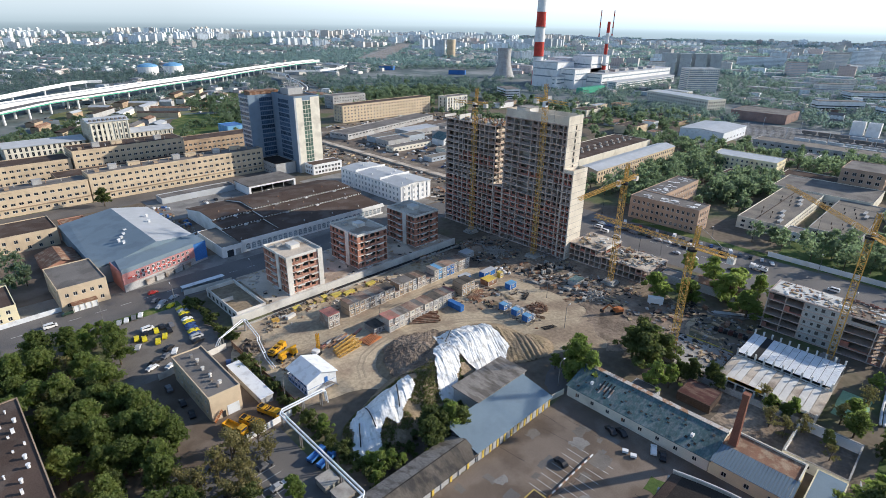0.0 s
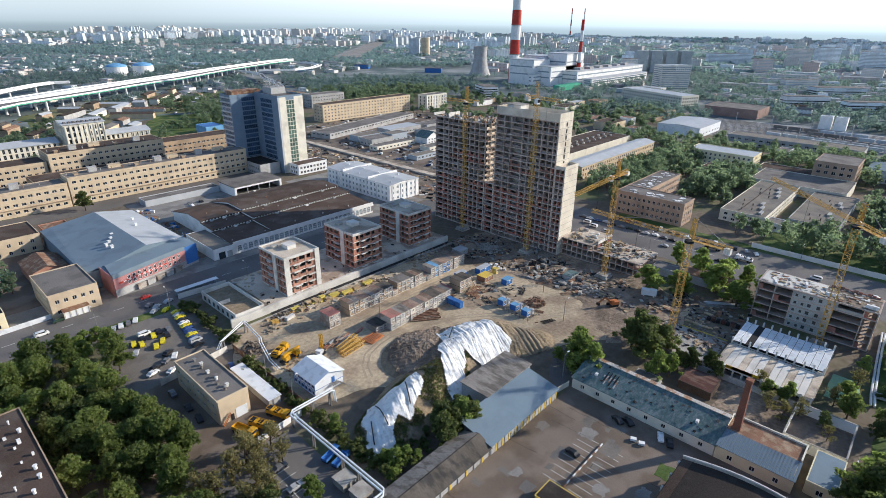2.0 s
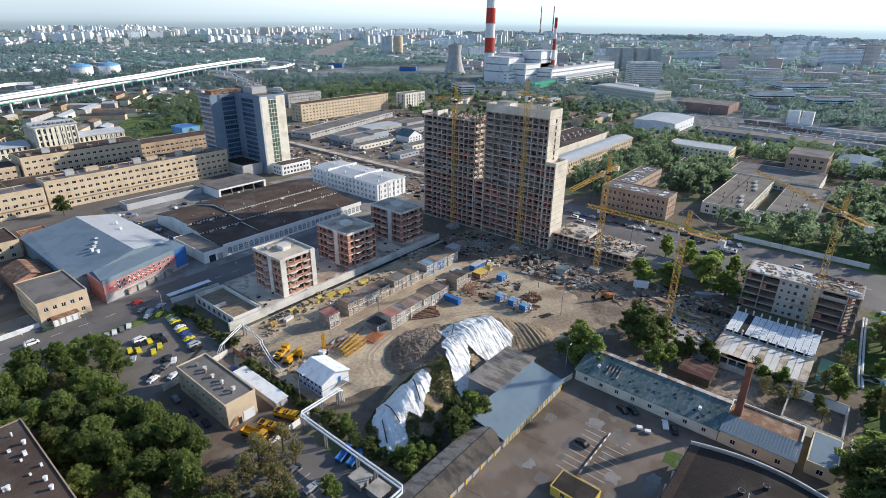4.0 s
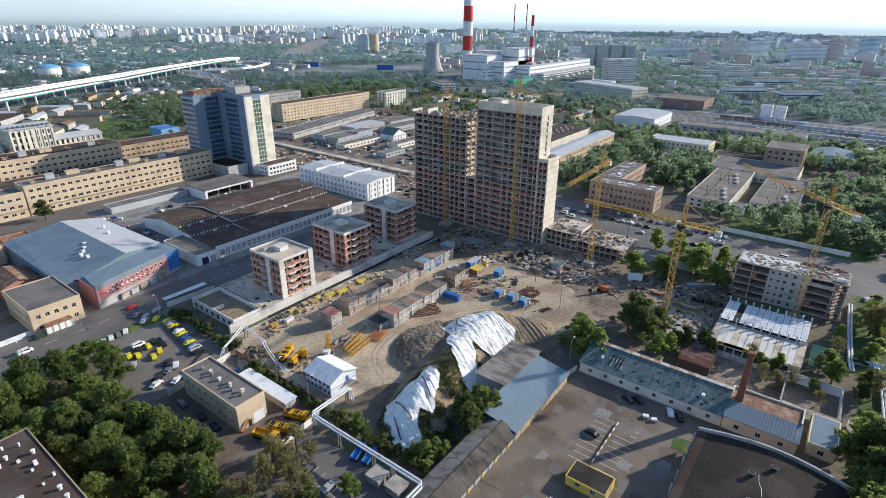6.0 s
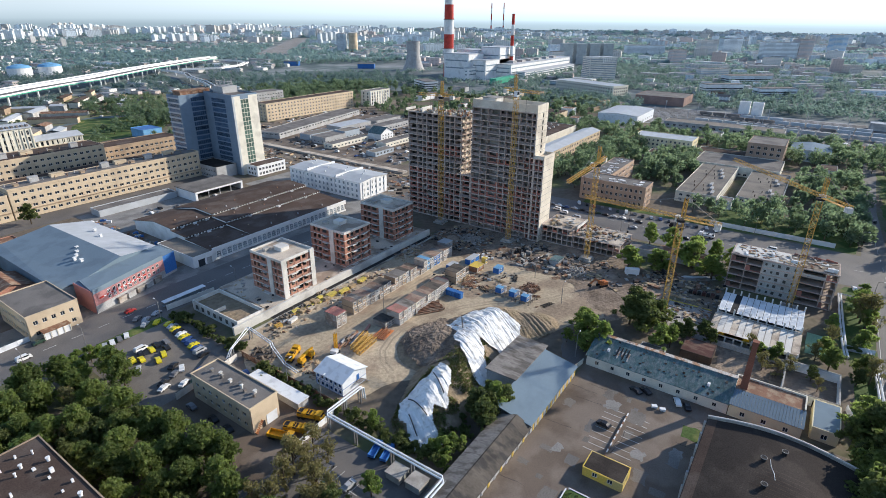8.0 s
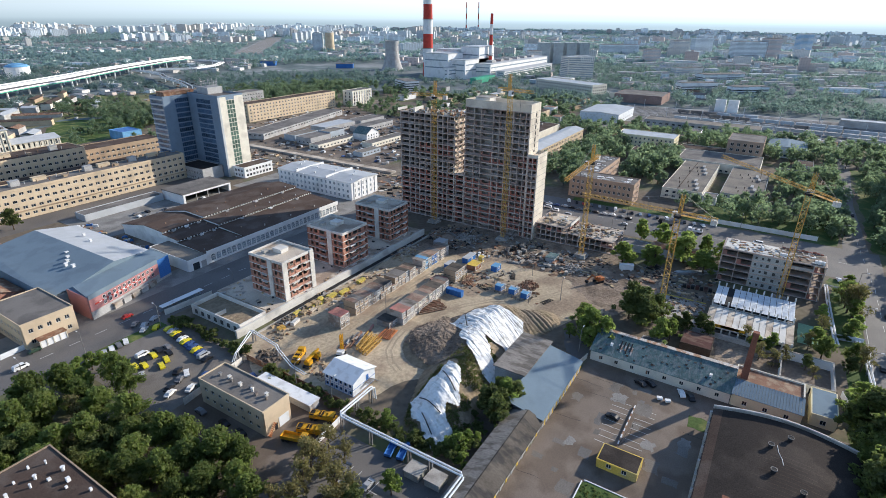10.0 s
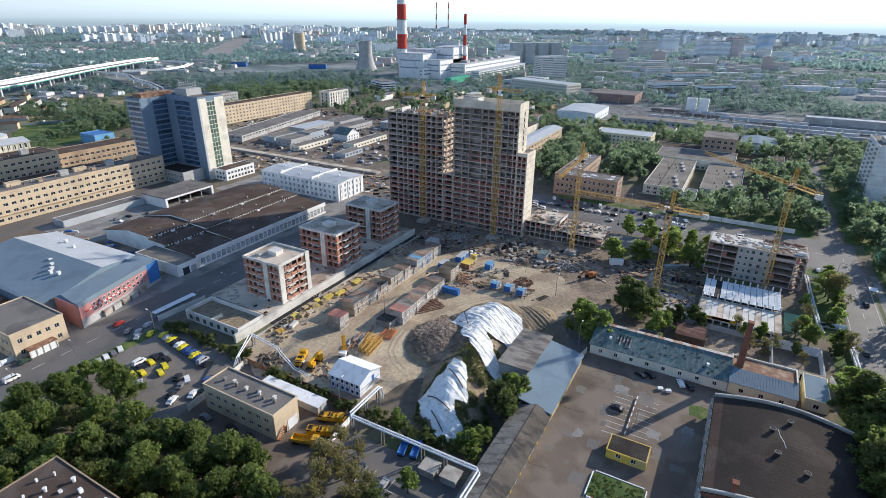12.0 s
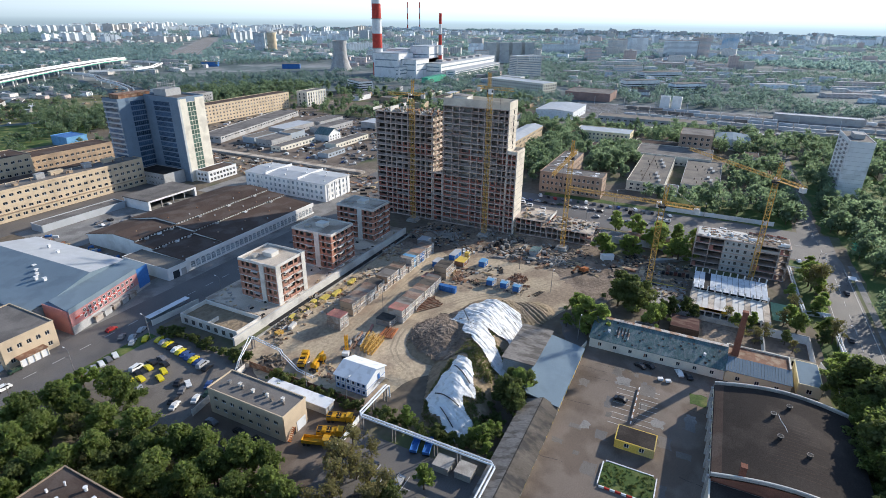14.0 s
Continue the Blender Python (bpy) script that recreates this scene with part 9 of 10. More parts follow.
# thin dark repair seams across the yard
for i in range(16):
    x, y, l = rngY.uniform(62, 118), rngY.uniform(12, 66), rngY.uniform(4, 13)
    pts = [(x, y)]
    along = rngY.random() < 0.5
    for k in range(6):
        px, py = pts[-1]
        pts.append((px + l / 6, py + rngY.uniform(-0.5, 0.5)) if along else (px + rngY.uniform(-0.5, 0.5), py + l / 6))
    seam = MB()
    for (ax, ay), (bx, by) in zip(pts, pts[1:]):
        w = rngY.uniform(0.05, 0.13)
        d = (0, w) if along else (w, 0)
        seam.add([(ax, ay, 0.072), (bx, by, 0.072), (bx + d[0], by + d[1], 0.072), (ax + d[0], ay + d[1], 0.072)], [(0, 1, 2, 3) if along else (3, 2, 1, 0)])
    solid("asphalt_seam", seam, DARK, "dark tarred crack across the worn yard", "ground", kind="structure")
# planter
pl = thing("planter", "kerbed flower bed with red and white edging", "planter", (63.5, 42, 0.05))
part("soil", MB().prism([(1, 0), (8, 0), (9, 1), (9, 12), (8, 13), (1, 13), (0, 12), (0, 1)], 0, 0.35), GRASS, pl)
for i in range(9):
    part("kerb_stone", MB().box(-0.3, 0.6 + i * 1.35, 0, 0.05, 1.85 + i * 1.35, 0.55), RED if i % 2 else WHITE, pl)
part("kerb", MB().box(0.4, 12.95, 0, 8.6, 13.25, 0.5).box(9.0, 0.6, 0, 9.3, 12.6, 0.5).box(0.4, -0.25, 0, 8.6, 0.05, 0.5), WHITE, pl)
for i in range(4):
    tree("bush", 66 + RNG.uniform(-1, 1), 44.5 + i * 3, 0.9, "planter bushes", z=0.4)
rngP = random.Random(27)
V, F = leaf_cloud(np.random.default_rng(27), [(rngP.uniform(0.6, 8.4), rngP.uniform(0.6, 12.4), 0.45, rngP.uniform(0.25, 0.6)) for _ in range(90)], 22, 0.13, 0.5)
tagged(link("plants", cloud_mesh("plants", V, F, LEAF), pl, label="low green plants"), kind="stuff")
flat("yard_lawn", ragged(rect(107.8, 31.6, 113.5, 36.6), 1.5, 0.4, 40), 0.09, GRASS, "small lawn at the hall corner", "grass")
# two concrete boxes under the pipe, small shop roofs
for i in range(5):
    solid("bay_line", MB().box(39, 98 + i * 2.9, 0.05, 45, 98.14 + i * 2.9, 0.062), LINE, "white painted parking line", "road marking", kind="structure")
for x, y in ((49.4, 89.6), (49.8, 83.6)):
    solid("concrete_hut", MB().box(0, 0, 0, 4.0, 4.3, 2.1).box(-0.2, -0.2, 2.1, 4.2, 4.5, 2.3), CONCRETE, "small flat concrete hut under the pipe", "hut", (x, y, 0))
# container store
ct2 = thing("long_container", "long white-roofed container store beside hedge", "container", (53.8, 131, 0))
part("body", MB().box(0, 0, 0, 3.8, 23, 2.7), GREY_WALL, ct2)
part("roof", MB().box(-0.3, -0.3, 2.7, 4.1, 23.3, 2.9), WHITE_SHEET, ct2)
# white-walled open box at the deck's end
ob = thing("open_store", "pale walled single-storey shell without roof", "shell", (70.5, 182.5, 0))
for a in ((0, 0, 12, 0.4), (0, 28, 12, 28.4), (0, 0.4, 0.4, 28), (11.6, 0.4, 12, 28), (0.4, 14, 5, 14.3)):
    part("wall", MB().box(a[0], a[1], 0, a[2], a[3], 4.2), PALE_CONCRETE, ob)
part("floor", MB().box(0.4, 0.4, 0, 11.6, 28, 2.6), PILE, ob, "weedy brown soil fill")
for i in range(7):
    # dark plates on the wall imitate shaded openings
    part("window_opening", MB().box(-0.06, 2 + i * 3.8, 1.0, 0.02, 3.6 + i * 3.8, 2.8), SHADE_TONE, ob)
bs = thing("street_canopy", "long glazed canopy with pale frame at the street", "canopy", (64, 219.5, 0))
part("roof", MB().box(0, 0, 2.8, 18, 2.6, 3.0), WHITE_SHEET, bs)
for i in range(10):
    part("post", MB().box(i * 1.95, 0, 0, i * 1.95 + 0.12, 0.12, 2.8), STEEL, bs)
part("screen", MB().box(0, 2.5, 0.2, 18, 2.56, 1.5), PALE_GLASS, bs)

# ---- trees of the place ----
rngW = random.Random(83)
for x, y in ((29.9, 182.9), (22, 167.8), (30.8, 191.5), (19.1, 197.6), (18.8, 188.8), (10.4, 199.3), (3, 189.1), (11.2, 169.2), (5.7, 171.6), (1.6, 177.3), (13.2, 149.8), (22.9, 152.5), (25.4, 146.9), (20.7, 138.2), (26, 134.4), (28.7, 129.1), (23, 123.7), (14, 139.4), (6.7, 153.8), (9.5, 146.3), (17.4, 128.4), (19.3, 178.9), (9.8, 189.1), (17.5, 158.7), (12.3, 130.4), (5, 136)):
    tree("broad", x, y, rngW.uniform(10.5, 13.5), "wood", rng=rngW)
grove("near", 2, 100, 24, 170, 22, 7, 10, "wood", 1, 4.6, lambda x, y: x < 27 - 0.05 * (y - 100))
grove("near", 4, 160, 26, 204, 10, 6, 8.5, "wood", 42, 5.0, lambda x, y: not (14 < x < 24 and 172 < y < 184))
grove("broad", 2, 100, 24, 122, 7, 10, 13, "wood", 96, 5)
grove("broad", -44, 165, 0, 206, 17, 10, 13.5, "wood", 2, 5.6)
grove("near", -44, 165, 2, 206, 14, 7, 11, "wood", 72, 5)
grove("light", 22, 196, 33, 207, 5, 6.5, 8.5, "wood", 93, 4)
grove("dry", 6, 110, 27, 196, 6, 7, 10, "wood", 73, 6)
grove("dry", 22, 98, 37, 116, 7, 9, 12.5, "wood", 94, 4.5)
cars([(18.6, 177.6, 35, "black", "car"), (20.5, 178.6, 35, "grey", "car"), (13.5, 180.5, 30, "yellow", "car")], "cars in the wood")
grove("dry", 38, 106, 46, 119, 5, 7, 9, "yard trees", 3, 3.5)
grove("near", 24, 88, 36, 99, 4, 7, 9, "yard trees", 4, 4)
grove("light", 12, 80, 30, 92, 5, 7, 9, "yard trees", 5, 4)
grove("bush", 58.8, 86, 61, 158, 30, 2.2, 4.2, "hedge bushes", 6, 1.8)
grove("bush", 61.5, 171, 66, 214, 26, 2.0, 3.6, "hedge", 7, 1.5, lambda x, y: abs(x - 63) < 1.6)
grove("bush", 58, 79, 74, 91, 8, 2.4, 3.8, "thicket", 8, 2.6)
tree("light", 61, 108, 6.5)
tree("light", 87, 83.6, 10.5)
tree("light", 43, 93, 8, "yard trees")
for x, y, h in ((63.5, 86, 7), (62, 88.5, 6), (66.5, 85, 6), (60.5, 83.5, 4.5), (66.5, 89, 4.2), (69, 83.5, 4.5)):
    tree("light", x, y, h, "heap foot bushes", label="broad light green bush at the heap")
grove("near", 77.5, 81.5, 90, 87, 5, 9, 11.5, "thicket", 9, 3.4)
grove("dry", 74, 82, 82, 87, 2, 5, 6.5, "thicket", 10, 2.8)
grove("bush", 72, 83, 97, 93, 14, 1.8, 3.4, "heap bushes", 11, 2.4)
for kd, x, y, h in (("light", 138, 75.5, 12.5), ("light", 136, 69.5, 11.5), ("light", 132.5, 73.5, 8), ("light", 146, 80, 9), ("light", 134, 81, 6), ("near", 163, 63, 14), ("near", 167, 67.5, 12), ("near", 157, 60.5, 13.5), ("near", 159.5, 66.5, 13), ("near", 164.5, 58, 11), ("bush", 150, 82, 3.5)):
    tree(kd, x, y, h, "site edge trees", wide=1.2)
grove("near", 60, -13, 132, -5.0, 12, 15, 18, "hall trees", 47, 5)
grove("broad", 62, -13, 130, -6.0, 12, 13, 17, "hall trees", 49, 5)
for kd, x, y, h in (("light", 147, 52.8, 11), ("light", 152, 50, 9), ("near", 161.5, 47, 8.5), ("near", 165, 41.5, 8), ("near", 158, 49.5, 8), ("near", 162.5, 38.5, 6.5), ("bush", 166, 47, 3.5), ("light", 164, 24, 6)):
    tree(kd, x, y, h, "workshop trees")
grove("dry", 150, 14, 166, 30, 4, 6, 9, "workshop trees", 16, 3.6)
grove("light", 190, -9, 232, -2, 6, 7, 9.5, "roadside trees", 48, 5.5)
for kd, x, y, h in (("dry", 184, 3.8, 9), ("light", 176, 5.5, 8), ("broad", 168.5, 3.5, 9), ("dry", 172, 7.5, 7.5), ("light", 165.5, 18.5, 7), ("broad", 163.5, 20, 5), ("near", 158, 8, 6), ("dry", 153, 6, 5.5), ("dry", 167, -7.5, 10), ("broad", 171.5, -5.5, 8), ("near", 163, -4, 7), ("light", 144, -5.5, 9.5), ("bush", 190, -5, 3.2), ("bush", 186, -3.5, 2.8), ("bush", 195, -6, 3.0), ("bush", 150, -6, 3.0), ("bush", 155, -7.5, 3.2)):
    tree(kd, x, y, h, "roadside trees")
tree("light", 216, -5, 12, "roadside trees")
tree("dry", 207, -7.2, 15, "roadside trees")
tree("dry", 211.5, -5.5, 13, "roadside trees")
tree("light", 199, 3.5, 7, "roadside trees")
grove("mid", 60, -110, 282, -29.5, 230, 9, 15, "park trees", 19, 4.4)
for x, y, h in ((209, 82.5, 11), (206.5, 80, 8), (212, 69, 11), (215, 72, 10), (226, 58.5, 14), (229.5, 62, 11), (217.5, 48.5, 12), (221, 51, 9.5)):
    tree("light", x, y, h, "street trees", wide=1.35)
grove("light", 234, 42, 245, 86, 7, 10, 12.5, "street trees", 20, 5.5)
grove("mid", 297, -3, 326, 48, 15, 11, 16, "factory trees", 21, 5.5)
grove("mid", 294, -120, 478, -22, 110, 9, 15, "park trees", 22, 5, lambda x, y: not (340 < x < 382 and y > -58))
grove("mid", 334, -8, 424, 28, 40, 8, 14, "factory trees", 23, 4)
grove("mid", 294, -50, 350, -22, 26, 8, 12, "park trees", 43, 4)
grove("mid", 296, -9, 340, -2, 14, 7, 11, "street trees", 44, 3.4)
grove("mid", 318, 144, 470, 180, 62, 10, 15, "grove", 24, 4)
grove("mid", 366, 98, 450, 126, 42, 10, 15, "grove", 25, 4)
grove("mid", 486, 120, 528, 245, 60, 9, 14, "grove", 26, 4.2)
grove("mid", 474, -110, 556, 108, 150, 9, 16, "far grove", 27, 4.6, lambda x, y: noise.noise((x / 70, y / 70, 3)) > -0.2)
grove("mid", 262, 592, 350, 760, 75, 10, 15, "field grove", 62, 5)
grove("mid", 476, 615, 640, 752, 90, 9, 14, "field grove", 63, 5.5)
grove("mid", 16, 555, 128, 650, 44, 8, 14, "palace trees", 28, 5)
grove("mid", 205, 572, 330, 648, 40, 8, 13, "field trees", 29, 5, lambda x, y: y < 600 or x > 270)
grove("mid", 400, 540, 660, 690, 110, 8, 14, "far grove", 30, 5.5, lambda x, y: not (395 < x < 458 and 600 < y < 640))
grove("mid", 440, 350, 640, 500, 60, 7, 12, "far grove", 31, 6, lambda x, y: noise.noise((x / 60, y / 60, 9)) > -0.1 and not (485 < x < 545 and y > 490))
grove("mid", -14, 264, 20, 306, 9, 9, 13, "corner trees", 32, 5)
grove("mid", 500, 250, 690, 350, 45, 7, 12, "far grove", 33, 6)
tree("near", 73, 369, 12, "works tree")
tree("near", 382, 322, 9, "yard tree")

# more small buildings round the yards
building("rust_shed", "low shed with rusty brown roof behind the workshop", 148.5, 36, 158, 46, 2.8, ROOF_BROWN, MAROON, "", 1, parapet=0.2)
building("grey_lean_to", "small grey lean-to under trees", 139, 50, 146, 58, 2.6, GREY_WALL, ROOF_GREY, "", 1, parapet=0.2)
building("purple_shed", "long shed with dull purple sheet roof at the street", 228, 52, 236, 74, 4.2, GREY_WALL, RUST, "", 1, pitched=1.2, along="y")
dome = thing("round_tank", "round tank with pale domed top", "tank", (36, 268, 0))
part("wall", MB().cyl(0, 0, 0, 3.5, 4.6, 20), GREY_WALL, dome)
part("dome", MB().cyl(0, 0, 3.5, 5.2, 4.6, 20, 3.6).cyl(0, 0, 5.2, 6.0, 3.6, 20, 1.5), WHITE_SHEET, dome)
building("rust_house", "brick house with rusty pitched roof beside the hall", 26, 276, 40.5, 296, 4.5, BRICK, RUST, "", 1, pitched=2.5, along="y")
building("tan_house", "tan two-storey house with plain roof", 14, 318, 40, 342, 8.5, TAN_BRICK, ROOF_BROWN, "SW", 2, pitch=4, ww=1.6, wh=1.8)
building("tan_house", "tan three-storey house behind trees", -22, 320, 8, 346, 11, CREAM, ROOF_GREY, "SW", 3, pitch=3.4, ww=1.6, wh=1.8)
building("orange_store", "small orange brick store behind the hall", 44, 330, 56, 342, 5, ORANGE_BRICK, RUST, "", 1)
for x, y in ((58, 275), (60, 279), (56, 272), (62, 284), (57, 268), (77, 300), (75, 290)):
    part("roof_vent", MB().box(-0.5, -0.5, 0, 0.5, 0.5, 1.3).box(-0.7, -0.7, 1.3, 0.7, 0.7, 1.5), WHITE, bh, "", (x, y, 10.4 if x < 66 else 10.6))
building("platform_canopy", "long station canopy with pale roof", 690, -105, 706, -18, 7, GREY_WALL, ROOF_LIGHT, "", 1)
wagon_mats = (WHITE, ROOF_LIGHT, GREY_WALL, SLAB_GREY, ROOF_LIGHT, OFFICE_WALL, ROOF_GREY)
for i, (tx, ya, n) in enumerate(((601, -150, 9), (621, -60, 11), (634, 40, 7), (647, -120, 10), (667, -20, 9), (687, 60, 6), (700, -160, 8))):
    train = thing("train", "row of coupled rail wagons on the yard track", "train", (tx, ya, 0.32), group="trains")
    for k in range(n):
        part("wagon", MB().box(-1.5, k * 14.5, 0.9, 1.5, k * 14.5 + 13.2, 3.6).box(-1.3, k * 14.5 + 0.3, 3.6, 1.3, k * 14.5 + 12.9, 3.95).box(-1.1, k * 14.5 + 1.5, 0, 1.1, k * 14.5 + 3.5, 0.9).box(-1.1, k * 14.5 + 9.7, 0, 1.1, k * 14.5 + 11.7, 0.9), wagon_mats[(i + (k // 3)) % 7], train)
for i in range(33):
    mx, my = 597 + (i % 3) * 54, -190 + (i // 3) * 38
    cm = thing("catenary_mast", "slim grey overhead line mast with a cross arm", "mast", (mx, my, 0.06), group="catenary masts")
    part("pole", MB().beam((0, 0, 0), (0, 0, 10.5), 0.35), ROOF_LIGHT, cm)
    part("cross_arm", MB().beam((0, 0, 9.6), (4, 0, 9.6), 0.25), ROOF_LIGHT, cm)


def clutter(name, label, x0, y0, x1, y1, n, smin, smax, hmax, mats, seed, zfn=None, knots=0):
    """Small crates, boards and machine parts past counting, resting on the ground."""
    rng, per = random.Random(seed), [MB() for _ in mats]
    knot = [(rng.uniform(x0, x1), rng.uniform(y0, y1), rng.uniform(0, math.pi)) for _ in range(knots)]
    for _ in range(n):
        x, y = rng.uniform(x0, x1), rng.uniform(y0, y1)
        if knot and rng.random() < 0.85:
            kx, ky, ka = rng.choice(knot)
            x, y = kx + rng.gauss(0, 2.6), ky + rng.gauss(0, 2.2)
        if any(p - 1 < x < r + 1 and q - 1 < y < s + 1 for p, q, r, s in FOOT):
            continue
        a, w, l, h = rng.uniform(0, math.pi), rng.uniform(smin, smax), rng.uniform(smin, smax * 0.5), rng.uniform(0.15, hmax)
        c, s = math.cos(a), math.sin(a)
        z = 0.0 if zfn is None else zfn
        per[rng.randrange(len(mats))].prism([(x + c * u - s * v, y + s * u + c * v) for u, v in ((-w / 2, -l / 2), (w / 2, -l / 2), (w / 2, l / 2), (-w / 2, l / 2))], z, z + h)
    th = thing(name, label, "clutter", kind="stuff")
    for b, m in zip(per, mats):
        if b.v:
            part("pieces", b, m, th)


clutter("site_litter", "scattered boards, blocks and scrap on the building site", 183, 66, 212, 178, 1000, 0.3, 3.0, 0.7, (CONCRETE, MUD, RUST, MUD, DARK, STEEL, MUD, DARK, WOOD), 1, None, 34)
clutter("site_litter", "planks and blocks between the cabin rows", 76, 165, 170, 178, 280, 0.3, 2.2, 0.8, (WOOD, WOOD, CONCRETE, MUD, RUST, DECK), 2, None, 16)
clutter("site_litter", "scrap and boards round the store huts", 146, 104, 172, 146, 150, 0.3, 1.7, 0.5, (WOOD, RUST, MUD, RUST, DARK, CONCRETE), 3, None, 9)
clutter("deck_litter", "boards and blocks left on the raised deck", 85, 182.5, 186, 213, 160, 0.3, 1.8, 0.5, (WOOD, CONCRETE, DARK), 4, 3.0)
clutter("podium_litter", "boards, props and panels on the podium roof", 218, 91, 235, 112, 170, 0.3, 2.2, 0.5, (CONCRETE, WOOD, RUST, CONCRETE, DARK), 5, 6.45, 10)
clutter("roof_litter", "props and boards on the tower's top floor", 214.2, 177.5, 226, 213, 190, 0.3, 1.8, 1.2, (CONCRETE, WOOD, RUST, PALE_CONCRETE), 6, 19 * FH + 0.26)
clutter("roof_litter", "boards and panels on the panel house roof", 217, 5.5, 228.5, 41, 120, 0.3, 2.4, 0.3, (PALE_CONCRETE, CONCRETE, WOOD, RUST), 7, 15.57)
clutter("yard_litter", "crates, stalls and parked machines in the trading yards", 289, 286, 470, 512, 620, 1.0, 5.0, 1.8, (GREY_WALL, GREY_WALL, BROWN_BRICK, STEEL, ROOF_GREY, DARK, DARK, ROOF_LIGHT), 8)
clutter("road_works_litter", "pipes, slabs and machines along the road works", 232, 216, 271, 470, 520, 0.8, 4.5, 1.2, (WOOD, RUST, PALE_CONCRETE, MUD, STEEL, RUST, DARK), 9)
clutter("rail_litter", "rails, wagons and sheds of the railway yards", 110, 690, 560, 940, 620, 1.0, 6.0, 1.4, (RUST, GREY_WALL, STEEL, DARK, ROOF_GREY, DARK, BROWN_BRICK), 10)
rngS = random.Random(71)
shed_at = []
for _ in range(1600):
    x, y = rngS.uniform(90, 345), rngS.uniform(600, 905)
    w, l, h = rngS.uniform(7, 12), rngS.uniform(14, 52), rngS.choice((3.5, 4.5, 5.5, 6.5))
    if len(shed_at) == 54:
        break
    if in_poly(x, y, [(165, 545), (255, 545), (345, 640), (235, 705)]) or (240 < x < 350 and 575 < y < 745) or any((x - a) ** 2 + (y - b) ** 2 < 1500 for a, b in DECKS) or any(abs(x - a) < 22 and abs(y - b) < (l + c) / 2 + 4 for a, b, c in shed_at):
        continue
    shed_at.append((x, y, l))
    sd = thing("rail_shed", rngS.choice(("long low railway shed with dark sheet roof", "old railway workshop with pale walls", "brown brick railway store with flat roof")), "shed", (x, y, 0), rngS.choice((-38, -41, -35, 52)), group="railway sheds")
    part("wall", MB().box(-w / 2, -l / 2, 0, w / 2, l / 2, h), rngS.choice((CREAM, BROWN_BRICK, GREY_WALL, GREY_WALL, TAN_BRICK)), sd)
    part("roof", MB().gable(-w / 2, -l / 2, w / 2, l / 2, h + 0.02, h + 1.6, "y", over=0.4), rngS.choice((ROOF_BROWN, ROOF_DARK, ROOF_GREY, SLATE, RUST, ROOF_LIGHT)), sd)
clutter("rail_litter", "wagons and sheds along the eastern tracks", 566, -150, 596, 180, 110, 2.0, 8.0, 3.0, (RUST, GREY_WALL, STEEL, WHITE, ROOF_GREY, ROOF_LIGHT), 11)
clutter("yard_litter", "mixed crates and pallets behind the dark hall", 88, 252, 99, 345, 130, 0.8, 3.0, 1.6, (WHITE, RUST, STEEL, WOOD, BLUE), 12)
clutter("crossing_litter", "planks and soil lumps under the crane", 172, 42, 215, 74, 420, 0.3, 2.2, 0.6, (WOOD, MUD, RUST, DARK, MUD, CONCRETE, STEEL), 13, None, 22)
# ---- groves between the buildings, past counting ----
ROADS = [(247, -60, 289, 470), (-260, 214, 262, 240), (60, -24, 700, -8), (22, -14, 125, 71), (289, 285, 470, 470), (230, 470, 560, 512), (56, 60, 236, 216), (-60, 240, 250, 400), (180, 556, 300, 690), (-60, 400, 220, 480), (586, -210, 726, 222)]
rngM = random.Random(77)
# low sheds and works of the railway quarter
for _ in range(900):
    x, y = rngM.uniform(420, 690), rngM.uniform(-110, 500)
    w, l, h = rngM.uniform(8, 34), rngM.uniform(8, 30), rngM.choice((4, 5, 6, 8))
    if len(FOOT) > 165:
        break
    if any(p - 7 < x + w and x < r + 7 and q - 7 < y + l and y < s + 7 for p, q, r, s in FOOT + ROADS) or noise.noise((x / 90, y / 90, 6)) < -0.05:
        continue
    building("works_shed", rngM.choice(("low grey works shed by the railway", "flat tan workshop by the railway", "pale low store with sheet roof")), x, y, x + w, y + l, h, rngM.choice((GREY_WALL, TAN_BRICK, WHITE, BROWN_BRICK, CREAM)), rngM.choice((ROOF_GREY, ROOF_GREY, ROOF_BROWN, ROOF_LIGHT, RUST)), "", 1, group="works sheds", parapet=0.3)
for _ in range(3000):
    x, y = rngM.uniform(-60, 690), rngM.uniform(-130, 690)
    if noise.noise((x / 55, y / 55, 3.3)) < (0.06 if x < 570 else -0.06) or any(p - 3 < x < r + 3 and q - 3 < y < s + 3 for p, q, r, s in FOOT + ROADS):
        continue
    if x < 300 and y < 480:
        continue
    MID.append((x, y, rngM.uniform(6.5, 13)))
nrm = np.random.default_rng(8)
cl, tb = [], MB()
for x, y, h in MID:
    r = h * nrm.uniform(0.34, 0.54)
    for i in range(13):
        a, q, zz = nrm.uniform(0, 6.28), nrm.random() ** 0.6, nrm.uniform(0.3, 0.92)
        wd = r * (1 - 0.7 * max(0, zz - 0.5) / 0.5)
        cl.append((x + wd * q * math.cos(a) * 0.85, y + wd * q * math.sin(a) * 0.85, h * zz, r * nrm.uniform(0.28, 0.5)))
    tb.cyl(x, y, 0, h * 0.6, 0.25, 5, 0.12)
V, F = leaf_cloud(nrm, cl, 25, 0.62)
woods = thing("grove_trees", "many green trees between streets and buildings", "trees", kind="stuff")
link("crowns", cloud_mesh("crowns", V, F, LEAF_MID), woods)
part("trunks", tb, BARK, woods)

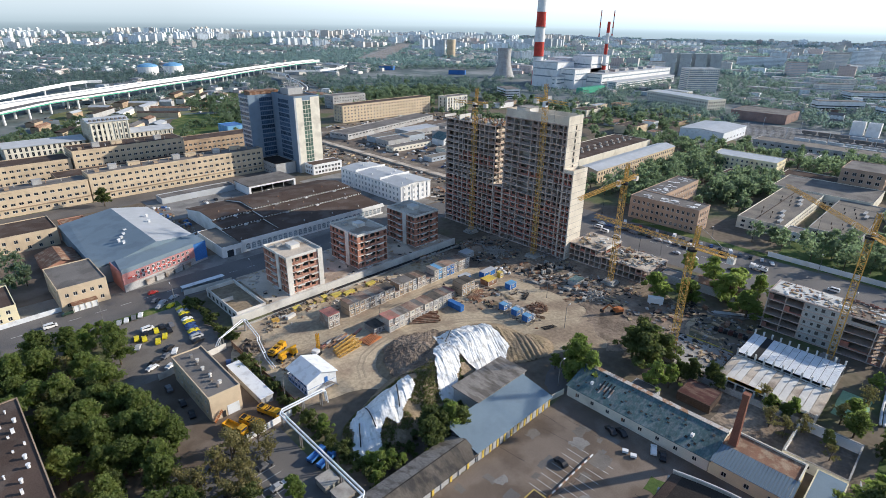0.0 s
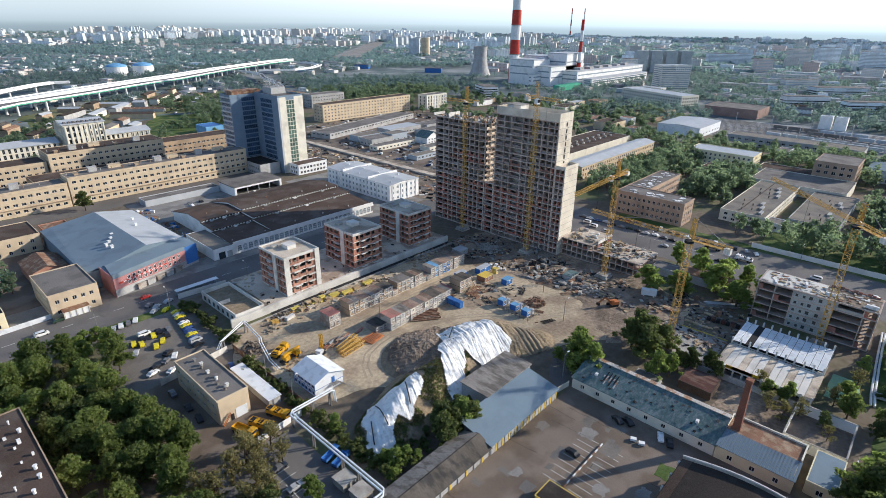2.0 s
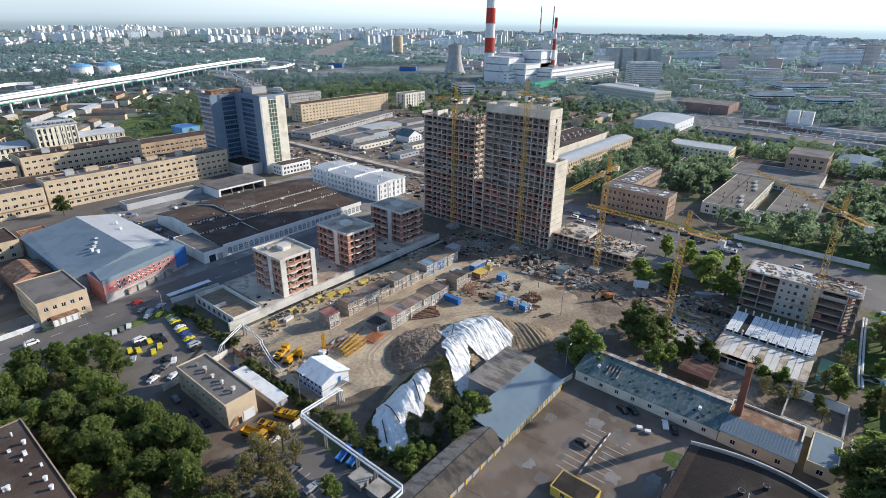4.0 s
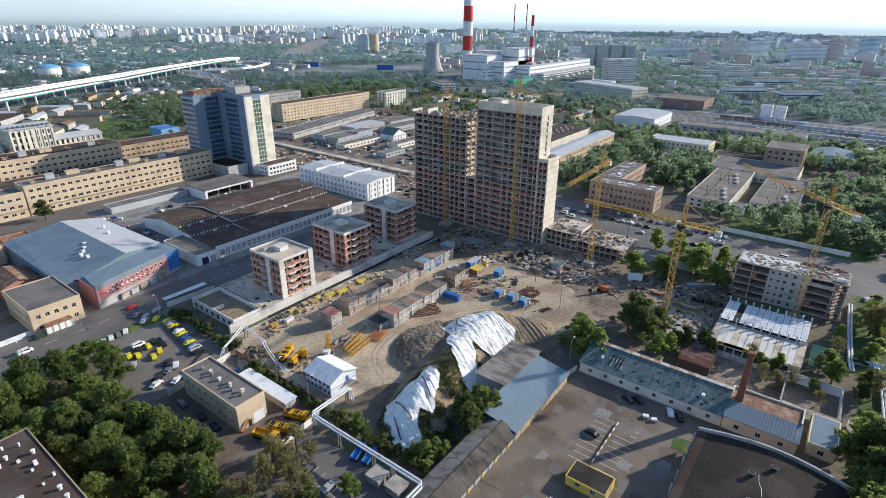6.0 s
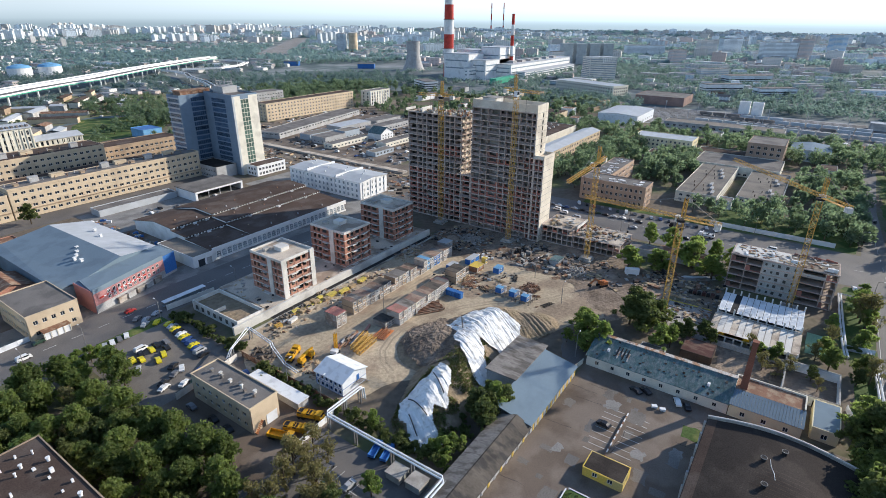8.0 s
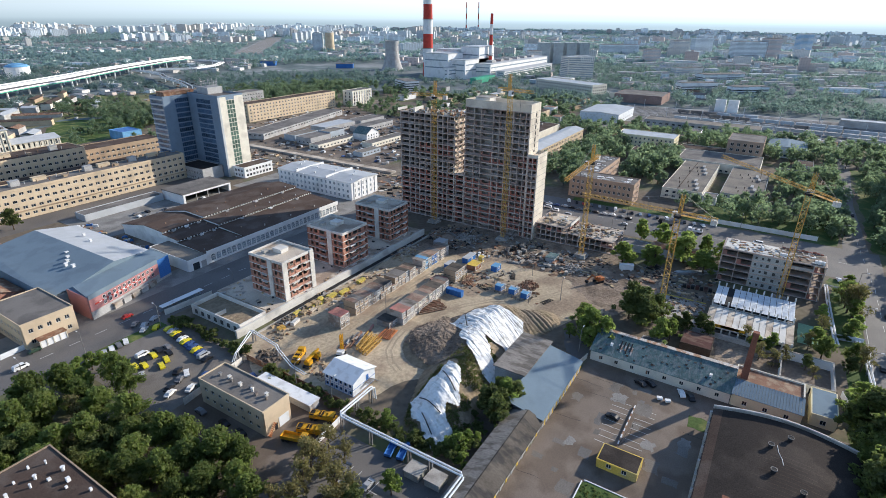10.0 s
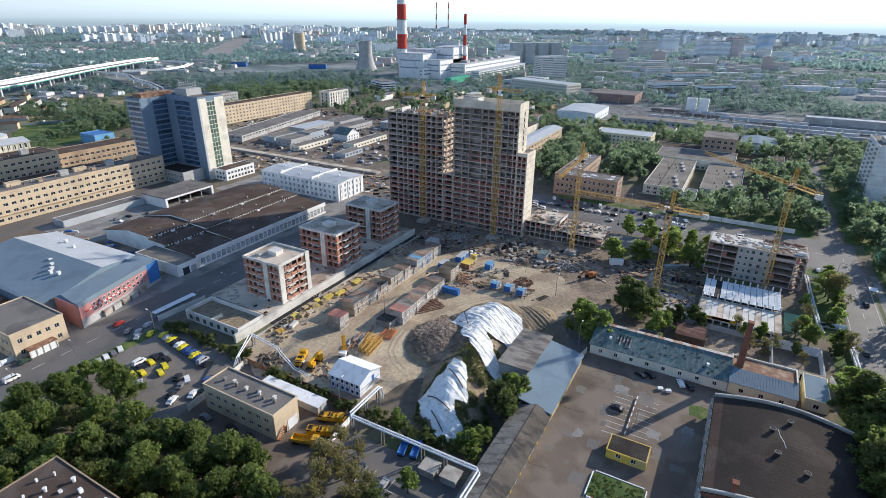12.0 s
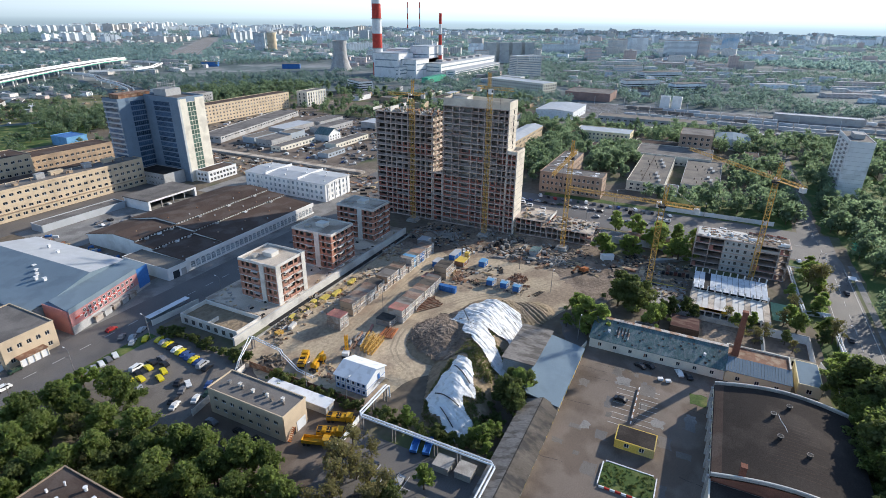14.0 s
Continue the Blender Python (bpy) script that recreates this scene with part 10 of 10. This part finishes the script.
# porch of the corner house
po = thing("entrance_porch", "low brown porch with glazed white doors", "porch", (27, 233, 0))
part("roof", MB().box(0, 0, 2.9, 9, 3, 3.3), RUST, po)
for i in range(4):
    part("door", MB().box(0.5 + i * 2.1, 0.3, 0, 2.2 + i * 2.1, 0.4, 2.6), WHITE, po)
for i in range(5):
    part("post", MB().box(0.1 + i * 2.12, 0.1, 0, 0.35 + i * 2.12, 0.35, 2.9), CREAM, po)

# white shelter and green lattice trailer at the crossing
sh = thing("street_shelter", "white flat shelter on four posts at the crossing", "shelter", (225, -21.8, 0.07))
part("roof", MB().box(-2.0, -1.6, 3.6, 2.0, 1.6, 3.8), WHITE, sh)
for u, v in ((-1.8, -1.4), (1.8, -1.4), (1.8, 1.4), (-1.8, 1.4)):
    part("post", MB().box(u - 0.1, v - 0.1, 0, u + 0.1, v + 0.1, 3.6), STEEL, sh)
gtr = thing("steel_trailer", "green lattice steel trailer parked at the crossing", "trailer", (270, -32.5, 0.07), 25)
part("lattice", lattice(MB(), (-5, 0, 2.2), (6, 0, 2.8), 1.5, 6, 0.14), GREEN, gtr)
part("chassis", MB().box(-4.5, -1.2, 0.7, 4.5, 1.2, 1.3), GREEN, gtr)
for u in (-3, 3):
    for v in (-1.3, 1.3):
        o = link("wheel", WHEEL, gtr, (u, v, 0.4))
        o.scale = (1.25, 1, 1.25)

# long pipes, dark crates and an edge beam beside the crane
rods("pipe_bundle", "long pale pipes lying in a bundle on soil", 212, 58.5, 21, 8, 2.2, ROOF_LIGHT, -58, 0.2)
rods("pipe_bundle", "long grey pipes lying in a bundle on soil", 209.5, 59, 14, 6, 1.6, STEEL, -58, 0.18)
for k in range(7):
    stack("crate_stack", "dark red-brown crates stacked in a row", 199.2 + 0.2 * k, 52.5 - 1.7 * k, 1.6, 1.4, 1, 2, 1, MAROON if k % 2 else DARK, 4 * (k % 3), 1.3 + 0.3 * (k % 2), 0.1, group="dark crates")
solid("edge_beam", MB().box(-0.15, 0, 0.1, 0.15, 16.5, 0.5), BEAM_YELLOW, "yellow steel edge beam along the concrete pad", "beam", (188.3, 42.8, 0), 1)
building("long_shed", "long low shed with grey sheet roof at the street", 226.5, 76, 233, 88, 3.6, GREY_WALL, ROOF_GREY, "", 1, parapet=0.2)

# formwork and timber stacks on the churned ground between crane and panel house
rngF = random.Random(31)
for i in range(14):
    x, y = rngF.uniform(189, 213), rngF.uniform(46, 78)
    if 200 < x < 207 and y > 66 or x < 192 and y < 62:
        continue
    st = thing("formwork_stack", "flat stack of dusty formwork boards on soil", "stack", (x, y, 0.09), rngF.choice((0, 90, 90, 80, 12)), "formwork stacks")
    w, l, m = rngF.uniform(0.8, 1.6), rngF.uniform(2.5, 6), rngF.choice((WOOD, RUST, DARK, CONCRETE, STEEL, WOOD, DARK))
    for k in range(rngF.randrange(2, 5)):
        d = rngF.uniform(-0.2, 0.2)
        part("board", MB().box(d, -d, k * 0.24, l + d, w - d, k * 0.24 + 0.2), m, st)
